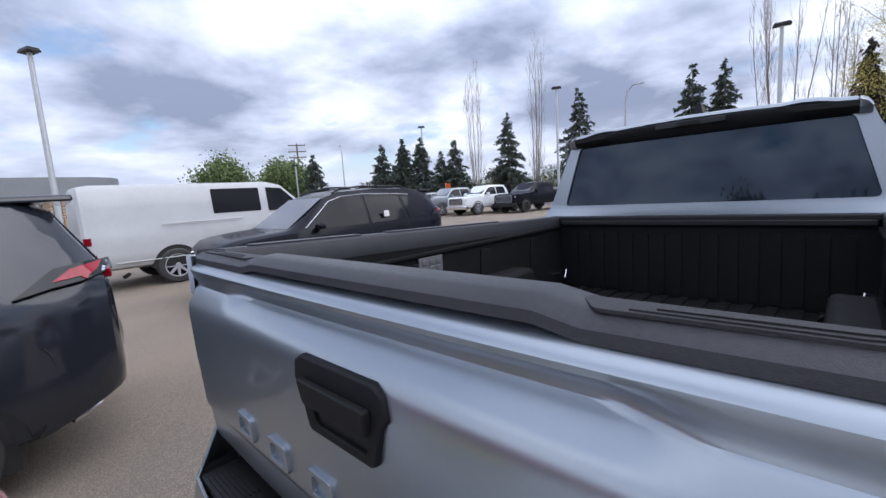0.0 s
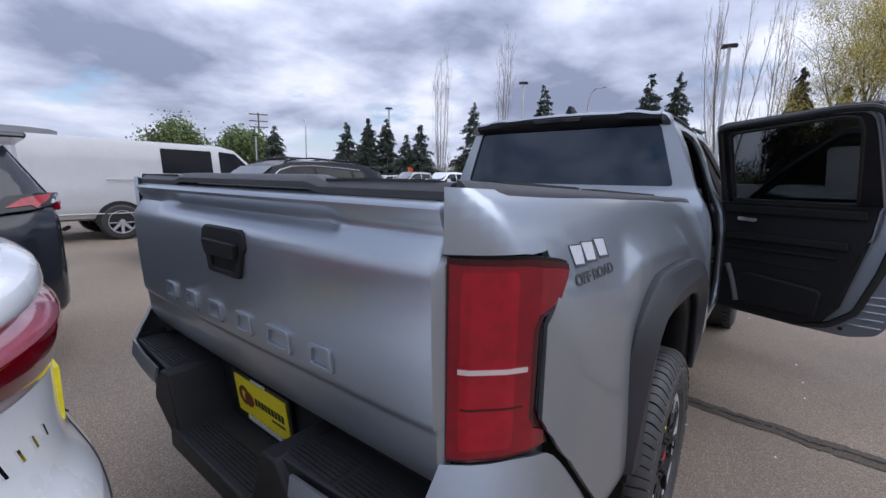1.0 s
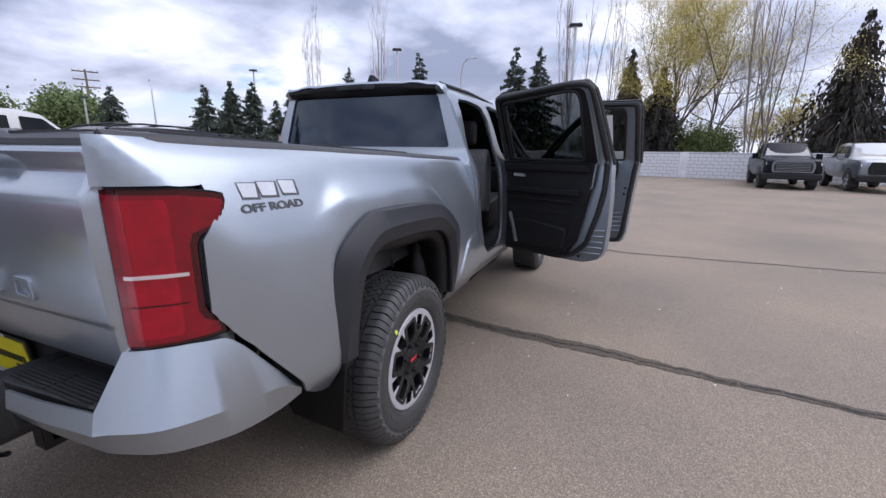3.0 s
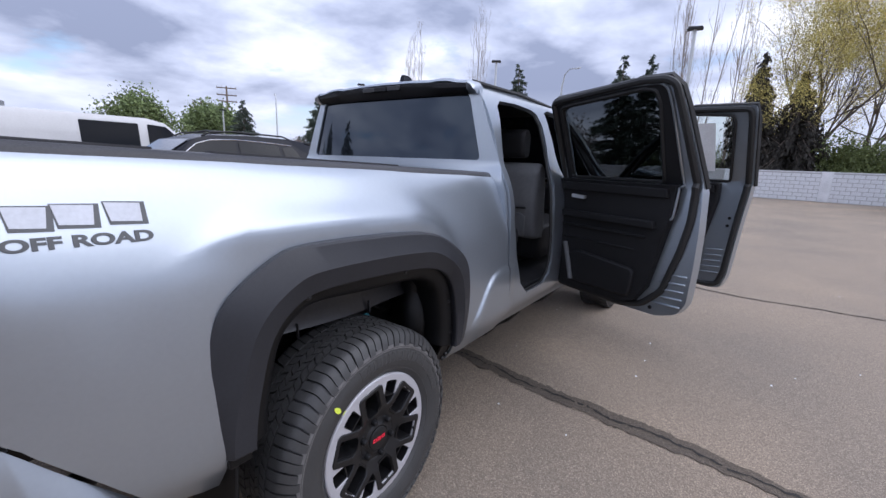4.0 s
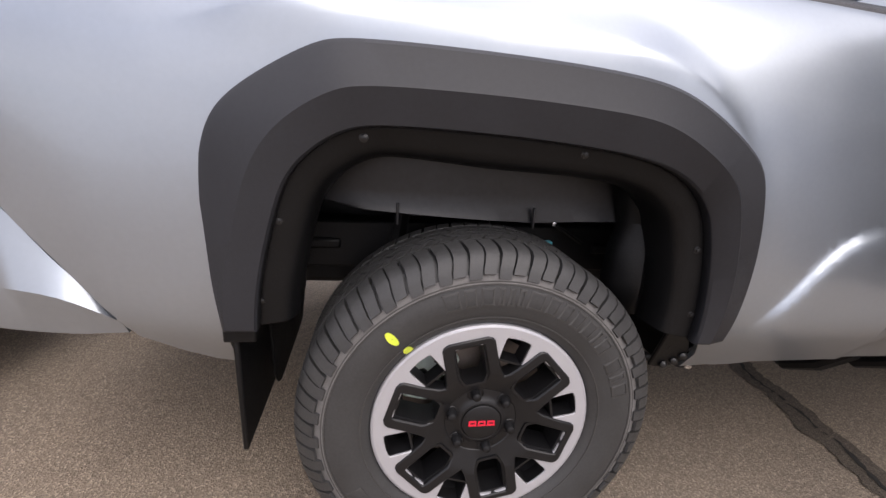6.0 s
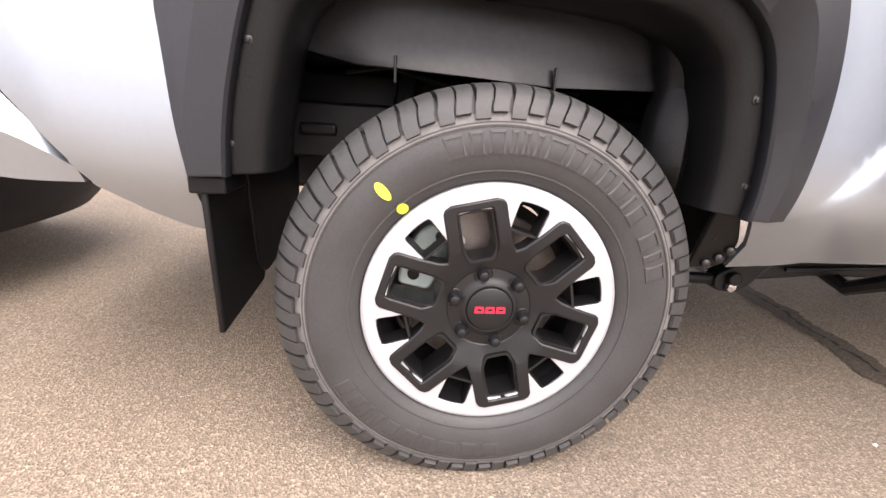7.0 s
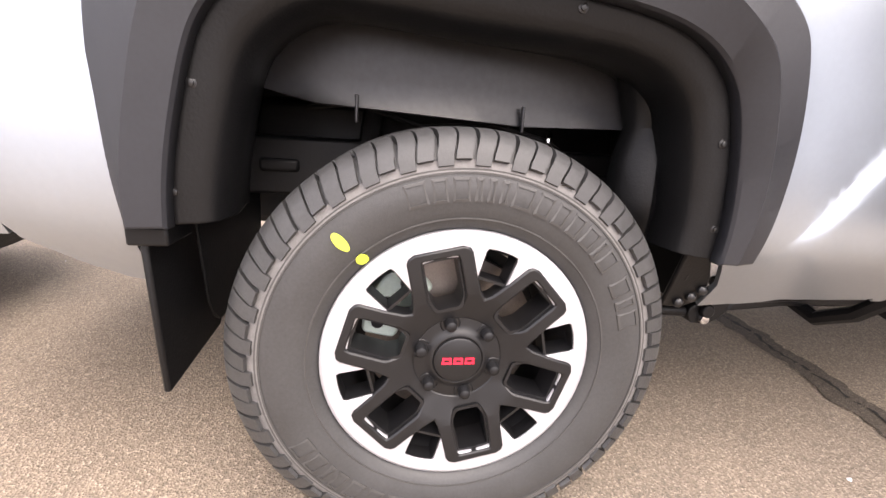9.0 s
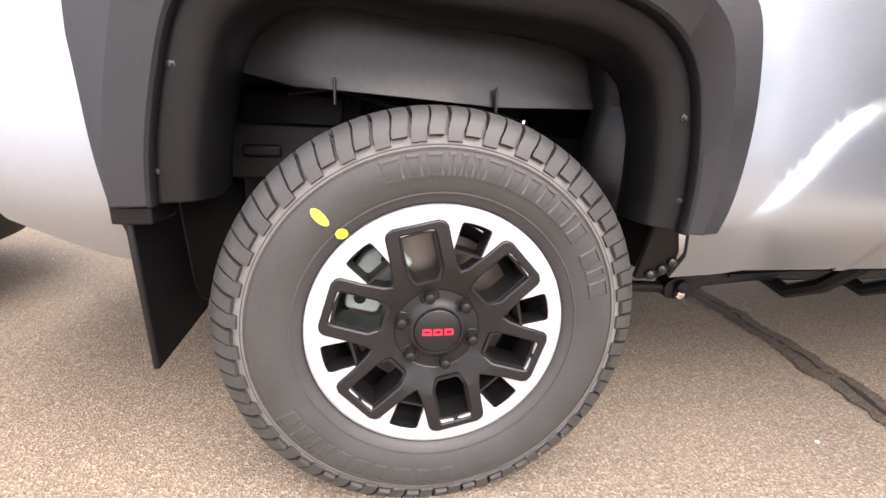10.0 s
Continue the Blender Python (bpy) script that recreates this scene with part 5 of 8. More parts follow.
# ---- under the bed ----
for s in (1, -1):
    bm = bmesh.new()
    box(bm, *sorted((s * 0.47, s * 0.55)), -1.02, 3.9, 0.60, 0.735)
    for y in (-0.42, 0.40):
        box(bm, *sorted((s * 0.545, s * 0.562)), y, y + 0.09, 0.655, 0.685)
    part("frame_rail", bm, STEELBLK, truck, bevel=0.008)
    bm = tube(bmesh.new(), [(s * 0.58, 0.10, 0.36), (s * 0.575, 0.5, 0.325), (s * 0.57, 0.76, 0.31)], 0.018)
    prism(bm, rounded([(0.735, 0.285), (0.80, 0.278), (0.84, 0.30), (0.90, 0.375), (0.90, 0.42), (0.80, 0.37), (0.73, 0.33)], 0.02), lambda u, v, d: V(s * d, u, v), 0.545, 0.595)
    lathe(bm, [(0.02, 0), (0.02, 0.014), (0.001, 0.015)], 12, lambda u, v, d: V(s * (0.60 + d), 0.78 + u, 0.325 + v))
    part("trailing_arm", bm, STEELBLK, truck, bevel=0.004)
    bm = bmesh.new()
    lathe(bm, [(0.013, 0), (0.013, 0.012), (0.001, 0.013)], 12, lambda u, v, d: V(s * (0.60 + d), 0.775 + u, 0.300 + v))
    part("arm_bolt", bm, CHROME, truck, "bright arm bolt")
    bm = bmesh.new()
    for k in range(15):
        a = k * 0.7
        tube(bm, [(s * (0.52 + 0.055 * math.cos(a + q * 0.35)), 0.12 + 0.055 * math.sin(a + q * 0.35), 0.50 + (k * 2 + q) * 0.006) for q in range(3)], 0.007, 6)
    part("coil_spring", bm, STEELBLK, truck)
    bm = tube(bmesh.new(), [(s * 0.60, -0.22, 0.34), (s * 0.52, -0.16, 0.80)], [0.03, 0.026])
    part("shock_absorber", bm, STEELBLK, truck)
bm = tube(bmesh.new(), [(-0.76, 0, 0.384), (0.76, 0, 0.384)], 0.045, 12)
lathe(bm, [(0.03, -0.14), (0.13, -0.09), (0.15, 0.0), (0.13, 0.09), (0.03, 0.14)], 16, lambda u, v, d: V(u * 0.9, v, 0.384 + d * 0.9))
part("rear_axle", bm, STEELBLK, truck)
# added block: keeps daylight from the far side from showing under the bed
part("underbed_blocker", box(bmesh.new(), -0.40, 0.42, -0.50, 1.1, 0.50, 0.825, taper=(0.03, 0.03)), STEELBLK, truck, "black block added under the bed to shut out daylight", bevel=0.02)
for y in (-0.95, 0.60):
    part("crossmember", box(bmesh.new(), -0.47, 0.47, y, y + 0.10, 0.62, 0.72), STEELBLK, truck, bevel=0.006)
bm = bmesh.new()
lathe(bm, [(0.36, -0.1), (0.38, 0.0), (0.36, 0.1), (0.2, 0.1), (0.2, -0.1)], 32, lambda u, v, d: V(u, v - 0.52, 0.60 + d), closed=True)
part("spare_tyre", bm, STEELBLK, truck, "dark spare tyre under the bed")
bm = tube(bmesh.new(), [(0.60, -0.30, 0.80), (0.63, -0.20, 0.815), (0.62, -0.05, 0.775), (0.64, 0.10, 0.79), (0.62, 0.24, 0.76), (0.60, 0.34, 0.70)], 0.006, 6)
part("brake_hose", bm, STEELBLK, truck, "thin black brake hose")
for y, z in ((0.235, 0.77), (0.052, 0.768)):
    part("hose_bolt", lathe(bmesh.new(), [(0.007, -0.012), (0.007, 0.010), (0.004, 0.014), (0.001, 0.015)], 8, lambda u, v, d: V(0.64 + u, y + v, z + d)), CHROME, truck, "small bright bolt")
part("sensor_clip", box(bmesh.new(), 0.63, 0.65, 0.205, 0.235, 0.695, 0.715), TEAL, truck, "small teal sensor clip", bevel=0.003)
bm = tube(bmesh.new(), [(0.58, -0.55, 0.56), (0.62, -0.70, 0.55), (0.66, -0.80, 0.545)], 0.030, 12)
part("exhaust_pipe", bm, STEELBLK, truck, "dark steel exhaust tip")
bm = bmesh.new()
tube(bm, [(0.58, 0.80, 0.40), (0.58, 1.0, 0.445), (0.58, 3.0, 0.445)], 0.022); box(bm, 0.50, 0.60, 1.0, 1.10, 0.42, 0.60); box(bm, 0.50, 0.60, 1.45, 1.55, 0.42, 0.60); box(bm, 0.40, 0.58, 1.2, 2.4, 0.43, 0.6)
part("rocker_bracket", bm, STEELBLK, truck, bevel=0.006)
for s in (1, -1):
    bm = prism(bmesh.new(), [(0.84, 0.32), (0.90, 0.40), (1.02, 0.405), (3.0, 0.405), (3.0, 0.335), (1.02, 0.335), (0.92, 0.325)], lambda u, v, d: V(s * d, u, v), 0.50, 0.60)
    mid = part("frame_rail_middle", bm, STEELBLK, truck, bevel=0.01)
    for y in (1.10, 1.38, 1.95):
        part("outrigger", tube(bmesh.new(), [(s * 0.56, y, 0.34), (s * 0.63, y + 0.01, 0.315), (s * 0.72, y + 0.015, 0.37), (s * 0.79, y + 0.02, 0.45)], 0.022, 8), STEELBLK, mid)
    part("brake_line", tube(bmesh.new(), [(s * 0.612, 0.92, 0.36), (s * 0.614, 1.2, 0.372), (s * 0.612, 2.4, 0.372)], 0.006, 6), STEELBLK, mid)

# ---- cab ----
CABX = [(0.44, 0.805), (0.50, 0.845), (0.56, 0.893), (0.60, 0.910), (0.75, 0.912), (0.9, 0.908), (1.10, 0.902), (1.22, 0.880), (1.30, 0.842), (1.36, 0.805), (1.60, 0.715), (1.72, 0.650), (1.765, 0.615), (1.79, 0.56)]
OPEN_R = [(1.24, 0.628), (1.15, 0.70), (1.085, 0.86), (1.036, 1.08), (1.04, 1.24), (1.065, 1.36), (1.135, 1.56), (1.175, 1.67), (1.235, 1.705), (1.44, 1.715), (1.64, 1.705), (1.715, 1.685), (1.738, 1.61), (1.715, 1.46), (1.67, 1.34), (1.605, 1.21), (1.590, 1.06), (1.606, 0.90), (1.60, 0.76), (1.565, 0.68), (1.48, 0.632)]
OPEN_F = [(1.92, 0.645), (1.86, 0.69), (1.84, 0.82), (1.84, 1.60), (1.87, 1.71), (1.95, 1.73), (2.30, 1.71), (2.95, 1.20), (2.95, 0.76), (2.85, 0.645)]


def cab_side(s):
    def at(y, z):
        x = curve(CABX, z)
        if y < 1.09:                             # meets the bed's side at the seam
            x += sill_bulge(0.99, z) * smooth01((1.05 - y) / 0.02)
        return V(s * x, y, z)
    keep = [(0.993, 0.45), (2.98, 0.45), (2.98, 1.18), (2.36, 1.765), (2.25, 1.785), (1.055, 1.785), (1.045, 1.72), (1.040, 1.5), (1.022, 1.37), (0.995, 1.29)]
    bm = sheet(bmesh.new(), 0.98, 3.0, 0.42, 1.80, 0.02 if s > 0 else 0.04, keep, [OPEN_R, OPEN_F], at, [[(0.98, z), (1.08, z)] for z in (0.823, 0.834, 0.845)] if s > 0 else ())
    ob = part("cab_side", bm, SILVER, truck, solid=0.025, recalc=False, angle=40)
    mid = ob.data.polygons[len(ob.data.polygons) // 2]
    if mid.normal.x * s < 0:
        ob.data.flip_normals()
    if s < 0:
        # the far side's doors are shut
        for poly, nm in ((OPEN_R, "rear_door_shut"), (OPEN_F, "front_door_shut")):
            bm = sheet(bmesh.new(), 0.98, 3.0, 0.48, 1.80, 0.04, poly, [[(a, b) for a, b in rounded([(min(p[0] for p in poly) + 0.09, 1.28), (max(p[0] for p in poly) - 0.09, 1.28), (max(p[0] for p in poly) - (0.09 if nm[0] == "r" else 0.55), 1.68), (min(p[0] for p in poly) + 0.17, 1.68)], 0.03)]], lambda y, z: V(-lerp(CABX, z) + 0.01, y, z))
            d = part(nm, bm, SILVER, truck, solid=0.02)
            bm = sheet(bmesh.new(), 0.98, 3.0, 1.2, 1.75, 0.1, [(min(p[0] for p in poly) + 0.06, 1.26), (max(p[0] for p in poly) - 0.06, 1.26), (max(p[0] for p in poly) - (0.06 if nm[0] == "r" else 0.5), 1.70), (min(p[0] for p in poly) + 0.14, 1.70)], (), lambda y, z: V(-lerp(CABX, z) + 0.022, y, z))
            part("window", bm, TINT, d, solid=0.004)
    else:
        # rubber seal round the openings
        for poly in (OPEN_R, OPEN_F):
            bm = tube(bmesh.new(), [V(lerp(CABX, z) - 0.022, y, z) for y, z in poly + poly[:1]], 0.011, 6, cap=False)
            part("door_seal", bm, SEALSHADE, truck)
    # front wing
    bm = sheet(bmesh.new(), 2.95, 4.25, 0.55, 1.22, 0.05, [(2.95, 0.55), (2.95, 1.20), (3.8, 1.14), (4.2, 1.05), (4.25, 0.8), (3.86, 0.62), (3.80, 0.86), (3.60, 1.0), (3.10, 1.0), (2.90 + 0.06, 0.85)], (), lambda y, z: V(s * (0.905 - 0.12 * max(0, (y - 3.9) / 0.35) ** 2 - 0.05 * max(0, (z - 1.05) / 0.15)), y, z))
    part("front_wing", bm, SILVER, truck, solid=0.01)


cab_side(1)
cab_side(-1)
bm = bmesh.new()
loft(bm, [[V(x, y, 1.0 + 0.0 + lerp([(2.95, 0.20), (3.8, 0.15), (4.2, 0.06)], y) + 0.045 * (1 - (x / 0.86) ** 2)) for x in [-0.86 + 1.72 * i / 12 for i in range(13)]] for y in (2.90, 3.2, 3.6, 3.9, 4.1, 4.22)], closed=False)
part("bonnet", bm, SILVER, truck, solid=0.01)
bm = bmesh.new(); box(bm, -0.86, 0.86, 4.18, 4.28, 0.5, 1.04)
part("front_end", bm, PLASTIC, truck, bevel=0.03)
# roof
bm = bmesh.new()
rows = []
for y, dz in ((0.972, -0.010), (0.980, 0.002), (1.0, 0.008), (1.3, 0.012), (1.7, 0.012), (2.1, 0.0), (2.30, -0.02), (2.40, -0.045)):
    rows.append([V(x, y, 1.775 + dz + 0.030 * (1 - (x / 0.62) ** 2) + (0.008 if 0.40 < abs(x) < 0.5 else 0)) for x in (-0.60, -0.58, -0.54, -0.48, -0.42, -0.36, -0.2, 0, 0.2, 0.36, 0.42, 0.48, 0.54, 0.58, 0.60)])
loft(bm, rows, closed=False)
part("roof", bm, SILVER, truck, solid=0.02)
for s in (1, -1):
    bm = tube(bmesh.new(), [(s * 0.605, 1.03, 1.782), (s * 0.60, 1.6, 1.792), (s * 0.59, 2.25, 1.772)], 0.012, 6)
    part("roof_moulding", bm, SEALSHADE, truck)
# back wall of the cab with the rear window
BACK = lambda u, v: V(u, 0.989 + 0.085 * max(0.0, v - 1.32) + 0.03 * (abs(u) / 0.7) ** 3 * smooth01((v - 1.25) / 0.12), v)
gl = rounded([(-0.690, 1.372), (0.690, 1.372), (0.592, 1.720), (-0.592, 1.720)], 0.03)
bm = sheet(bmesh.new(), -0.90, 0.90, 0.84, 1.80, 0.02, [(-0.88, 0.84), (0.88, 0.84), (0.886, 1.10), (0.868, 1.22), (0.832, 1.30), (0.800, 1.36), (0.645, 1.74), (0.60, 1.785), (-0.60, 1.785), (-0.645, 1.74), (-0.800, 1.36), (-0.832, 1.30), (-0.868, 1.22), (-0.886, 1.10)], [gl], BACK)
bw = part("cab_back", bm, SILVER, truck, solid=0.02)
bm = sheet(bmesh.new(), -0.72, 0.72, 1.36, 1.76, 0.02, rounded([(-0.698, 1.364), (0.698, 1.364), (0.598, 1.728), (-0.598, 1.728)], 0.03), (), lambda u, v: BACK(u, v) + V(0, -0.004, 0))
rw = part("rear_window", bm, TINT, truck, "dark tinted rear window", solid=0.004)
bm = lathe(bmesh.new(), [(0.011, 0), (0.011, 0.001), (0.001, 0.0012)], 14, lambda u, v, d: BACK(0.602 + u, 1.492 + v) + V(0, -0.006 - d, 0))
part("window_sticker", bm, GREENDOT, rw, "small green sticker")
bm = tube(bmesh.new(), [BACK(-0.64, 1.366) + V(0, -0.012, 0), BACK(0.70, 1.366) + V(0, -0.012, 0)], 0.008, 6)
part("window_gasket", bm, SEALSHADE, rw)
# roof spoiler with the high brake lamp
bm = bmesh.new()
rows = []
for i in range(21):
    x = -0.612 + 1.224 * i / 20
    b = 0.012 * (abs(x) / 0.6) ** 2
    rows.append([V(x, 1.04, 1.775), V(x, 0.985 + b, 1.770 + 0.02 * (1 - (x / 0.6) ** 2)), V(x, 0.958 + b, 1.764 + 0.02 * (1 - (x / 0.6) ** 2)), V(x, 0.960 + b, 1.744 + 0.014 * (1 - (x / 0.6) ** 2)), V(x, 0.995 + b, 1.718), V(x, 1.04, 1.716)])
loft(bm, rows)
sp = part("roof_spoiler", bm, PLASTIC, truck, "black spoiler at the roof's rear edge", angle=40)
bm = bmesh.new(); box(bm, -0.155, 0.155, 0.954, 0.975, 1.755, 1.782)
cl = part("high_brake_lamp", bm, DARKLENS, sp, bevel=0.003)
bm = bmesh.new(); box(bm, -0.05, 0.05, 0.950, 0.956, 1.758, 1.778)
part("cargo_lamp", bm, STEELBLK, sp)
for s in (1, -1):
    bm = loft(bmesh.new(), [[V(s * x, y + 0.02 * (x - 0.6) * 10, z) for y, z in ((1.06, 1.788 - e), (0.985, 1.785 - e), (0.962, 1.770 - e), (0.968, 1.738), (1.0, 1.716), (1.06, 1.712))] for x, e in ((0.606, 0.0), (0.630, 0.012), (0.646, 0.035))])
    part("spoiler_end", bm, SILVER, sp, "silver end of the spoiler", angle=40)
# fin aerial
bm = bmesh.new()
loft(bm, [[V(-0.03 * k, 1.13 + 0.03 * (1 - k), 1.80), V(0.03 * k, 1.13 + 0.03 * (1 - k), 1.80), V(0.032 * k, 1.32 - 0.02 * (1 - k), 1.80), V(-0.032 * k, 1.32 - 0.02 * (1 - k), 1.80)] if z == 0 else [V(-0.03 * k, 1.13 + 0.02 * z / 0.08, 1.80 + z), V(0.03 * k, 1.13 + 0.02 * z / 0.08, 1.80 + z), V(0.03 * k, 1.32 - 1.35 * z, 1.80 + z), V(-0.03 * k, 1.32 - 1.35 * z, 1.80 + z)] for z, k in ((0, 1), (0.03, 0.8), (0.06, 0.5), (0.085, 0.25))])
part("fin_aerial", bm, NAVY, truck, "dark shark-fin aerial")
# windscreen and pillars
bm = sheet(bmesh.new(), -0.72, 0.72, 0, 1, 0.1, None, (), lambda u, v: V(u * (1 - 0.2 * v), 3.02 - 0.70 * v, 1.18 + 0.585 * v))
part("windscreen", bm, TINT, truck, solid=0.005)
for s in (1, -1):
    bm = tube(bmesh.new(), [(s * 0.80, 3.0, 1.16), (s * 0.60, 2.36, 1.76)], 0.035)
    part("windscreen_pillar", bm, SILVER, truck)

# ---- inside the cab ----
bm = bmesh.new(); box(bm, -0.84, 0.84, 1.02, 2.95, 0.61, 0.645); box(bm, -0.86, -0.80, 1.02, 2.95, 0.56, 1.25)
box(bm, 0.80, 0.872, 1.06, 2.9, 0.605, 0.650)
part("cab_floor", bm, CABBLACK, truck, bevel=0.005)
bm = bmesh.new(); box(bm, -0.58, 0.58, 1.10, 2.3, 1.735, 1.755)
part("headlining", bm, CABBLACK, truck)
bm = bmesh.new(); box(bm, -0.80, 0.80, 2.55, 2.95, 0.95, 1.20); box(bm, -0.14, 0.14, 1.75, 2.7, 0.6, 0.92)
part("dashboard", bm, CABBLACK, truck, bevel=0.04)


def cushion(bm, x0, x1, pts, inset=0.03):
    """A padded block: the profile pts (y, z), drawn in at both ends."""
    cy, cz = sum(p[0] for p in pts) / len(pts), sum(p[1] for p in pts) / len(pts)
    rr = rounded(pts, 0.05, 4)
    rows = []
    for x, k in ((x0, 0.75), (x0 + inset * 0.4, 0.92), (x0 + inset, 1), (x1 - inset, 1), (x1 - inset * 0.4, 0.92), (x1, 0.75)):
        rows.append([V(x, cy + (y - cy) * k, cz + (z - cz) * (1 - (1 - k) * 0.25)) for y, z in rr])
    return loft(bm, rows)


for s in (1, -1):
    a, b = sorted((s * 0.20, s * 0.74))
    seat = part("front_seat", cushion(bmesh.new(), a, b, [(1.56, 0.86), (1.50, 1.10), (1.52, 1.32), (1.60, 1.38), (1.68, 1.34), (1.72, 1.05), (1.76, 0.84)]), SEATGREY, truck, "grey fabric front seat")
    part("seat_base", cushion(bmesh.new(), a, b, [(1.62, 0.70), (1.62, 0.92), (2.20, 0.98), (2.22, 0.74)]), CABBLACK, seat)
    part("headrest", cushion(bmesh.new(), a + 0.12, b - 0.12, [(1.55, 1.40), (1.54, 1.56), (1.60, 1.60), (1.67, 1.56), (1.66, 1.40)]), CABBLACK, seat, "black headrest")
    part("seat_back_panel", prism(bmesh.new(), [(a + 0.06, 0.88), (b - 0.06, 0.88), (b - 0.05, 1.02), (b - 0.09, 1.04), (a + 0.09, 1.04), (a + 0.05, 1.02)], lambda u, v, d: V(u, d - 0.12 * (v - 1.0), v), 1.515, 1.50), SEATGREY, seat, bevel=0.006)
    part("seat_seam", tube(bmesh.new(), [(a + 0.05, 1.498, 1.075), ((a + b) / 2, 1.494, 1.070), (b - 0.05, 1.498, 1.075)], 0.006, 6), CABBLACK, seat, "dark seam")
    seat.location.y += 0.12
rs = part("rear_bench", cushion(bmesh.new(), -0.72, 0.76, [(1.08, 0.84), (1.10, 0.96), (1.42, 0.98), (1.44, 0.86)]), CABBLACK, truck, "black rear bench")
part("bench_back", cushion(bmesh.new(), -0.72, 0.74, [(1.06, 0.95), (1.05, 1.48), (1.12, 1.50), (1.20, 0.98)]), SEATGREY, rs)
bm = tube(bmesh.new(), [(-0.38 + 0.18 * math.cos(t), 2.42 - 0.06 * math.sin(t), 1.12 + 0.17 * math.sin(t)) for t in [i * math.pi / 10 for i in range(21)]], 0.015)
part("steering_wheel", bm, CABBLACK, truck)


# ---- the open doors ----
def open_door(name, hinge, turn, length, front):
    """An open side door. u runs from the hinge to the free edge, w towards the inside of the shut door."""
    u = V(math.cos(turn), -math.sin(turn), 0)
    n = V(-math.sin(turn), -math.cos(turn), 0)
    h = V(*hinge, 0)
    L = length
    lean = lambda z: 0.0 if z < 1.25 else 0.22 * (z - 1.25) / 0.53
    at = lambda a, z, d: h + u * a + n * (d + lean(z)) + V(0, 0, z)
    low, belt, top = 0.565, 1.275, 1.795
    d = new(name)
    d.parent = truck
    d["label"] = "open silver door with black inner trim"
    if front:
        outl = [(0.0, low + 0.01), (0.05, low - 0.03), (L - 0.10, low - 0.045), (L - 0.03, low - 0.03), (L, low + 0.06), (L + 0.03, 1.0), (L + 0.06, belt), (L + 0.075, top - 0.09), (L + 0.07, top - 0.02), (L - 0.30, top - 0.005), (0.30, 1.50), (0.06, belt), (0.0, 1.2)]
        glass = [(0.16, belt + 0.02), (L - 0.075, belt + 0.02), (L - 0.045, top - 0.12), (L - 0.06, top - 0.075), (L - 0.32, top - 0.055), (0.38, 1.50)]
    else:
        outl = [(-0.03, low + 0.04), (0.03, low), (0.50, low - 0.015), (0.72, low - 0.01), (0.83, low + 0.03), (0.872, low + 0.10), (0.880, 0.86), (0.880, 1.05), (0.868, belt), (0.805, top - 0.14), (0.782, top - 0.045), (0.735, top + 0.003), (0.62, top + 0.005), (0.02, top - 0.035), (-0.015, top - 0.05), (-0.03, belt)]
        glass = [(0.045, belt + 0.02), (0.668, belt + 0.02), (0.682, top - 0.11), (0.665, top - 0.055), (0.60, top - 0.042), (0.08, top - 0.085), (0.05, top - 0.10)]
    # outer skin, rounded at its lower edge
    bm = sheet(bmesh.new(), -0.1, L + 0.2, 0.5, 1.85, 0.05, rounded(outl, 0.022, 3), [rounded(glass, 0.02)], None)
    got = bmesh.ops.extrude_face_region(bm, geom=list(bm.faces))["geom"]
    tops = {v for v in got if isinstance(v, bmesh.types.BMVert)}
    for v in list(bm.verts):
        a, z = v.co.x, v.co.y
        thick = 0.030 if z > belt else 0.055
        v.co = at(a, z, thick if v in tops else -0.012 + 0.02 * max(0, 0.75 - z))
    part("door_shell", bm, SILVER, d, angle=40)
    # inner flange with pressed ribs at the free edge
    bm = bmesh.new()
    if not front:
        inner = [(0.0, 0.66), (0.03, 0.60), (0.08, 0.583), (0.50, 0.580), (0.60, 0.61), (0.665, 0.71), (0.715, 0.95), (0.76, 1.16), (0.765, 1.285), (0.0, 1.285)]
    else:
        inner = [(0.02, low + 0.045), (0.54 if not front else L - 0.34, low + 0.035), (0.635 if not front else L - 0.22, low + 0.11), (0.70 if not front else L - 0.16, 0.95), (0.745 if not front else L - 0.12, 1.16), (L - 0.12 if front else 0.745, belt + 0.01), (0.02, belt + 0.01)]
    bm = sheet(bmesh.new(), 0, L + 0.2, 0.5, 1.4, 0.05, inner, (), None)
    got = bmesh.ops.extrude_face_region(bm, geom=list(bm.faces))["geom"]
    tops = {v for v in got if isinstance(v, bmesh.types.BMVert)}
    cx, cz = L * 0.45, 0.95
    for v in list(bm.verts):
        a, z = v.co.x, v.co.y
        v.co = at(cx + (a - cx) * (0.985 if v in tops else 1), cz + (z - cz) * (0.985 if v in tops else 1), 0.105 if v in tops else 0.05)
    part("inner_trim", bm, CABBLACK, d, "black plastic inner trim", bevel=0.012)
    bm = bmesh.new()
    for z0, z1, a0, a1, dd in ((1.215, 1.262, 0.03, L * 0.86, 0.128), (1.045, 1.085, 0.05, L * 0.80, 0.135), (0.985, 1.000, 0.05, L * 0.74, 0.120), (0.905, 0.915, 0.08, L * 0.68, 0.112)):
        prism(bm, [(a0, z0), (a1, z0), (a1 - 0.01, z1), (a0, z1)], lambda a, z, q, dd=dd: at(a, z, q), 0.09, dd)
    part("armrest", bm, CABBLACK, d, bevel=0.01)
    bm = bmesh.new()
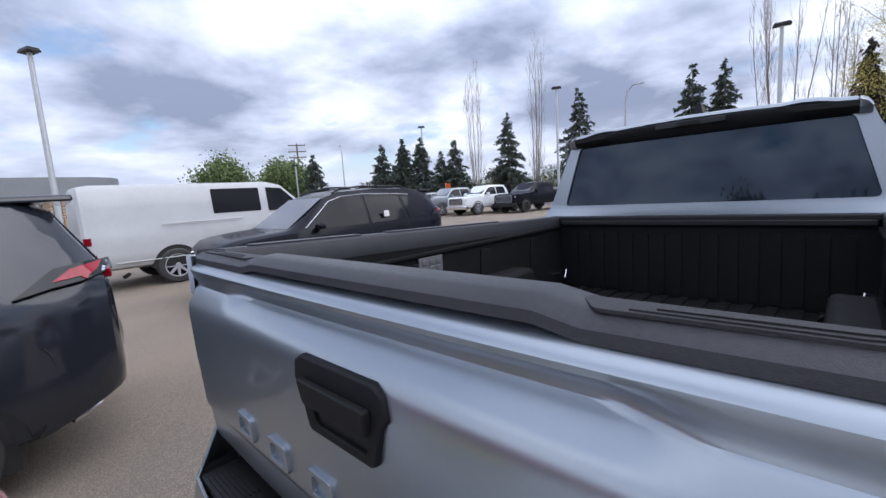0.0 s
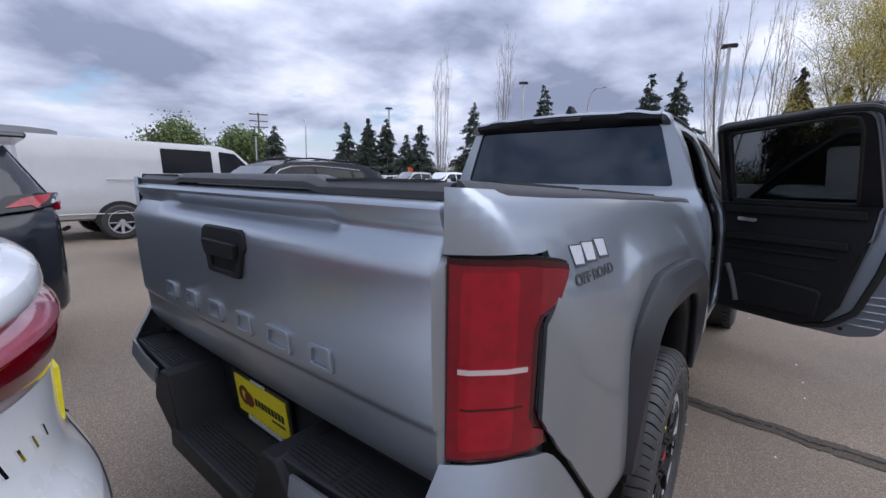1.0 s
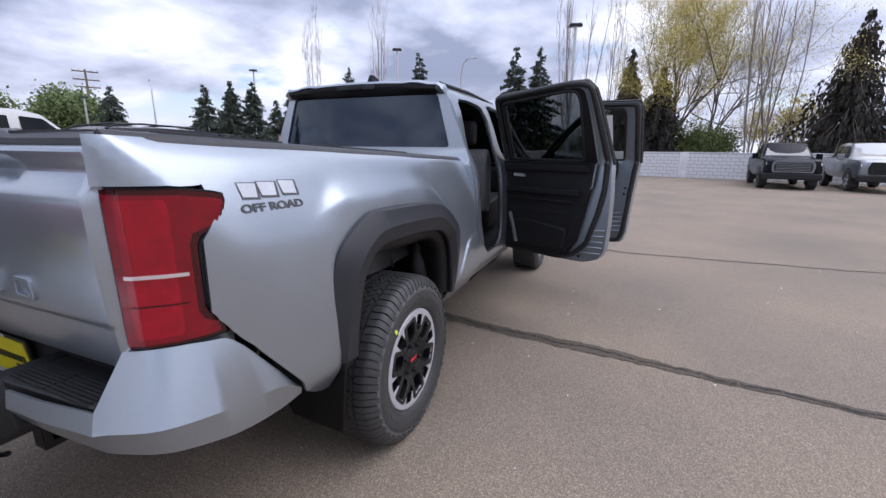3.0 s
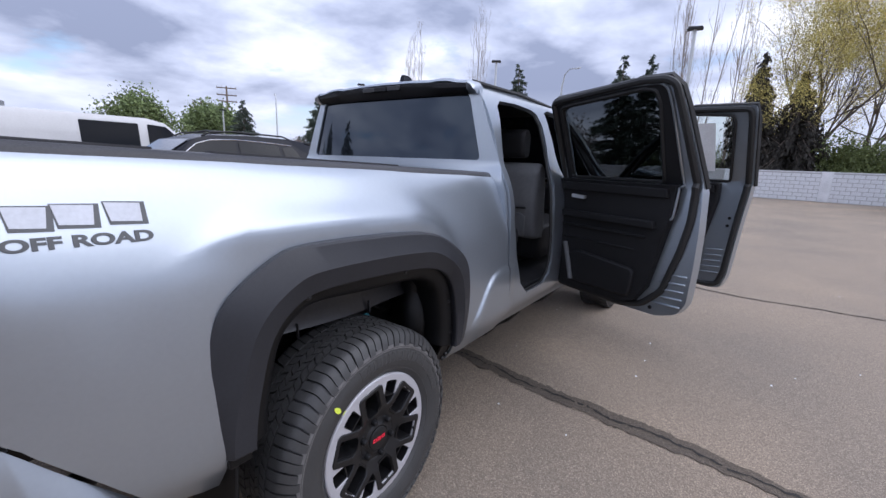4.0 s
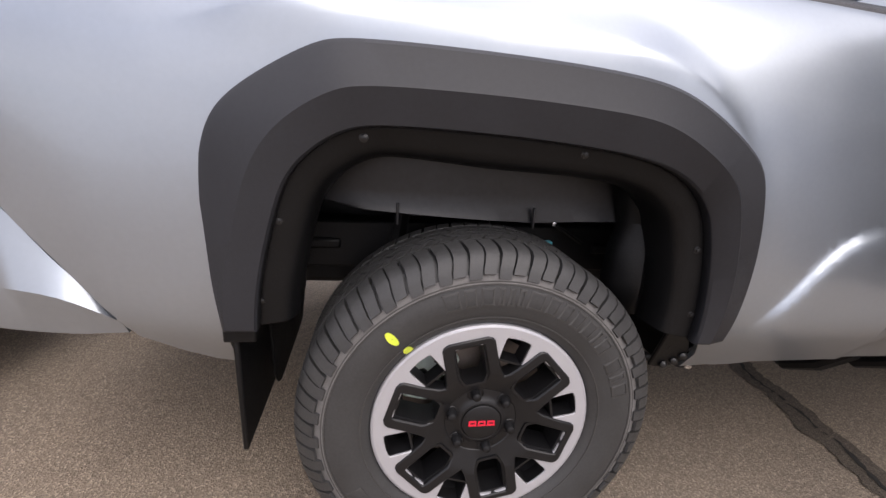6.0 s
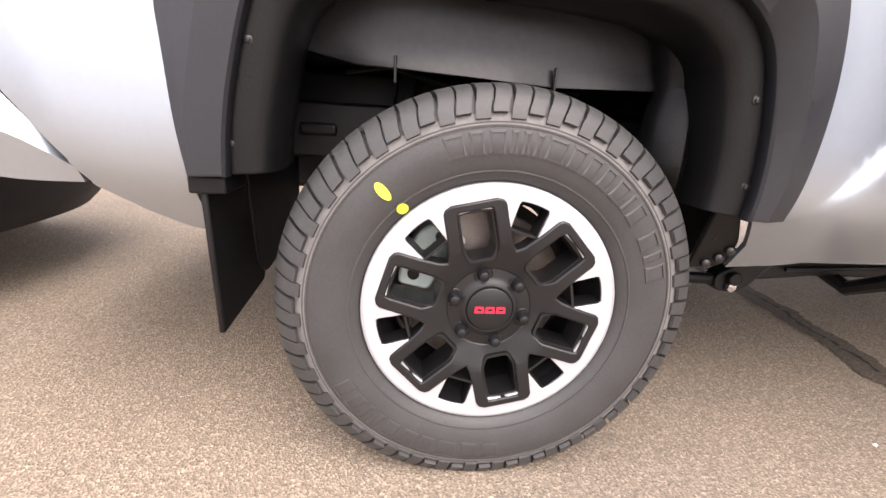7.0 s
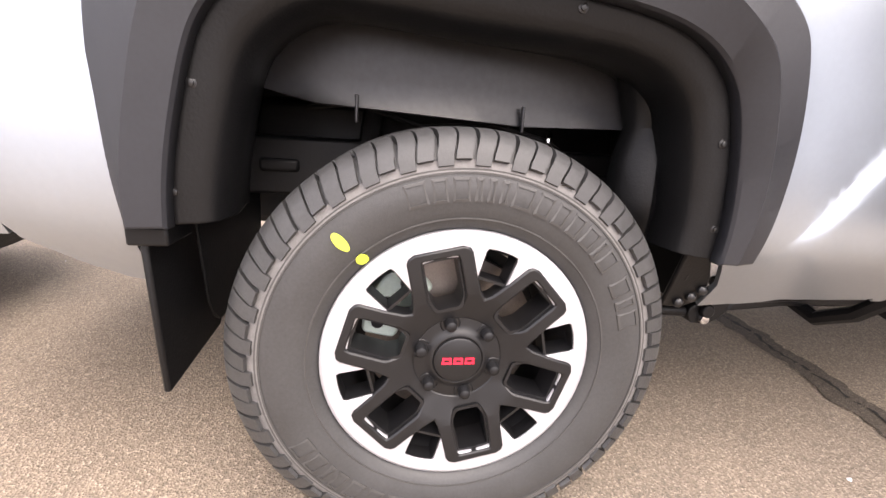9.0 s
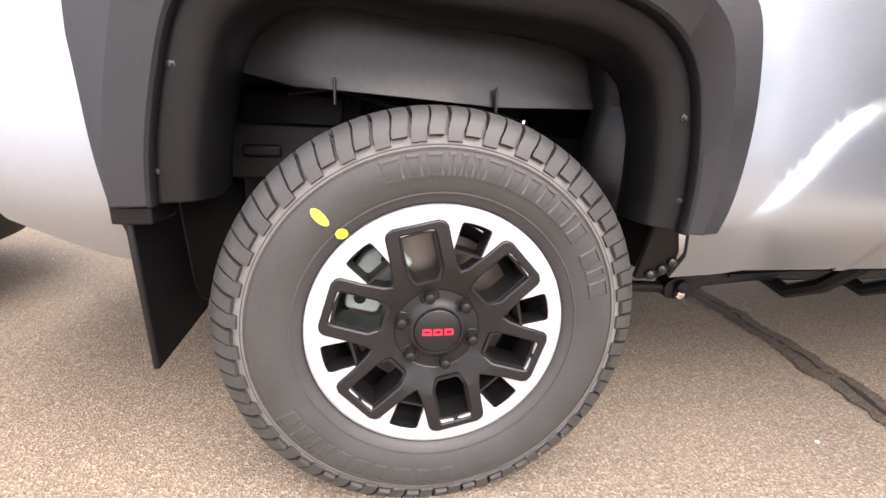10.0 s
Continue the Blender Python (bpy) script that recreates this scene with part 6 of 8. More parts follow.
    prism(bm, rounded([(0.16, 0.63), (L * 0.68, 0.63), (L * 0.70, 0.80), (0.20, 0.84), (0.10, 0.80)], 0.04), lambda a, z, q: at(a, z, q), 0.08, 0.126)
    part("map_pocket", bm, CABBLACK, d, bevel=0.012)
    bm = bmesh.new()
    tube(bm, [at(0.085, 0.87, 0.112), at(0.13, 0.78, 0.128), at(0.17, 0.64, 0.13)], 0.016, 8)
    part("pocket_rib", bm, SEATGREY, d)
    bm = bmesh.new()
    prism(bm, rounded([(0.12, 1.168), (0.22, 1.164), (0.225, 1.184), (0.12, 1.190)], 0.006), lambda a, z, q: at(a, z, q), 0.118, 0.134)
    part("pull_handle", bm, SATIN, d, "satin metal door pull")
    # glass
    bm = sheet(bmesh.new(), 0, L + 0.2, belt - 0.05, 1.85, 0.08, [(a, z) for a, z in glass], (), lambda a, z: at(a, z, 0.010))
    part("window", bm, FRONTGLASS if front else TINTCLEAR, d, "clear side window" if front else "dark tinted window", solid=0.004)
    # dark frame and seals
    for dd, rad in ((0.038, 0.010), (0.016, 0.008)):
        bm = tube(bmesh.new(), [at(a, z, dd) for a, z in rounded(glass, 0.02) + rounded(glass, 0.02)[:1]], rad, 6, cap=False)
        part("window_seal", bm, SEALSHADE, d)
    if front:
        seal = [(L * 0.47 + (a - L * 0.47) * 0.955, 1.15 + (z - 1.15) * 0.965) for a, z in rounded(outl, 0.03, 3)]
    else:
        seal = rounded([(-0.01, 0.61), (0.03, 0.578), (0.50, 0.568), (0.63, 0.60), (0.735, 0.70), (0.803, 0.93), (0.835, 1.10), (0.838, belt + 0.01), (0.785, top - 0.14), (0.765, top - 0.035), (0.72, top - 0.010), (0.60, top - 0.004), (0.03, top - 0.05), (0.0, top - 0.065), (-0.01, belt)], 0.03, 3)
    bm = tube(bmesh.new(), [at(a, z, 0.036 if z > belt else 0.060) for a, z in seal + seal[:1]], 0.019, 8, cap=False)
    part("door_seal", bm, SEALSHADE, d)
    if not front:
        ft = rounded([(0.012, belt - 0.01), (0.012, top - 0.080), (0.045, top - 0.068), (0.55, top - 0.028), (0.69, top - 0.030), (0.722, top - 0.060), (0.735, top - 0.14), (0.77, belt - 0.01)], 0.02, 3)
        bm = plate(bmesh.new(), ft, [rounded(glass, 0.02)], at, 0.028, 0.037)
        part("frame_trim", bm, CABBLACK, d, "black window frame trim", smooth=False)
        edge = rounded([(0.755, 1.10), (0.772, belt), (0.742, top - 0.14), (0.728, top - 0.055), (0.695, top - 0.022), (0.55, top - 0.020), (0.04, top - 0.060), (0.006, top - 0.075), (0.004, belt)], 0.02, 3)
        part("frame_edge", tube(bmesh.new(), [at(a, z, 0.038 if z > belt else 0.09) for a, z in edge], 0.0065, 6), SILVER, d, "thin silver edge round the window")
    edge = [(a, z) for a, z in outl if z > 1.2 and a > 0.3] + [q for q in outl[-4:-1] if q[0] <= 0.3 and q[1] > 1.4]
    part("outer_frame_seal", tube(bmesh.new(), [at(a - 0.004, z, 0.002) for a, z in edge], 0.020, 6), SEALSHADE, d)
    # pressed ribs, latch and bumper plugs on the silver flange
    bm = bmesh.new()
    for k in range(5):
        z = low + 0.055 + k * 0.043
        a0 = 0.685 + 0.010 * k if not front else L - 0.20 + 0.012 * k
        prism(bm, [(a0, z), (L - 0.01 + 0.004 * k if not front else L - 0.05, z + 0.012), (L - 0.01 + 0.004 * k if not front else L - 0.05, z + 0.024), (a0, z + 0.012)], lambda a, zz, q: at(a, zz, q), 0.05, 0.066)
    part("pressed_rib", bm, SILVER, d, bevel=0.004)
    for a, z in ((L - 0.04, 1.04), (L - 0.045, 0.985), (L * 0.80, low + 0.03)):
        bm = lathe(bmesh.new(), [(0.011, 0.05), (0.011, 0.060), (0.007, 0.062), (0.001, 0.062)], 10, lambda p, q, e, a=a, z=z: at(a + p, z + q, e))
        part("flange_plug", bm, STEELBLK, d)
    return d, at


FRONTGLASS = mat("clear_door_glass", (0.62, 0.66, 0.66), 0.0, 0, 0.0, 0.03, 2, 0, 100, 1.0, 0.35)
FRONTGLASS.node_tree.nodes["Principled BSDF"].inputs["IOR"].default_value = 1.2
TINTCLEAR = mat("privacy_glass", (0.10, 0.11, 0.115), 0.0, 0, 0.0, 0.03, 2, 0, 100, 1.0, 0.35)
TINTCLEAR.node_tree.nodes["Principled BSDF"].inputs["IOR"].default_value = 1.2
rear_door, AT_R = open_door("rear_door", (0.900, 1.870), radians(21), 0.855, False)
front_door, AT_F = open_door("front_door", (0.895, 2.96), radians(18), 1.00, True)
bm = prism(bmesh.new(), [(0.58, 1.36), (0.82, 1.36), (0.83, 1.68), (0.59, 1.68)], lambda a, z, q: AT_F(a, z, q), 0.018, 0.020)
part("price_sheet", bm, PAPER, front_door, "white paper sheet in the window")
bm = bmesh.new()
prism(bm, rounded([(0.10, 1.20), (0.30, 1.20), (0.31, 1.34), (0.12, 1.36)], 0.03), lambda a, z, q: AT_F(a, z, q), -0.22, -0.06)
mir = part("door_mirror", bm, SILVER, front_door, "silver door mirror", bevel=0.02)
bm = prism(bmesh.new(), rounded([(0.12, 1.215), (0.285, 1.215), (0.29, 1.33), (0.135, 1.345)], 0.03), lambda a, z, q: AT_F(a, z, q), -0.058, -0.054)
part("mirror_glass", bm, CHROME, mir, "mirror glass")
bm = tube(bmesh.new(), [AT_F(0.14, 1.29, 0.02), AT_F(0.2, 1.26, -0.06)], 0.02)
part("mirror_arm", bm, PLASTIC, mir)


# ---- other parked vehicles ----
def ring(st):
    """One cross section: y, low, belt, top, half width, half width at the top."""
    y, z0, zb, zt, w, wt = st
    zb = min(zb, zt - 0.004)
    k = zt - zb
    half = [(0.0, z0), (w * 0.80, z0), (w * 0.95, z0 + 0.05), (w, z0 + 0.22 * (zb - z0)), (w * 1.0, z0 + 0.45 * (zb - z0)), (w * 0.985, z0 + 0.62 * (zb - z0)), (w * 0.99, z0 + 0.80 * (zb - z0)), (w * 0.955, zb), (w * 0.95 + (wt - w * 0.95) * 0.5, zb + 0.5 * k), (wt, zt - 0.12 * k), (wt * 0.92, zt - 0.02 * k), (wt * 0.5, zt + 0.01 * min(1, k * 3)), (0.0, zt + 0.015 * min(1, k * 3))]
    return [V(x, y, z) for x, z in half] + [V(-x, y, z) for x, z in half[-2:0:-1]]


def side_x(sts, y, z):
    """Half width of the glasshouse at y and height z."""
    t = [lerp([(s[0], s[i]) for s in sts], y) for i in range(6)]
    z0, zb, zt, w, wt = t[1:]
    k = max(0.001, zt - zb)
    return lerp([(zb, w * 0.955), (zb + 0.5 * k, w * 0.95 + (wt - w * 0.95) * 0.5), (zt - 0.12 * k, wt), (zt, wt * 0.92)], z) if z > zb else lerp([(z0, w * 0.8), (z0 + 0.05, w * 0.95), (z0 + 0.22 * (zb - z0), w), (z0 + 0.45 * (zb - z0), w), (zb - 0.2 * (zb - z0), w * 0.99), (zb, w * 0.955)], z)


def densify(sts, step=0.12):
    out = []
    for a, b in zip(sts, sts[1:]):
        k = max(1, int((b[0] - a[0]) / step))
        for i in range(k):
            t = i / k
            out.append(tuple(p + (q - p) * t for p, q in zip(a, b)))
    return out + [sts[-1]]


def car_wheel(par, x, y, r, w, spokes, rimmat):
    wh = new("wheel")
    wh.parent = par
    wh.location = (x, y, r)
    s = 1 if x > 0 else -1
    T = lambda u, v, d: V(s * d, u, v)
    ri = r * 0.66
    part("tyre", lathe(bmesh.new(), [(ri, -0.02), (ri + 0.01, 0.004), (r - 0.05, 0.012), (r - 0.015, 0.0), (r, -0.025), (r, -w + 0.03), (r - 0.03, -w), (ri, -w + 0.02)], 36, T), RUBBER, wh, angle=50)
    bm = lathe(bmesh.new(), [(ri, -0.01), (ri - 0.015, 0.0), (ri - 0.03, -0.02), (ri - 0.04, -0.08), (0.01, -0.09)], 36, T)
    part("rim", bm, STEELBLK if rimmat is not RIMBLK else RIMBLK, wh)
    bm = bmesh.new()
    for k in range(spokes):
        a = 360 / spokes * k
        c, t = Vector(polar(1, a)), Vector(polar(1, a + 90))
        prism(bm, [tuple(c * q + t * e) for q, e in ((0.03, -0.03), (0.03, 0.03), (ri - 0.01, 0.022), (ri - 0.01, -0.022))], T, -0.05, -0.004)
    lathe(bm, [(ri, -0.008), (ri - 0.004, 0.003), (ri - 0.02, 0.001), (ri - 0.025, -0.01)], 36, T)
    lathe(bm, [(0.06, -0.03), (0.055, 0.002), (0.01, 0.006)], 16, T)
    part("spokes", bm, rimmat, wh, smooth=True, angle=30)
    return wh


def vehicle(name, label, cat, m, paint, sts, wheels, windows, lamps=(), extra=None, spokes=5, rimmat=None, group="", clad=True, plate_y=None, doors=()):
    v = thing(name, label, cat, m, group)
    sts = densify(sts)
    part("body", loft(bmesh.new(), [ring(s) for s in sts]), paint, v, angle=32)
    for poly, glassmat in windows:
        for s in (1, -1):
            bm = sheet(bmesh.new(), min(p[0] for p in poly), max(p[0] for p in poly), min(p[1] for p in poly), max(p[1] for p in poly), 0.10, rounded(poly, 0.03), (), lambda y, z: V(s * (side_x(sts, y, z) + 0.004), y, z))
            part("side_window", bm, glassmat, v, solid=0.006)
    for y in doors:
        for s in (1, -1):
            pts = [V(s * (side_x(sts, y, z) + 0.001), y, z) for z in (0.45, 0.6, 0.75, 0.9, 1.0)]
            part("door_seam", tube(bmesh.new(), pts, 0.004, 4), SEALSHADE, v)
    r, tw, yr, yf, x = wheels
    for y in (yr, yf):
        for s in (1, -1):
            if clad:
                bm = bmesh.new()
                rows = []
                for i in range(17):
                    t = math.pi * i / 16
                    cy, cz = math.cos(t), math.sin(t)
                    rows.append([V(s * (x - 0.10), y + cy * (r + 0.03), r + cz * (r + 0.04)), V(s * (x + 0.015), y + cy * (r + 0.035), r + cz * (r + 0.045)), V(s * (x + 0.012), y + cy * (r + 0.095), r + cz * (r + 0.10)), V(s * (x - 0.10), y + cy * (r + 0.10), r + cz * (r + 0.105))])
                loft(bm, rows)
                part("arch_trim", bm, clad if not isinstance(clad, bool) else PLASTIC, v)
                # solid black block stands in for the shaded hollow behind the wheel
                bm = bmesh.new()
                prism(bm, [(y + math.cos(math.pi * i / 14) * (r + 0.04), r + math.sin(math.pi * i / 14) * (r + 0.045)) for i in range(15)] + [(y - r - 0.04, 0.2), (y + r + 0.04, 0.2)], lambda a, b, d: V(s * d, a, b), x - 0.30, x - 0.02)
                part("arch_shade_block", bm, SEALSHADE, v)
            car_wheel(v, s * x, y, r, tw, spokes, rimmat or ALU)
    return v, sts


def front_face(v, y, w, z0, z1, slats, mat_, lampz, sweep=0.25):
    """Grille with slats, and a pair of lamps."""
    bm = bmesh.new()
    prism(bm, rounded([(-w, z0), (w, z0), (w * 1.05, (z0 + z1) / 2), (w * 0.95, z1), (-w * 0.95, z1), (-w * 1.05, (z0 + z1) / 2)], 0.05), lambda a, b, d: V(a, d, b), y - 0.06, y)
    g = part("grille", bm, SEALSHADE, v)
    for k in range(slats):
        z = z0 + (z1 - z0) * (k + 0.6) / slats
        part("slat", box(bmesh.new(), -w * 0.92, w * 0.92, y - 0.01, y + 0.014, z, z + (z1 - z0) / slats * 0.35), mat_, g)
    for s in (1, -1):
        bm = bmesh.new()
        prism(bm, rounded([(s * w * 1.08, lampz - 0.05), (s * 0.90, lampz - 0.03), (s * 0.90, lampz + 0.07), (s * w * 1.05, lampz + 0.05)], 0.02), lambda a, b, d: V(a, d - sweep * max(0, abs(a) - w), b), y - 0.12, y + 0.010)
        part("headlamp", bm, CHROME, v, "clear headlamp")


SUV = [(-2.29, 0.48, 0.86, 0.90, 0.62, 0.50), (-2.275, 0.44, 1.05, 1.10, 0.74, 0.60), (-2.245, 0.42, 1.12, 1.22, 0.80, 0.64), (-2.16, 0.38, 1.12, 1.36, 0.85, 0.66), (-2.06, 0.34, 1.10, 1.54, 0.89, 0.62), (-1.90, 0.28, 1.08, 1.63, 0.915, 0.62), (-1.50, 0.26, 1.06, 1.68, 0.925, 0.64), (-0.6, 0.24, 1.04, 1.70, 0.925, 0.65), (0.15, 0.24, 1.03, 1.67, 0.925, 0.64),
       (0.45, 0.24, 1.02, 1.58, 0.925, 0.63), (0.85, 0.24, 1.03, 1.30, 0.92, 0.68), (1.18, 0.24, 1.04, 1.10, 0.92, 0.74), (1.60, 0.25, 1.02, 1.07, 0.91, 0.76), (1.90, 0.27, 0.99, 1.04, 0.88, 0.74), (2.08, 0.30, 0.95, 1.00, 0.83, 0.68), (2.19, 0.34, 0.89, 0.94, 0.74, 0.58), (2.26, 0.38, 0.80, 0.84, 0.62, 0.48), (2.30, 0.44, 0.70, 0.73, 0.46, 0.36)]
SUVWIN = [([(-1.72, 1.10), (-1.25, 1.08), (-1.20, 1.50), (-1.45, 1.52)], TINTB), ([(-1.18, 1.08), (-0.32, 1.06), (-0.32, 1.57), (-1.12, 1.53)], TINTB), ([(-0.26, 1.06), (0.92, 1.06), (0.40, 1.48), (0.20, 1.56), (-0.26, 1.58)], TINTB)]


def end_band(name, v, sgn, zy, w, m_, label="", solid=0.03):
    """A bumper skin that curves round a car's end: zy holds pairs (height, reach)."""
    bm = loft(bmesh.new(), [[V(w * q, sgn * (y - 0.36 * abs(q) ** 3.2), z) for z, y in zy] for q in [-1 + i / 12 for i in range(25)]], closed=False)
    return part(name, bm, m_, v, label, solid=solid, angle=50)


def crossover(label, m, paint, rails=True, front=True, rimmat=None):
    v, sts = vehicle("crossover_car", label, "car", m, paint, SUV, (0.355, 0.235, -1.38, 1.32, 0.905), SUVWIN, rimmat=rimmat, doors=(-1.22, -0.29, 0.95))
    bm = sheet(bmesh.new(), -0.58, 0.58, 0.0, 1.0, 0.12, None, (), lambda a, t: V(a * (1.12 - 0.12 * t), 1.16 - 0.70 * t + 0.02, 1.10 + 0.47 * t))
    part("windscreen", bm, GLASSPALE, v, "windscreen with sky reflections", solid=0.006)
    bm = sheet(bmesh.new(), -0.54, 0.54, 0.0, 1.0, 0.12, None, (), lambda a, t: V(a * (1.14 - 0.10 * t), -2.262 + 0.205 * t, 1.20 + 0.35 * t))
    part("tailgate_window", bm, TINT, v, solid=0.006)
    if rails:
        for s in (1, -1):
            part("roof_rail", tube(bmesh.new(), [(s * 0.55, -1.5, 1.66), (s * 0.56, -1.3, 1.72), (s * 0.57, -0.3, 1.74), (s * 0.56, 0.1, 1.71), (s * 0.55, 0.25, 1.64)], 0.016), STEELBLK, v)
        for y in (-1.0, -0.1):
            part("cross_bar", tube(bmesh.new(), [(-0.55, y, 1.73), (0, y, 1.755), (0.55, y, 1.73)], 0.016), STEELBLK, v)
    bm = bmesh.new()
    prism(bm, [(-0.62, 1.60), (0.62, 1.60), (0.60, 1.64), (-0.60, 1.64)], lambda a, b, d: V(a, d, b), -2.17, -1.80)
    part("rear_spoiler", bm, paint, v, bevel=0.015)
    for s in (1, -1):
        tl = new("tail_lamp"); tl.parent = v; tl["label"] = "long red tail lamp"
        lens = lambda poly, o: sheet(bmesh.new(), -2.3, -1.8, 1.0, 1.3, 0.04, poly, (), lambda y, z: V(s * (side_x(sts, y, z) + o), y - o * 0.5, z))
        part("lens_surround", lens([(-1.85, 1.080), (-2.02, 1.212), (-2.15, 1.230), (-2.245, 1.236), (-2.262, 1.168), (-2.13, 1.128), (-2.0, 1.112)], 0.010), DARKLENS, tl, solid=0.04)
        part("red_lens", lens([(-2.006, 1.142), (-2.075, 1.198), (-2.215, 1.228), (-2.185, 1.178), (-2.145, 1.134), (-2.118, 1.155)], 0.016), REDBRIGHT, tl, solid=0.04)
        part("clear_lens", lens([(-2.228, 1.226), (-2.245, 1.222), (-2.256, 1.175), (-2.205, 1.160)], 0.016), CHROME, tl, "clear lens corner", solid=0.04)
        part("inner_lens", box(bmesh.new(), *sorted((s * 0.36, s * 0.72)), -2.285, -2.20, 1.13, 1.19), REDLENS, tl, bevel=0.01)
        bm = bmesh.new(); prism(bm, rounded([(0.80, 1.20), (0.94, 1.21), (0.97, 1.27), (0.86, 1.30), (0.80, 1.26)], 0.02), lambda a, b, d: V(s * (0.86 + (a - 0.80) * 1.2), d, b - 0.14), 0.72, 0.82)
        part("door_mirror", bm, paint, v, bevel=0.02)
    end_band("rear_bumper", v, -1, [(0.60, 2.325), (0.68, 2.335), (0.76, 2.325), (0.82, 2.295)], 0.90, paint)
    end_band("rear_bumper_cladding", v, -1, [(0.33, 2.18), (0.38, 2.235), (0.50, 2.29), (0.60, 2.32)], 0.90, PLASTIC)
    for s in (1, -1):
        part("exhaust_trim", tube(bmesh.new(), [(s * q, -2.225 + 0.36 * (q / 0.9) ** 3.2, 0.335) for q in (0.30, 0.45, 0.6, 0.7, 0.78)], 0.014, 6), CHROME, v)
        line = [(0.95, 1.10), (0.66, 1.30), (0.40, 1.50), (0.15, 1.575), (-0.32, 1.60), (-1.0, 1.575), (-1.42, 1.545)]
        part("window_strip", tube(bmesh.new(), [V(s * (side_x(sts, y, z) + 0.006), y, z) for y, z in line], 0.009, 5), CHROME, v, "thin bright strip over the windows")
        part("door_handle", tube(bmesh.new(), [V(s * (side_x(sts, y, 0.96) + 0.02), y, 0.96) for y in (-1.08, -1.0, -0.92)], 0.014, 6), paint, v)
    bm = bmesh.new()
    for k in range(4):
        box(bm, 0.30 + k * 0.05, 0.337 + k * 0.05, -2.298, -2.275, 0.935, 0.965)
    part("tail_badge", bm, CHROME, v, "small bright badge bars")
    for s in (1, -1):
        part("sill_cladding", box(bmesh.new(), *sorted((s * 0.84, s * 0.925)), -1.0, 0.95, 0.22, 0.40), PLASTIC, v, bevel=0.02)
    if front:
        front_face(v, 2.30, 0.40, 0.58, 0.80, 7, CHROME if paint is not NAVY else PLASTIC, 0.80, 0.85)
        end_band("front_bumper", v, 1, [(0.58, 2.32), (0.66, 2.325), (0.74, 2.31), (0.82, 2.26)], 0.90, paint)
        end_band("front_bumper_cladding", v, 1, [(0.27, 2.20), (0.34, 2.28), (0.46, 2.325), (0.58, 2.32)], 0.90, PLASTIC)
        part("front_plate", box(bmesh.new(), -0.15, 0.15, 2.338, 2.346, 0.44, 0.55), YELLOW, v, "yellow dealer plate")
    return v


GLASSPALE = mat("pale_windscreen", (0.02, 0.024, 0.028), 0.02, 0.0, 0.6, 0.1, 2, 0, 100, 0, 1.0)
# dark grey one, its tail beside the aisle
crossover("dark grey crossover with red tail lamps, parked beyond the aisle", pose(-3.53, -3.25, 0, 0, 0, 176), DARKGREY)
# near-black one with roof bars, facing the aisle
black = crossover("near-black crossover with roof bars and a yellow dealer plate", pose(-6.5, 2.88, 0, 0, 0, 180), NAVY)
bm = bmesh.new(); box(bm, 0.0, 0.004, -0.72, -0.60, 1.16, 1.27)
st = part("window_paper", bm, PAPER, black, "white paper in the side window")
st.matrix_parent_inverse = pose(-0.905, 0, 0)

# white car close behind the pickup's tail
WS = [(-2.02, 0.34, 0.98, 1.20, 0.84, 0.70), (-1.95, 0.30, 1.06, 1.27, 0.90, 0.70), (-1.80, 0.26, 1.06, 1.33, 0.92, 0.66), (-1.30, 0.26, 1.05, 1.55, 0.925, 0.62), (-0.6, 0.24, 1.03, 1.62, 0.925, 0.63), (0.15, 0.24, 1.02, 1.60, 0.925, 0.62),
      (0.55, 0.24, 1.02, 1.50, 0.925, 0.62), (1.0, 0.24, 1.02, 1.22, 0.92, 0.68), (1.3, 0.24, 1.0, 1.04, 0.92, 0.72), (1.95, 0.28, 0.93, 0.95, 0.88, 0.72), (2.25, 0.32, 0.82, 0.84, 0.80, 0.62), (2.38, 0.40, 0.66, 0.68, 0.66, 0.5)]
WP = pose(-0.02, -3.85, 0, 0, 0, 180)
white, wst = vehicle("white_car", "glossy white car with wraparound red tail lamps", "car", WP, WHITEPAINT, WS, (0.345, 0.225, -1.36, 1.40, 0.90), [([(-1.55, 1.12), (-0.32, 1.07), (-0.32, 1.52), (-1.05, 1.48)], TINTB), ([(-0.26, 1.06), (0.95, 1.06), (0.45, 1.42), (-0.26, 1.53)], TINTB)], clad=SEALSHADE)


TAIL_A = [(0.24, 1.55), (0.30, 1.50), (0.44, 1.470), (0.46, 1.460), (0.55, 1.445), (0.66, 1.438), (0.74, 1.442), (0.80, 1.455), (0.84, 1.475), (0.88, 1.492), (0.95, 1.498), (1.03, 1.498), (1.06, 1.492), (1.12, 1.482), (1.145, 1.484), (1.172, 1.510), (1.180, 1.522), (1.187, 1.510), (1.20, 1.502), (1.225, 1.505), (1.24, 1.520), (1.252, 1.56), (1.258, 1.64)]
TAIL_W = [(0.24, 0.66), (0.44, 0.72), (0.66, 0.73), (0.74, 0.70), (0.80, 0.66), (0.84, 0.60), (0.88, 0.53), (0.95, 0.48), (1.03, 0.465), (1.06, 0.51), (1.12, 0.585), (1.145, 0.61), (1.18, 0.63), (1.187, 0.68), (1.20, 0.70), (1.225, 0.69), (1.258, 0.62)]


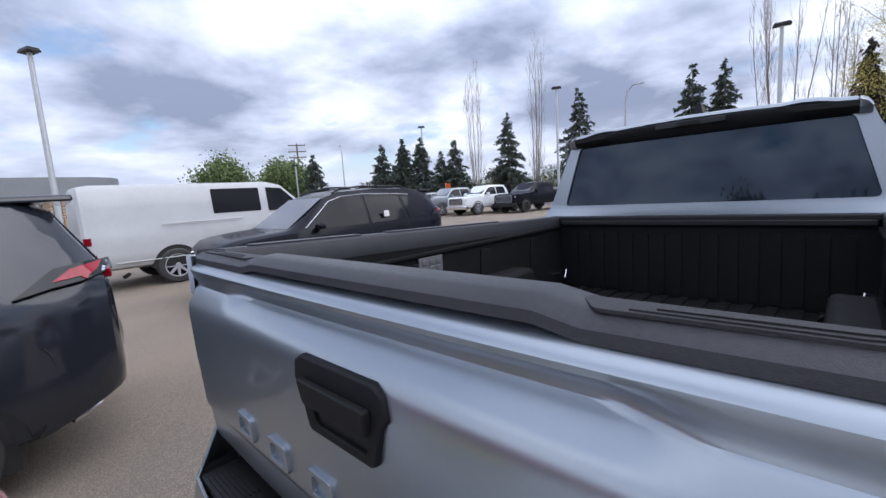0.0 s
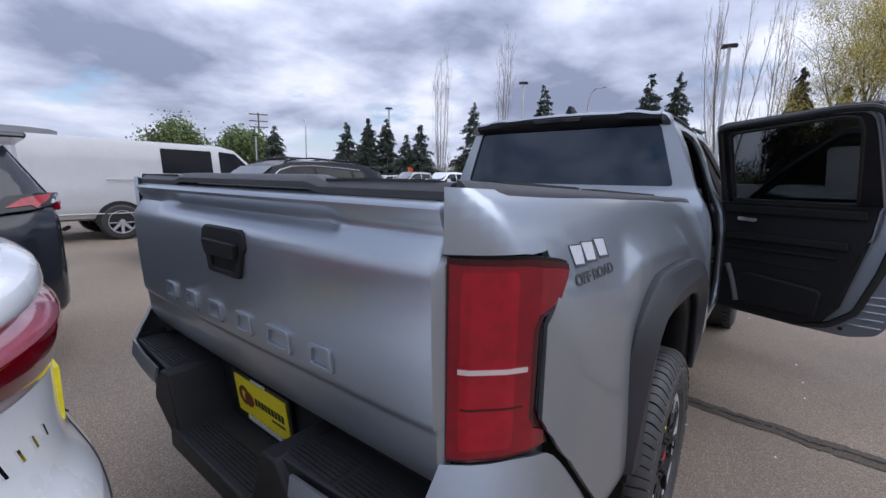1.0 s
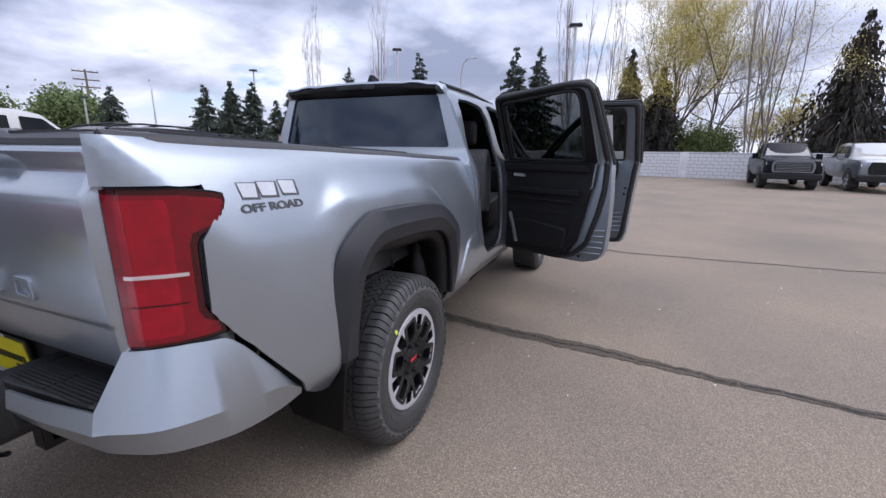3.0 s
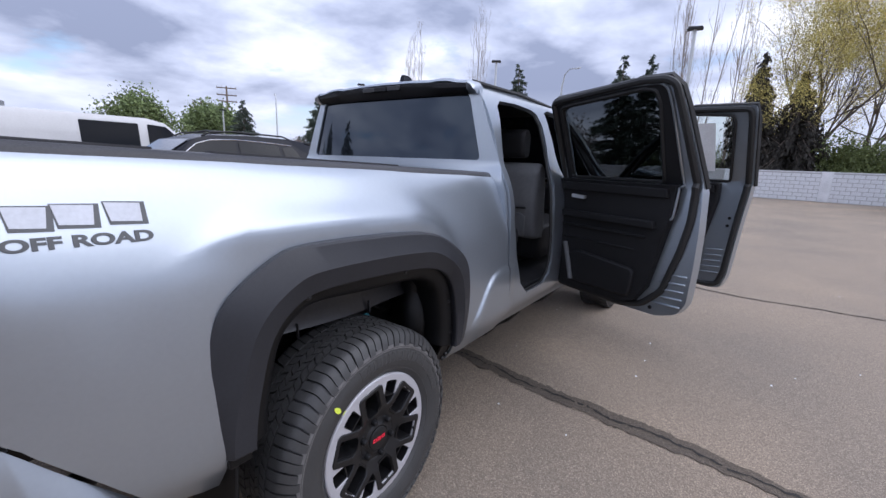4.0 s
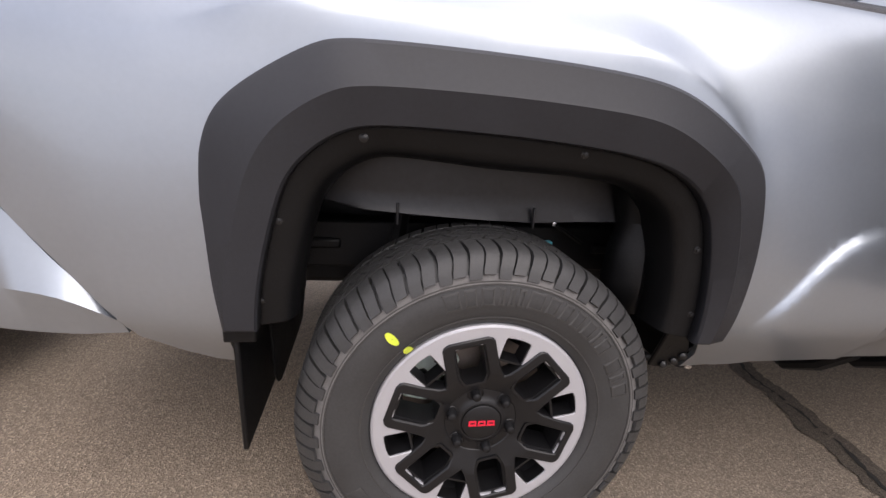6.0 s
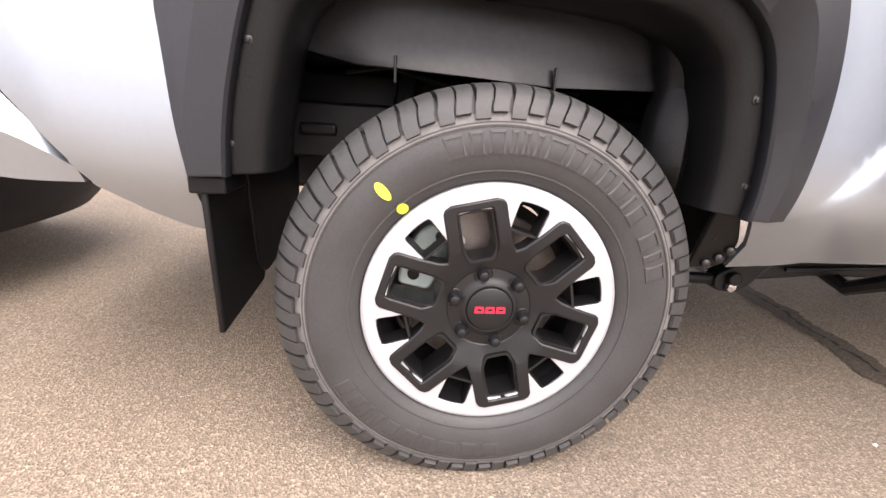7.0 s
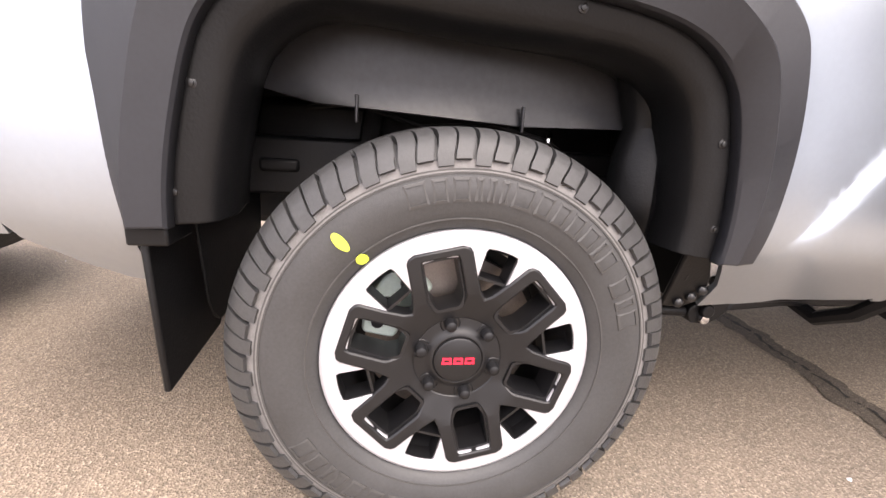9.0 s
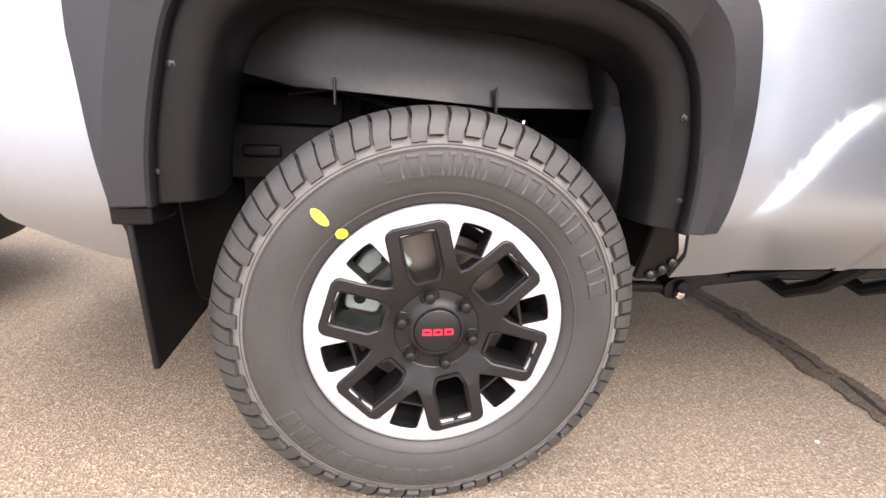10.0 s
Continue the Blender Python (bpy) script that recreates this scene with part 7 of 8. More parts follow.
def tail_at(t, z, d):
    """A place on the white car's rounded tail: t across (-1 to 1 between the flanks), z up, d outwards."""
    w = curve(TAIL_W, z)
    x = t * w * 1.40
    y = -curve(TAIL_A, z) - 0.24 * (abs(x) / w) ** 2.46
    g = 0.24 * 2.46 / w * (abs(x) / w) ** 1.46 * (1 if x > 0 else -1)
    n = V(g, 1, 0).normalized()
    p = V(x, y, z) + n * d
    return V(-p.x, -(p.y + 3.85), z)


def tail_band(name, m_, zs, d, t0=-1.0, t1=1.0, label="", angle=50, solid=0.02):
    n = max(6, int((t1 - t0) * 30))
    bm = loft(bmesh.new(), [[tail_at(t0 + (t1 - t0) * i / n, z, d) for z in zs] for i in range(n + 1)], closed=False)
    return part(name, bm, m_, white, label, solid=solid, angle=angle)


steps = lambda a, b, n: [a + (b - a) * i / n for i in range(n + 1)]
tail_band("bumper_valance", PLASTIC, steps(0.24, 0.44, 5), 0.0)
tail_band("rear_bumper", WHITEPAINT, steps(0.445, 0.80, 12), 0.0)
tail_band("boot_panel", WHITEPAINT, steps(0.80, 1.03, 12), 0.0)
tail_band("light_bar", REDLENS, steps(1.034, 1.140, 8), 0.002, label="wraparound red light bar")
# the tilted top edge: its sky reflection is painted in as paler red
tail_band("light_bar_top", REDSHEEN, steps(1.142, 1.176, 5), 0.002, label="upper edge of the red light bar, sky reflection painted pale")
tail_band("tail_lip", WHITEPAINT, [1.178, 1.182, 1.187, 1.192, 1.20, 1.21, 1.22, 1.23, 1.238, 1.245, 1.252, 1.258], 0.0)
bm = bmesh.new()
loft(bm, [[tail_at(-0.96 + 1.92 * i / 24, 1.257, 0.0) + V(0, q, 0.012 * (1 - ((i - 12) / 12) ** 2) * min(1, q * 8)) for q in (-0.002, 0.06, 0.14, 0.25, 0.40)] for i in range(25)], closed=False)
part("boot_deck", bm, WHITEPAINT, white, solid=0.01)
seam = [(-0.10, 0.90), (-0.06, 0.85), (0.02, 0.805), (0.12, 0.775), (0.28, 0.755), (0.45, 0.75), (0.60, 0.755), (0.80, 0.76)]
for s in (1, -1):
    bm = tube(bmesh.new(), [tail_at(s * (0.12 + t), curve(seam, t), 0.0005) for t in steps(-0.10, 0.80, 36)], 0.0026, 5)
    part("bumper_seam", bm, SEALSHADE, white)
for k in range(7):
    t = 0.36 + k * 0.048
    bm = loft(bmesh.new(), [[tail_at(t + e, z, q) for e, z in ((0, 0.940), (0.008, 0.940), (0.022, 0.964), (0.014, 0.964))] for q in (0.0, 0.004)])
    part("badge_bar", bm, CHROME, white, smooth=False)
for s in (1, -1):
    bm = tube(bmesh.new(), [tail_at(s * t, 0.40 + 0.03 * math.sin(t * 6), 0.012) for t in steps(0.40, 0.95, 12)], 0.012, 8)
    part("exhaust_trim", bm, CHROME, white, "chrome valance trim")
part("dealer_plate", prism(bmesh.new(), [(-0.12, 0.90), (0.12, 0.90), (0.12, 1.01), (-0.12, 1.01)], lambda a, b, d: V(a, d, b), -2.352, -2.335), YELLOW, white, "yellow dealer plate")

# white cargo van
VAN = [(-2.75, 0.50, 1.15, 1.95, 0.90, 0.76), (-2.70, 0.44, 1.15, 2.06, 0.97, 0.82), (-2.5, 0.42, 1.15, 2.10, 1.0, 0.84), (0.9, 0.40, 1.15, 2.10, 1.0, 0.84), (1.25, 0.40, 1.15, 2.02, 1.0, 0.82), (1.80, 0.40, 1.15, 1.55, 0.99, 0.80), (2.15, 0.42, 1.12, 1.20, 0.97, 0.80), (2.55, 0.46, 1.05, 1.08, 0.93, 0.78), (2.66, 0.52, 0.8, 0.85, 0.85, 0.7)]
van, vst = vehicle("cargo_van", "white cargo van with dark side windows", "van", pose(-10.6, 2.32, 0, 0, 0, 0), VANWHITE, VAN, (0.375, 0.23, -1.27, 1.95, 1.005), [([(-0.42, 1.40), (0.66, 1.40), (0.66, 1.95), (-0.42, 1.95)], TINTB), ([(0.84, 1.38), (1.80, 1.38), (1.50, 1.68), (1.24, 1.92), (0.84, 1.95)], TINTB)], spokes=8, clad=False, doors=(0.75,))
for z in (1.26, 0.56):
    for s in (1, -1):
        part("side_moulding", tube(bmesh.new(), [(s * 1.0, -2.3 if z < 1 else -1.45, z), (s * 1.005, 0.0, z), (s * 1.0, 0.15 if z > 1 else 1.6, z)], 0.014, 6), VANWHITE, van)
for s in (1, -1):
    # black discs on the closed body paint the arches' shaded hollows
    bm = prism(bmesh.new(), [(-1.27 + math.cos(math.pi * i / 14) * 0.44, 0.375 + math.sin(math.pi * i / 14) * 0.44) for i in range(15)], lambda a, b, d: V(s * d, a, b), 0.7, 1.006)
    part("arch_shade_block", bm, SEALSHADE, van)
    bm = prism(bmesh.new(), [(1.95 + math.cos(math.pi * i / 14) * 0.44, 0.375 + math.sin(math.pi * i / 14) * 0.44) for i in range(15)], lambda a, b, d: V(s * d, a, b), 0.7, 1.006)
    part("arch_shade_block", bm, SEALSHADE, van)
    part("tail_lamp", box(bmesh.new(), *sorted((s * 0.86, s * 0.98)), -2.74, -2.62, 0.95, 1.10), REDLENS, van, "red tail lamp", bevel=0.01)
part("rear_bumper", box(bmesh.new(), -0.95, 0.95, -2.86, -2.70, 0.46, 0.60), STEELBLK, van, bevel=0.02)
part("tailpipe", tube(bmesh.new(), [(0.75, -2.1, 0.30), (0.95, -2.2, 0.28)], 0.04), STEELBLK, van)

# full-size pickups parked farther off
PK = [(-2.95, 0.60, 1.20, 1.22, 0.92, 0.86), (-2.85, 0.55, 1.30, 1.32, 0.98, 0.90), (-1.22, 0.50, 1.32, 1.34, 1.0, 0.92), (-1.18, 0.50, 1.28, 1.70, 1.0, 0.80), (-1.0, 0.48, 1.26, 1.92, 1.0, 0.74), (-0.2, 0.46, 1.25, 1.95, 1.0, 0.74), (0.6, 0.46, 1.25, 1.90, 1.0, 0.72), (1.25, 0.46, 1.25, 1.38, 0.99, 0.82), (1.5, 0.46, 1.25, 1.29, 0.99, 0.86), (2.6, 0.50, 1.22, 1.26, 0.97, 0.84), (2.86, 0.54, 1.18, 1.22, 0.93, 0.80), (2.95, 0.58, 1.12, 1.16, 0.86, 0.74), (2.98, 0.62, 1.04, 1.07, 0.78, 0.68)]
PKWIN = [([(-0.95, 1.32), (-0.05, 1.31), (-0.05, 1.80), (-0.88, 1.78)], TINTB), ([(0.02, 1.31), (1.22, 1.30), (0.72, 1.70), (0.45, 1.80), (0.02, 1.81)], TINTB)]


def big_pickup(label, m, paint, chrome):
    v, s_ = vehicle("parked_pickup", label, "pickup truck", m, paint, PK, (0.41, 0.27, -1.85, 1.90, 0.985), PKWIN, group="parked pickups", rimmat=RIMBLK if paint is NAVY else ALU, doors=(-0.01, 1.25))
    bm = sheet(bmesh.new(), -0.66, 0.66, 0, 1, 0.15, None, (), lambda a, t: V(a * (1.18 - 0.2 * t), 1.27 - 0.64 * t, 1.37 + 0.48 * t))
    part("windscreen", bm, GLASSPALE, v, solid=0.006)
    front_face(v, 2.99, 0.60, 0.74, 1.12, 6, chrome, 1.02)
    part("grille_surround", plate(bmesh.new(), rounded([(-0.66, 0.70), (0.66, 0.70), (0.70, 0.95), (0.62, 1.16), (-0.62, 1.16), (-0.70, 0.95)], 0.05), [rounded([(-0.60, 0.74), (0.60, 0.74), (0.63, 0.94), (0.57, 1.12), (-0.57, 1.12), (-0.63, 0.94)], 0.05)], lambda a, b, d: V(a, d, b), 2.975, 3.012), chrome, v)
    part("front_bumper", box(bmesh.new(), -0.95, 0.95, 2.80, 3.06, 0.42, 0.66), chrome if chrome is CHROME else PLASTIC, v, bevel=0.04)
    for s in (1, -1):
        part("door_mirror", box(bmesh.new(), *sorted((s * 1.0, s * 1.22)), 0.98, 1.08, 1.22, 1.46), paint, v, bevel=0.02)
    bed = part("bed_opening", box(bmesh.new(), -0.78, 0.78, -2.75, -1.28, 1.335, 1.345), LINER, v)
    return v


big_pickup("black full-size pickup with a dark barred grille", pose(8.3, 22.6, 0, 0, 0, 173), NAVY, GREYPAINT)
big_pickup("grey full-size pickup parked by the white wall", pose(11.2, 22.3, 0, 0, 0, 173), GREYPAINT, STEELBLK)
big_pickup("black full-size pickup in the far row", pose(-14.9, 24.0, 0, 0, 0, 174), NAVY, GREYPAINT)
big_pickup("white full-size pickup with a chrome grille in the far row", pose(-17.6, 22.4, 0, 0, 0, 174), WHITEPAINT, CHROME)
big_pickup("grey full-size pickup in the far row", pose(-20.5, 22.0, 0, 0, 0, 174), GREYPAINT, CHROME)
crossover("grey crossover at the end of the far row", pose(-23.6, 22.0, 0, 0, 0, 174), GREYPAINT)

# ---- lamp posts and poles ----
def lamp_post(x, y, h, kind, turn=0.0, mat_=GALV):
    p = thing("lamp_post", {"box": "tall pale lamp post with a flat head", "cobra": "grey street lamp with a curved arm", "wood": "weathered wooden utility pole with cross arms"}[kind], "utility pole" if kind == "wood" else "lamp post", pose(x, y, 0, 0, 0, turn), "poles" if kind == "wood" else "lamp posts")
    r = 0.13 if kind != "wood" else 0.16
    if kind == "cobra":
        pts = [(0, 0, 0), (0, 0, h * 0.85), (0.25, 0, h * 0.96), (0.9, 0, h), (1.6, 0, h - 0.05)]
        part("pole", tube(bmesh.new(), pts, [0.11, 0.09, 0.06, 0.05, 0.05]), mat_, p)
        part("lamp_head", loft(bmesh.new(), [[V(1.5 + a, b * q, h - 0.06 + c) for b, c in ((-0.14, -0.03), (0.14, -0.03), (0.12, 0.06), (-0.12, 0.06))] for a, q in ((0, 0.5), (0.15, 1), (0.5, 1), (0.7, 0.6))]), GALV, p)
    else:
        part("pole", tube(bmesh.new(), [(0, 0, 0), (0, 0, h * 0.5), (0, 0, h)], [r, r * 0.85, r * 0.7], 10), mat_, p)
        if kind == "box":
            part("pole_base", tube(bmesh.new(), [(0, 0, 0), (0, 0, 0.7)], 0.28, 12), CONCRETE, p)
            part("lamp_head", box(bmesh.new(), -0.42, 0.42, -0.24, 0.24, h, h + 0.16, taper=(0.08, 0.06)), STEELBLK, p, bevel=0.02)
        else:
            for z in (0.97, 0.88, 0.80):
                part("cross_arm", box(bmesh.new(), -1.3, 1.3, -0.07, 0.07, h * z, h * z + 0.14), WOODPOLE, p)
                for k in (-1.2, -0.6, 0.6, 1.2):
                    part("insulator", tube(bmesh.new(), [(k, 0, h * z + 0.14), (k, 0, h * z + 0.36)], 0.05, 6), GALV, p)
    return p


lamp_post(-23.4, 0.36, 8.2, "box", 20)
lamp_post(-35.1, 33.6, 9.3, "box", 40)
lamp_post(-18.1, 33.9, 10.1, "box", 30)
lamp_post(-2.06, 28.4, 9.2, "box", 10)
lamp_post(-50.9, 33.1, 9.4, "cobra", 150)
lamp_post(-15.7, 43.7, 11.0, "cobra", -20)
lamp_post(-61, 31.8, 10.7, "wood", 60, WOODPOLE)
lamp_post(-78, 36, 10.0, "wood", 60, WOODPOLE)
lamp_post(-53, 27.0, 6.5, "box", 60)

# ---- white block wall, building, pallets, flag ----
wall = thing("boundary_wall", "long white-painted block wall with pilasters", "wall", pose(7.4, 27.0, 0, 0, 0, -11.6), kind="structure")
WL, WR, WH = -30.0, 40.0, 1.45
part("wall_core", box(bmesh.new(), WL, WR, 0, 0.18, 0, WH), MORTAR, wall)
bm = bmesh.new()
rnd = random.Random(2)
block = bpy.data.meshes.new("block")
tb = box(bmesh.new(), 0, 0.375, -0.02, 0, 0, 0.172, taper=(0.004, 0))
tb.to_mesh(block); tb.free(); block.materials.append(CONCRETE)
for j in range(7):
    for i in range(44):
        b = new("block", block)
        b.parent = wall
        b.location = (-6 + 0.40 * i + (0.2 if j % 2 else 0), rnd.uniform(-0.006, 0.002), 0.02 + 0.20 * j)
for k in range(15):
    part("pilaster", box(bmesh.new(), -28 + k * 4.2, -27.55 + k * 4.2, -0.10, 0.28, 0, WH + 0.06), CONCRETE, wall, bevel=0.02)
part("coping", box(bmesh.new(), WL, WR, -0.03, 0.21, WH, WH + 0.05), CONCRETE, wall, bevel=0.01)

bl = thing("low_building", "low flat-roofed grey commercial building with a dark entrance", "building", pose(-53, 1.0, 0, 0, 0, 0))
part("wall", box(bmesh.new(), -6, 4, -22, 5.0, 0, 3.2), CONCRETE, bl)
part("roof_fascia", loft(bmesh.new(), [[V(-6, y, 3.2), V(4 + o, y, 3.2), V(4.3 + o, y, 5.1), V(-6, y, 5.1)] for y, o in ((-22, 0), (1, 0), (4.0, -0.3), (5.6, -1.5), (6.4, -3.4))]), BUILDING, bl)
for k in range(5):
    w = part("window", box(bmesh.new(), 3.98, 4.03, -20 + k * 4.6, -16.6 + k * 4.6, 0.3, 2.7), TINT, bl)
    part("window_frame", box(bmesh.new(), 4.0, 4.06, -18.4 + k * 4.6, -18.3 + k * 4.6, 0.3, 2.7), ALU, w)
part("roof_unit", box(bmesh.new(), -3, -1, -8, -5, 5.1, 5.9), GALV, bl)

ps = thing("pallet_stack", "tall stack of pale wooden pallets", "pallets", pose(-27.0, 0.72, 0, 0, 0, 10))
for k in range(16):
    z = 0.14 * k
    pa = new("pallet"); pa.parent = ps; pa.location = (rnd.uniform(-0.02, 0.02), rnd.uniform(-0.03, 0.03), z)
    for q in range(3):
        part("bearer", box(bmesh.new(), -0.5, 0.5, -0.5 + q * 0.45, -0.4 + q * 0.45, 0.0, 0.09), PALLET, pa)
    bm = bmesh.new()
    for q in range(6):
        box(bm, -0.5 + q * 0.18, -0.40 + q * 0.18, -0.52, 0.52, 0.092, 0.112)
    part("deck_boards", bm, PALLET, pa)

fl = thing("orange_marker", "small orange marker flag above the far cars", "flag", pose(-22.5, 23.5, 0))
part("staff", tube(bmesh.new(), [(0, 0, 0), (0, 0, 2.4)], 0.02), GALV, fl)
part("flag", prism(bmesh.new(), [(0, 1.9), (0.5, 1.95), (0.48, 2.3), (0, 2.35)], lambda a, b, d: V(a, d, b), 0, 0.02), ORANGE, fl)


# ---- trees ----
def cards(pts, dirs, size, aspect, rng):
    """Small bent leaf pieces at points: two triangles-pairs each, as one mesh."""
    n = len(pts)
    up = rng.normal(size=(n, 3)); up /= np.linalg.norm(up, axis=1)[:, None]
    d = dirs / np.maximum(1e-6, np.linalg.norm(dirs, axis=1))[:, None]
    s = np.cross(d, up); s /= np.maximum(1e-6, np.linalg.norm(s, axis=1))[:, None]
    nn = np.cross(s, d)
    sz = size * rng.uniform(0.6, 1.4, size=(n, 1))
    a = pts
    b = pts + d * sz * 0.5 + s * sz * aspect * 0.5 + nn * sz * 0.08
    c = pts + d * sz
    e = pts + d * sz * 0.5 - s * sz * aspect * 0.5 + nn * sz * 0.08
    verts = np.stack([a, b, c, e], axis=1).reshape(-1, 3)
    return verts, [(4 * i, 4 * i + 1, 4 * i + 2, 4 * i + 3) for i in range(n)]


def mesh_of(name, verts, faces, material, parent):
    me = bpy.data.meshes.new(name)
    me.from_pydata([tuple(v) for v in verts], [], faces)
    me.materials.append(material)
    ob = new(name, me)
    ob.parent = parent
    return ob


def conifer(x, y, h, w, seed, needles=None, droop=0.35, dens=1.0, label="dark green drooping conifer", hang=0.0):
    rng = np.random.default_rng(seed)
    t = thing("conifer", label, "tree", pose(x, y, 0, 0, 0, float(rng.uniform(0, 360))), "conifers")
    part("trunk", tube(bmesh.new(), [(0, 0, 0), (0.05, 0, h * 0.5), (0, 0.03, h * 0.97)], [h * 0.018, h * 0.010, 0.02], 8), BARK, t)
    P, D, twigs = [], [], bmesh.new()
    nl = int(44 * dens)
    for k in range(nl):
        f = (k + rng.uniform(0, 1)) / nl
        z = h * (0.06 + 0.92 * f)
        reach = 1.75 * w * (1 - f) ** 1.05 * rng.uniform(0.45, 1.15) + 0.10
        for q in range(5 if f < 0.85 else 3):
            a = rng.uniform(0, 2 * math.pi)
            L = reach * rng.uniform(0.6, 1.1)
            tip = np.array([math.cos(a) * L, math.sin(a) * L, z - droop * L + 0.15 * L])
            base = np.array([0, 0, z])
            midp = (base + tip) / 2 + np.array([0, 0, 0.14 * L])
            if L > 0.5:
                tube(twigs, [base, midp, tip], [0.03, 0.02, 0.008], 4, cap=False)
            m = max(10, int(L * 44 * dens))
            s = rng.uniform(0.15, 1.0, size=m)
            c = (1 - s)[:, None] ** 2 * base + 2 * (s * (1 - s))[:, None] * midp + (s ** 2)[:, None] * tip
            c = c + rng.normal(scale=0.07 * (0.4 + L * 0.4), size=(m, 3))
            c[:, 2] -= hang * rng.uniform(0, 1, m) ** 1.5 * min(1.0, L)
            dr = np.tile([math.cos(a), math.sin(a), -0.4 - 2.0 * hang], (m, 1)) + rng.normal(scale=0.6, size=(m, 3)) - np.array([0, 0, droop])
            P.append(c); D.append(dr)
    part("limb_fan", twigs, BARK, t)
    v, fc = cards(np.concatenate(P), np.concatenate(D), 0.27 * (h / 10) ** 0.5, 0.42, rng)
    mesh_of("crown", v, fc, needles or NEEDLE, t)
    return t


def branchy(bm, p, d, L, r, depth, rng, spread, tips, up=0.35):
    """A limb that forks."""
    p, d = np.array(p, float), np.array(d, float) / np.linalg.norm(d)
    pts, q = [p], p
    for k in range(3):
        d = d + rng.normal(scale=0.10, size=3) + np.array([0, 0, up * 0.12]); d /= np.linalg.norm(d)
        q = q + d * L / 3
        pts.append(q)
    tube(bm, pts, [r, r * 0.85, r * 0.72, r * 0.6], 5 if depth > 1 else 4, cap=False)
    if depth == 0:
        tips.append((q, d)); tips.append((pts[2], d))
        return
    for k in range(int(rng.integers(2, 4))):
        dd = d + rng.normal(scale=spread, size=3) + np.array([0, 0, up * 0.4])
        st = pts[int(rng.integers(1, 4))]
        branchy(bm, st, dd, L * rng.uniform(0.6, 0.85), r * 0.55, depth - 1, rng, spread, tips, up)


def broadleaf(x, y, h, w, seed, leaves, per, size, label, bark=None, depth=4, spread=0.5, up=0.35, stems=1, fork=0.3):
    rng = np.random.default_rng(seed)
    t = thing("broadleaf_tree", label, "tree", pose(x, y, 0), "broadleaf trees")
    bm, tips = bmesh.new(), []
    for s in range(stems):
        o = rng.normal(scale=0.15 if stems > 1 else 0.0, size=3); o[2] = 0
        lean = rng.normal(scale=0.10, size=3) * (stems > 1); lean[2] = 1
        top = o + lean * h * fork; top[2] = h * fork
        tube(bm, [o, (o + top) / 2, top], [h * 0.017, h * 0.013, h * 0.010], 7)
        for k in range(5):
            a = rng.uniform(0, 2 * math.pi)
            branchy(bm, o + (top - o) * rng.uniform(0.6, 1.0), [math.cos(a) * w / h * 1.3, math.sin(a) * w / h * 1.3, 1.0], h * rng.uniform(0.20, 0.30), h * 0.005, depth - 1, rng, spread, tips, up)
    part("trunk", bm, bark or BARK, t)
    if per:
        P = np.concatenate([np.array(q) + rng.normal(scale=max(0.30, size * (1.6 if per < 40 else 2.2)), size=(per, 3)) for q, d in tips])
        D = rng.normal(size=P.shape)
        v, fc = cards(P, D, size, 0.7, rng)
        mesh_of("crown", v, fc, leaves, t)
    return t


def poplar(x, y, h, w, seed, label="tall bare columnar poplar", stems=5):
    rng = np.random.default_rng(seed)
    t = thing("bare_poplar", label, "tree", pose(x, y, 0), "poplars")
    bm = bmesh.new()
    for s in range(stems):
        a = rng.uniform(0, 2 * math.pi)
        r0 = w * rng.uniform(0.05, 0.3)
        top = np.array([math.cos(a) * w * rng.uniform(0.2, 0.8), math.sin(a) * w * rng.uniform(0.2, 0.8), h * rng.uniform(0.75, 1.0)])
        base = np.array([math.cos(a) * r0 * 0.3, math.sin(a) * r0 * 0.3, 0])
        pts = [base + (top - base) * f + np.array([math.cos(a), math.sin(a), 0]) * r0 * math.sin(math.pi * f) for f in (0, 0.25, 0.5, 0.75, 1.0)]
        tube(bm, pts, [0.06, 0.046, 0.03, 0.018, 0.006], 5, cap=False)
        for k in range(42):
            f = rng.uniform(0.10, 0.98)
            p = base + (top - base) * f + np.array([math.cos(a), math.sin(a), 0]) * r0 * math.sin(math.pi * f)
            b = rng.uniform(0, 2 * math.pi)
            L = h * rng.uniform(0.06, 0.16) * (1.1 - f * 0.6)
            q1 = p + np.array([math.cos(b) * L * 0.25, math.sin(b) * L * 0.25, L * 0.55])
            q2 = q1 + np.array([math.cos(b) * L * 0.06, math.sin(b) * L * 0.06, L * 0.6])
            tube(bm, [p, q1, q2], [0.011, 0.007, 0.003], 3, cap=False)
            for e in range(2):
                q3 = q1 + rng.normal(scale=0.12, size=3) * L + np.array([0, 0, L * 0.5])
                tube(bm, [q1, q3], [0.007, 0.003], 3, cap=False)
    part("trunk", bm, PALEBARK, t)
    return t


conifer(-51.3, 28.7, 8.1, 2.3, 1)
for k, (dx, dy, h) in enumerate(((-1.9, -1.5, 7.8), (0.0, 0.2, 8.4), (1.9, 1.2, 8.3), (0.9, -1.0, 7.0))):
    conifer(-36.8 + dx, 31.8 + dy, h, 2.0, 20 + k, dens=1.15)
conifer(-29.8, 33.1, 7.4, 1.8, 3)
conifer(-30.8, 32.0, 6.2, 1.7, 33)
conifer(-25.3, 36.6, 9.7, 2.0, 4)
conifer(-19.0, 40.2, 11.5, 2.3, 5, dens=0.9)
conifer(-9.6, 43.4, 12.1, 2.6, 6)
conifer(-7.2, 43.9, 11.8, 2.5, 7)
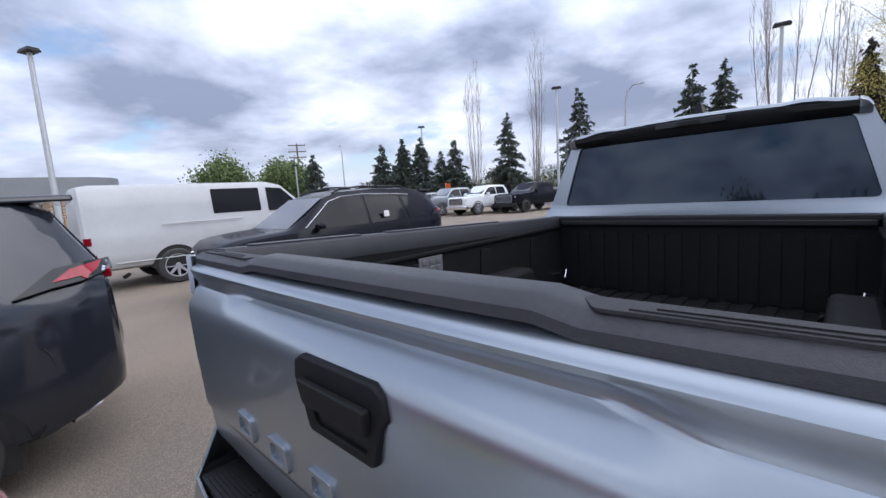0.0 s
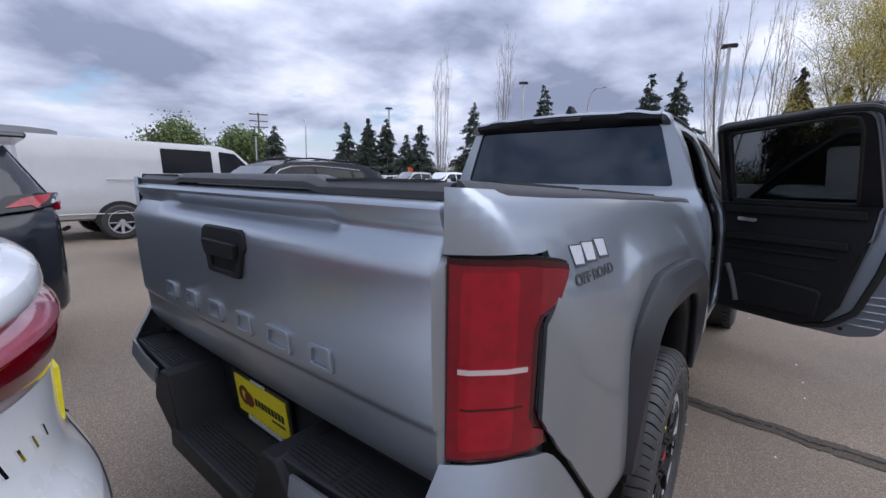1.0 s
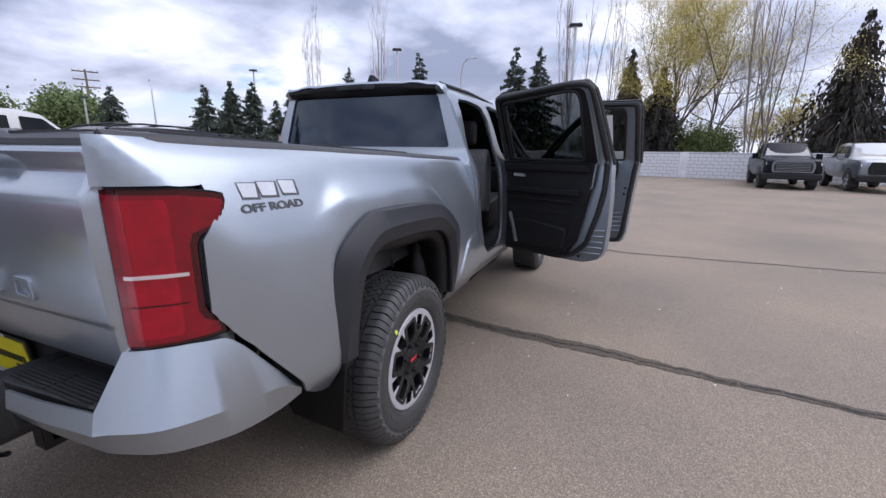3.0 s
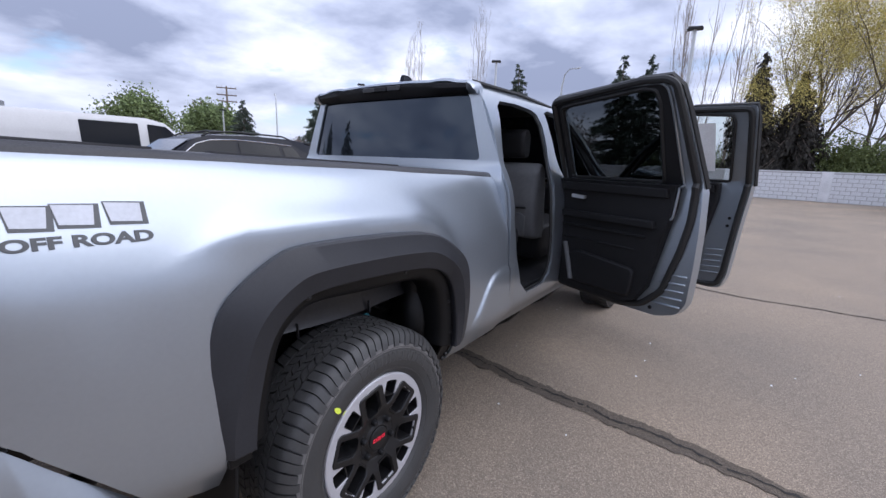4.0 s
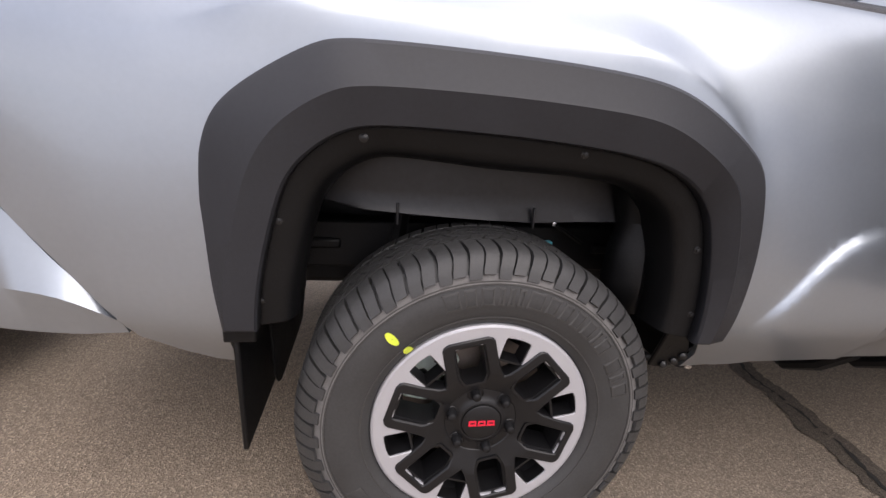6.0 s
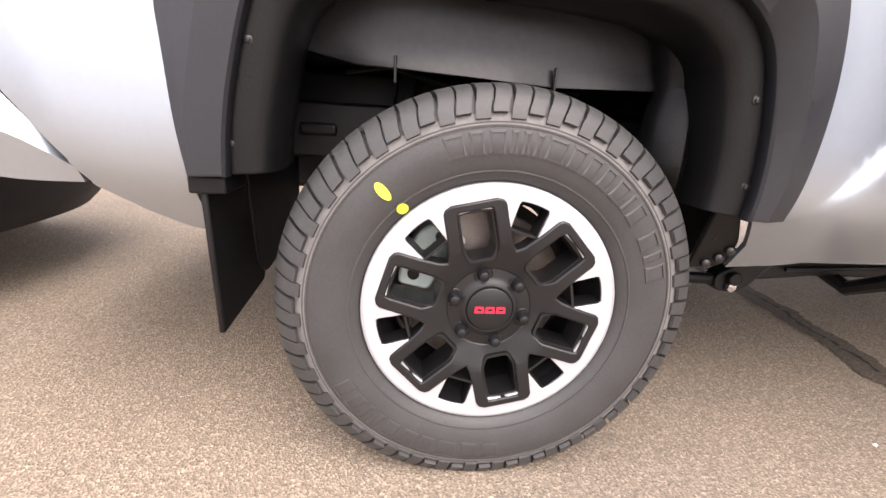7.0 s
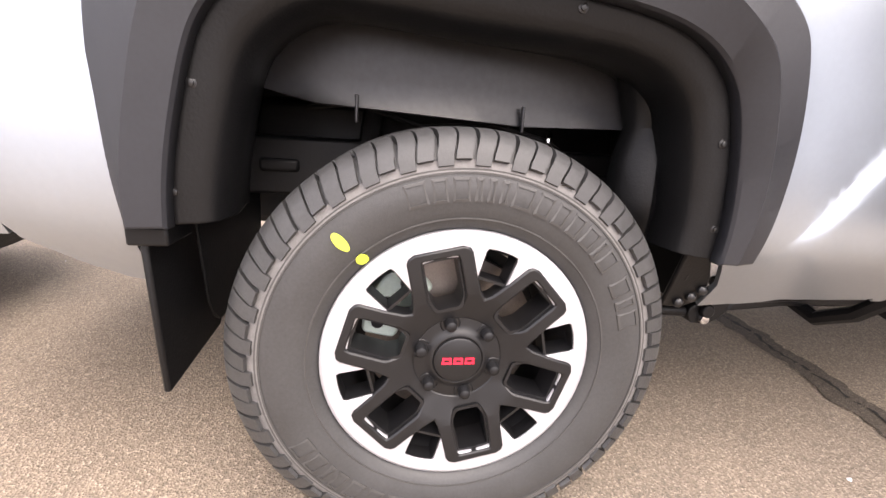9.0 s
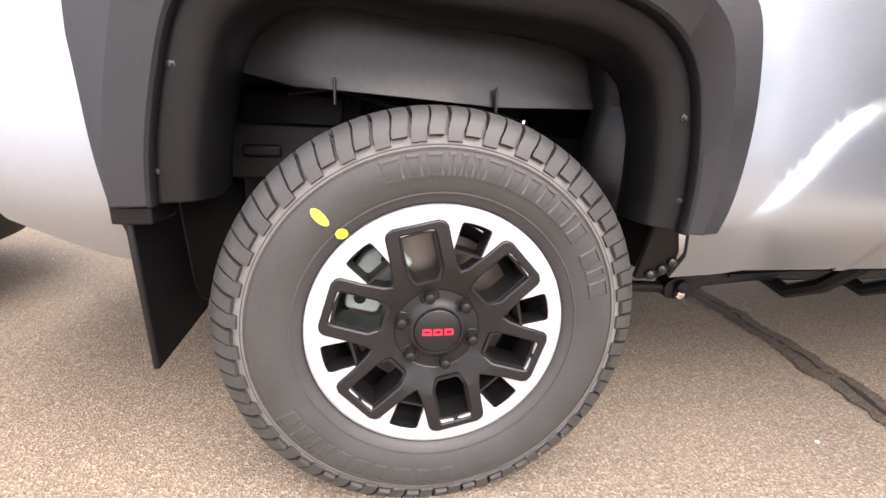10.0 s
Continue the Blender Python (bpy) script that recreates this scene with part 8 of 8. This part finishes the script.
conifer(1.5, 31.6, 8.6, 1.7, 8, NEEDLEB, 0.5, 1.25, "brownish drooping conifer behind the white wall", 0.6)
conifer(3.5, 31.6, 7.3, 2.1, 9, NEEDLEB, 0.5, 1.35, "brownish drooping conifer behind the white wall", 0.7)
conifer(13.2, 30.6, 9.6, 2.9, 10, NEEDLEB, 0.5, 1.0, "large weeping conifer behind the white wall", 1.5)
conifer(16.2, 30.0, 8.5, 2.8, 12, NEEDLEB, 0.5, 1.0, "large weeping conifer behind the white wall", 1.5)
conifer(-66, 21.5, 6.0, 1.6, 13)
conifer(-34.0, -18.2, 8.2, 3.0, 14)
conifer(-39.3, -18.6, 7.0, 1.8, 15)
conifer(-31.0, -22.0, 9.0, 3.0, 16)
for k, (x, y, h) in enumerate(((-6, -36, 6.0), (-3.5, -38, 6.5), (6, -37, 5.5), (12, -36, 6.2), (-14, -34, 5.0), (9.5, -38, 7.0))):
    broadleaf(x, y, h, 4.5, 60 + k, NEEDLE, 60, 0.30, "dark rounded tree at the back of the lot", BARK, 4)
broadleaf(-55.6, 19.7, 9.2, 3.0, 40, LEAFGREEN, 75, 0.30, "young broadleaf tree in fresh green leaf")
broadleaf(-57.6, 27.6, 8.4, 3.2, 41, LEAFGREEN, 95, 0.32, "rounded broadleaf tree in fresh green leaf")
broadleaf(4.2, 33.6, 15.0, 5.5, 42, LEAFYELLOW, 48, 0.060, "tall yellow-green budding tree", BARK, 6, 0.50, 0.35, 2, 0.22)
broadleaf(7.0, 34.5, 13.5, 6.0, 47, LEAFYELLOW, 26, 0.055, "tall yellow-green budding tree", BARK, 6, 0.60, 0.2, 1, 0.25)
broadleaf(6.3, 31.0, 4.0, 2.6, 48, HEDGE, 40, 0.12, "low olive bush behind the white wall", BARK, 4, 0.6, 0.2, 2, 0.2)
broadleaf(11.0, 33.0, 5.4, 2.2, 43, LEAFYELLOW, 20, 0.14, "small pale green budding tree", BARK, 4)
broadleaf(-14.0, 46, 7.0, 3.0, 44, TWIG, 8, 0.25, "bare reddish brown tree", BARK, 4)
for k in range(6):
    broadleaf(-62 + k * 5.5, 44 + (k % 2) * 3, 5.5, 3.0, 70 + k, TWIG, 5, 0.3, "bare brownish tree far behind the lot", BARK, 4)
poplar(-28.0, 34.6, 16.4, 1.5, 50)
poplar(-23.0, 38.0, 17.2, 1.8, 51)
poplar(-2.2, 34.4, 16.5, 2.8, 52, stems=6)
poplar(0.0, 35.2, 13.5, 1.8, 53)
poplar(8.5, 29.6, 16.5, 3.2, 54, stems=5)
poplar(9.8, 30.4, 14.0, 2.4, 55, stems=3)


def hedge(x0, y0, x1, y1, h, d, seed, m_, n, label):
    rng = np.random.default_rng(seed)
    n = n * 4
    t = rng.uniform(0, 1, n)
    bumps = 0.65 + 0.35 * np.sin(t * 37 + seed) * np.cos(t * 13)
    P = np.stack([x0 + (x1 - x0) * t + rng.normal(scale=d, size=n), y0 + (y1 - y0) * t + rng.normal(scale=d, size=n), h * bumps * rng.uniform(0.0, 1, n) ** 0.7], axis=1)
    v, f = cards(P, rng.normal(size=(n, 3)) + np.array([0, 0, 0.4]), 0.17, 0.6, rng)
    me = bpy.data.meshes.new("shrubs")
    me.from_pydata([tuple(q) for q in v], [], f)
    me.materials.append(m_)
    return tagged(new("shrubs", me), label, "shrubs", kind="stuff")


hedge(-34, 37, -12, 45, 4.2, 0.9, 1, HEDGE, 9000, "loose yellow-green shrubs behind the far row")
hedge(-12, 46, 2, 40, 3.6, 0.9, 2, HEDGE, 6000, "loose yellow-green shrubs behind the lot")
hedge(0, 36, 7, 34, 2.6, 0.8, 3, HEDGE, 4000, "yellow-green shrubs behind the white wall")
hedge(9, 39, 30, 36, 1.8, 0.8, 4, HEDGE, 4000, "yellow-green shrubs behind the white wall")
hedge(-75, 44, -34, 42, 2.6, 1.2, 5, TWIG, 7000, "bare brown scrub at the edge of the lot")
hedge(-60, -40, 40, -42, 4.0, 1.5, 6, NEEDLE, 9000, "dark shrubs behind the lot")
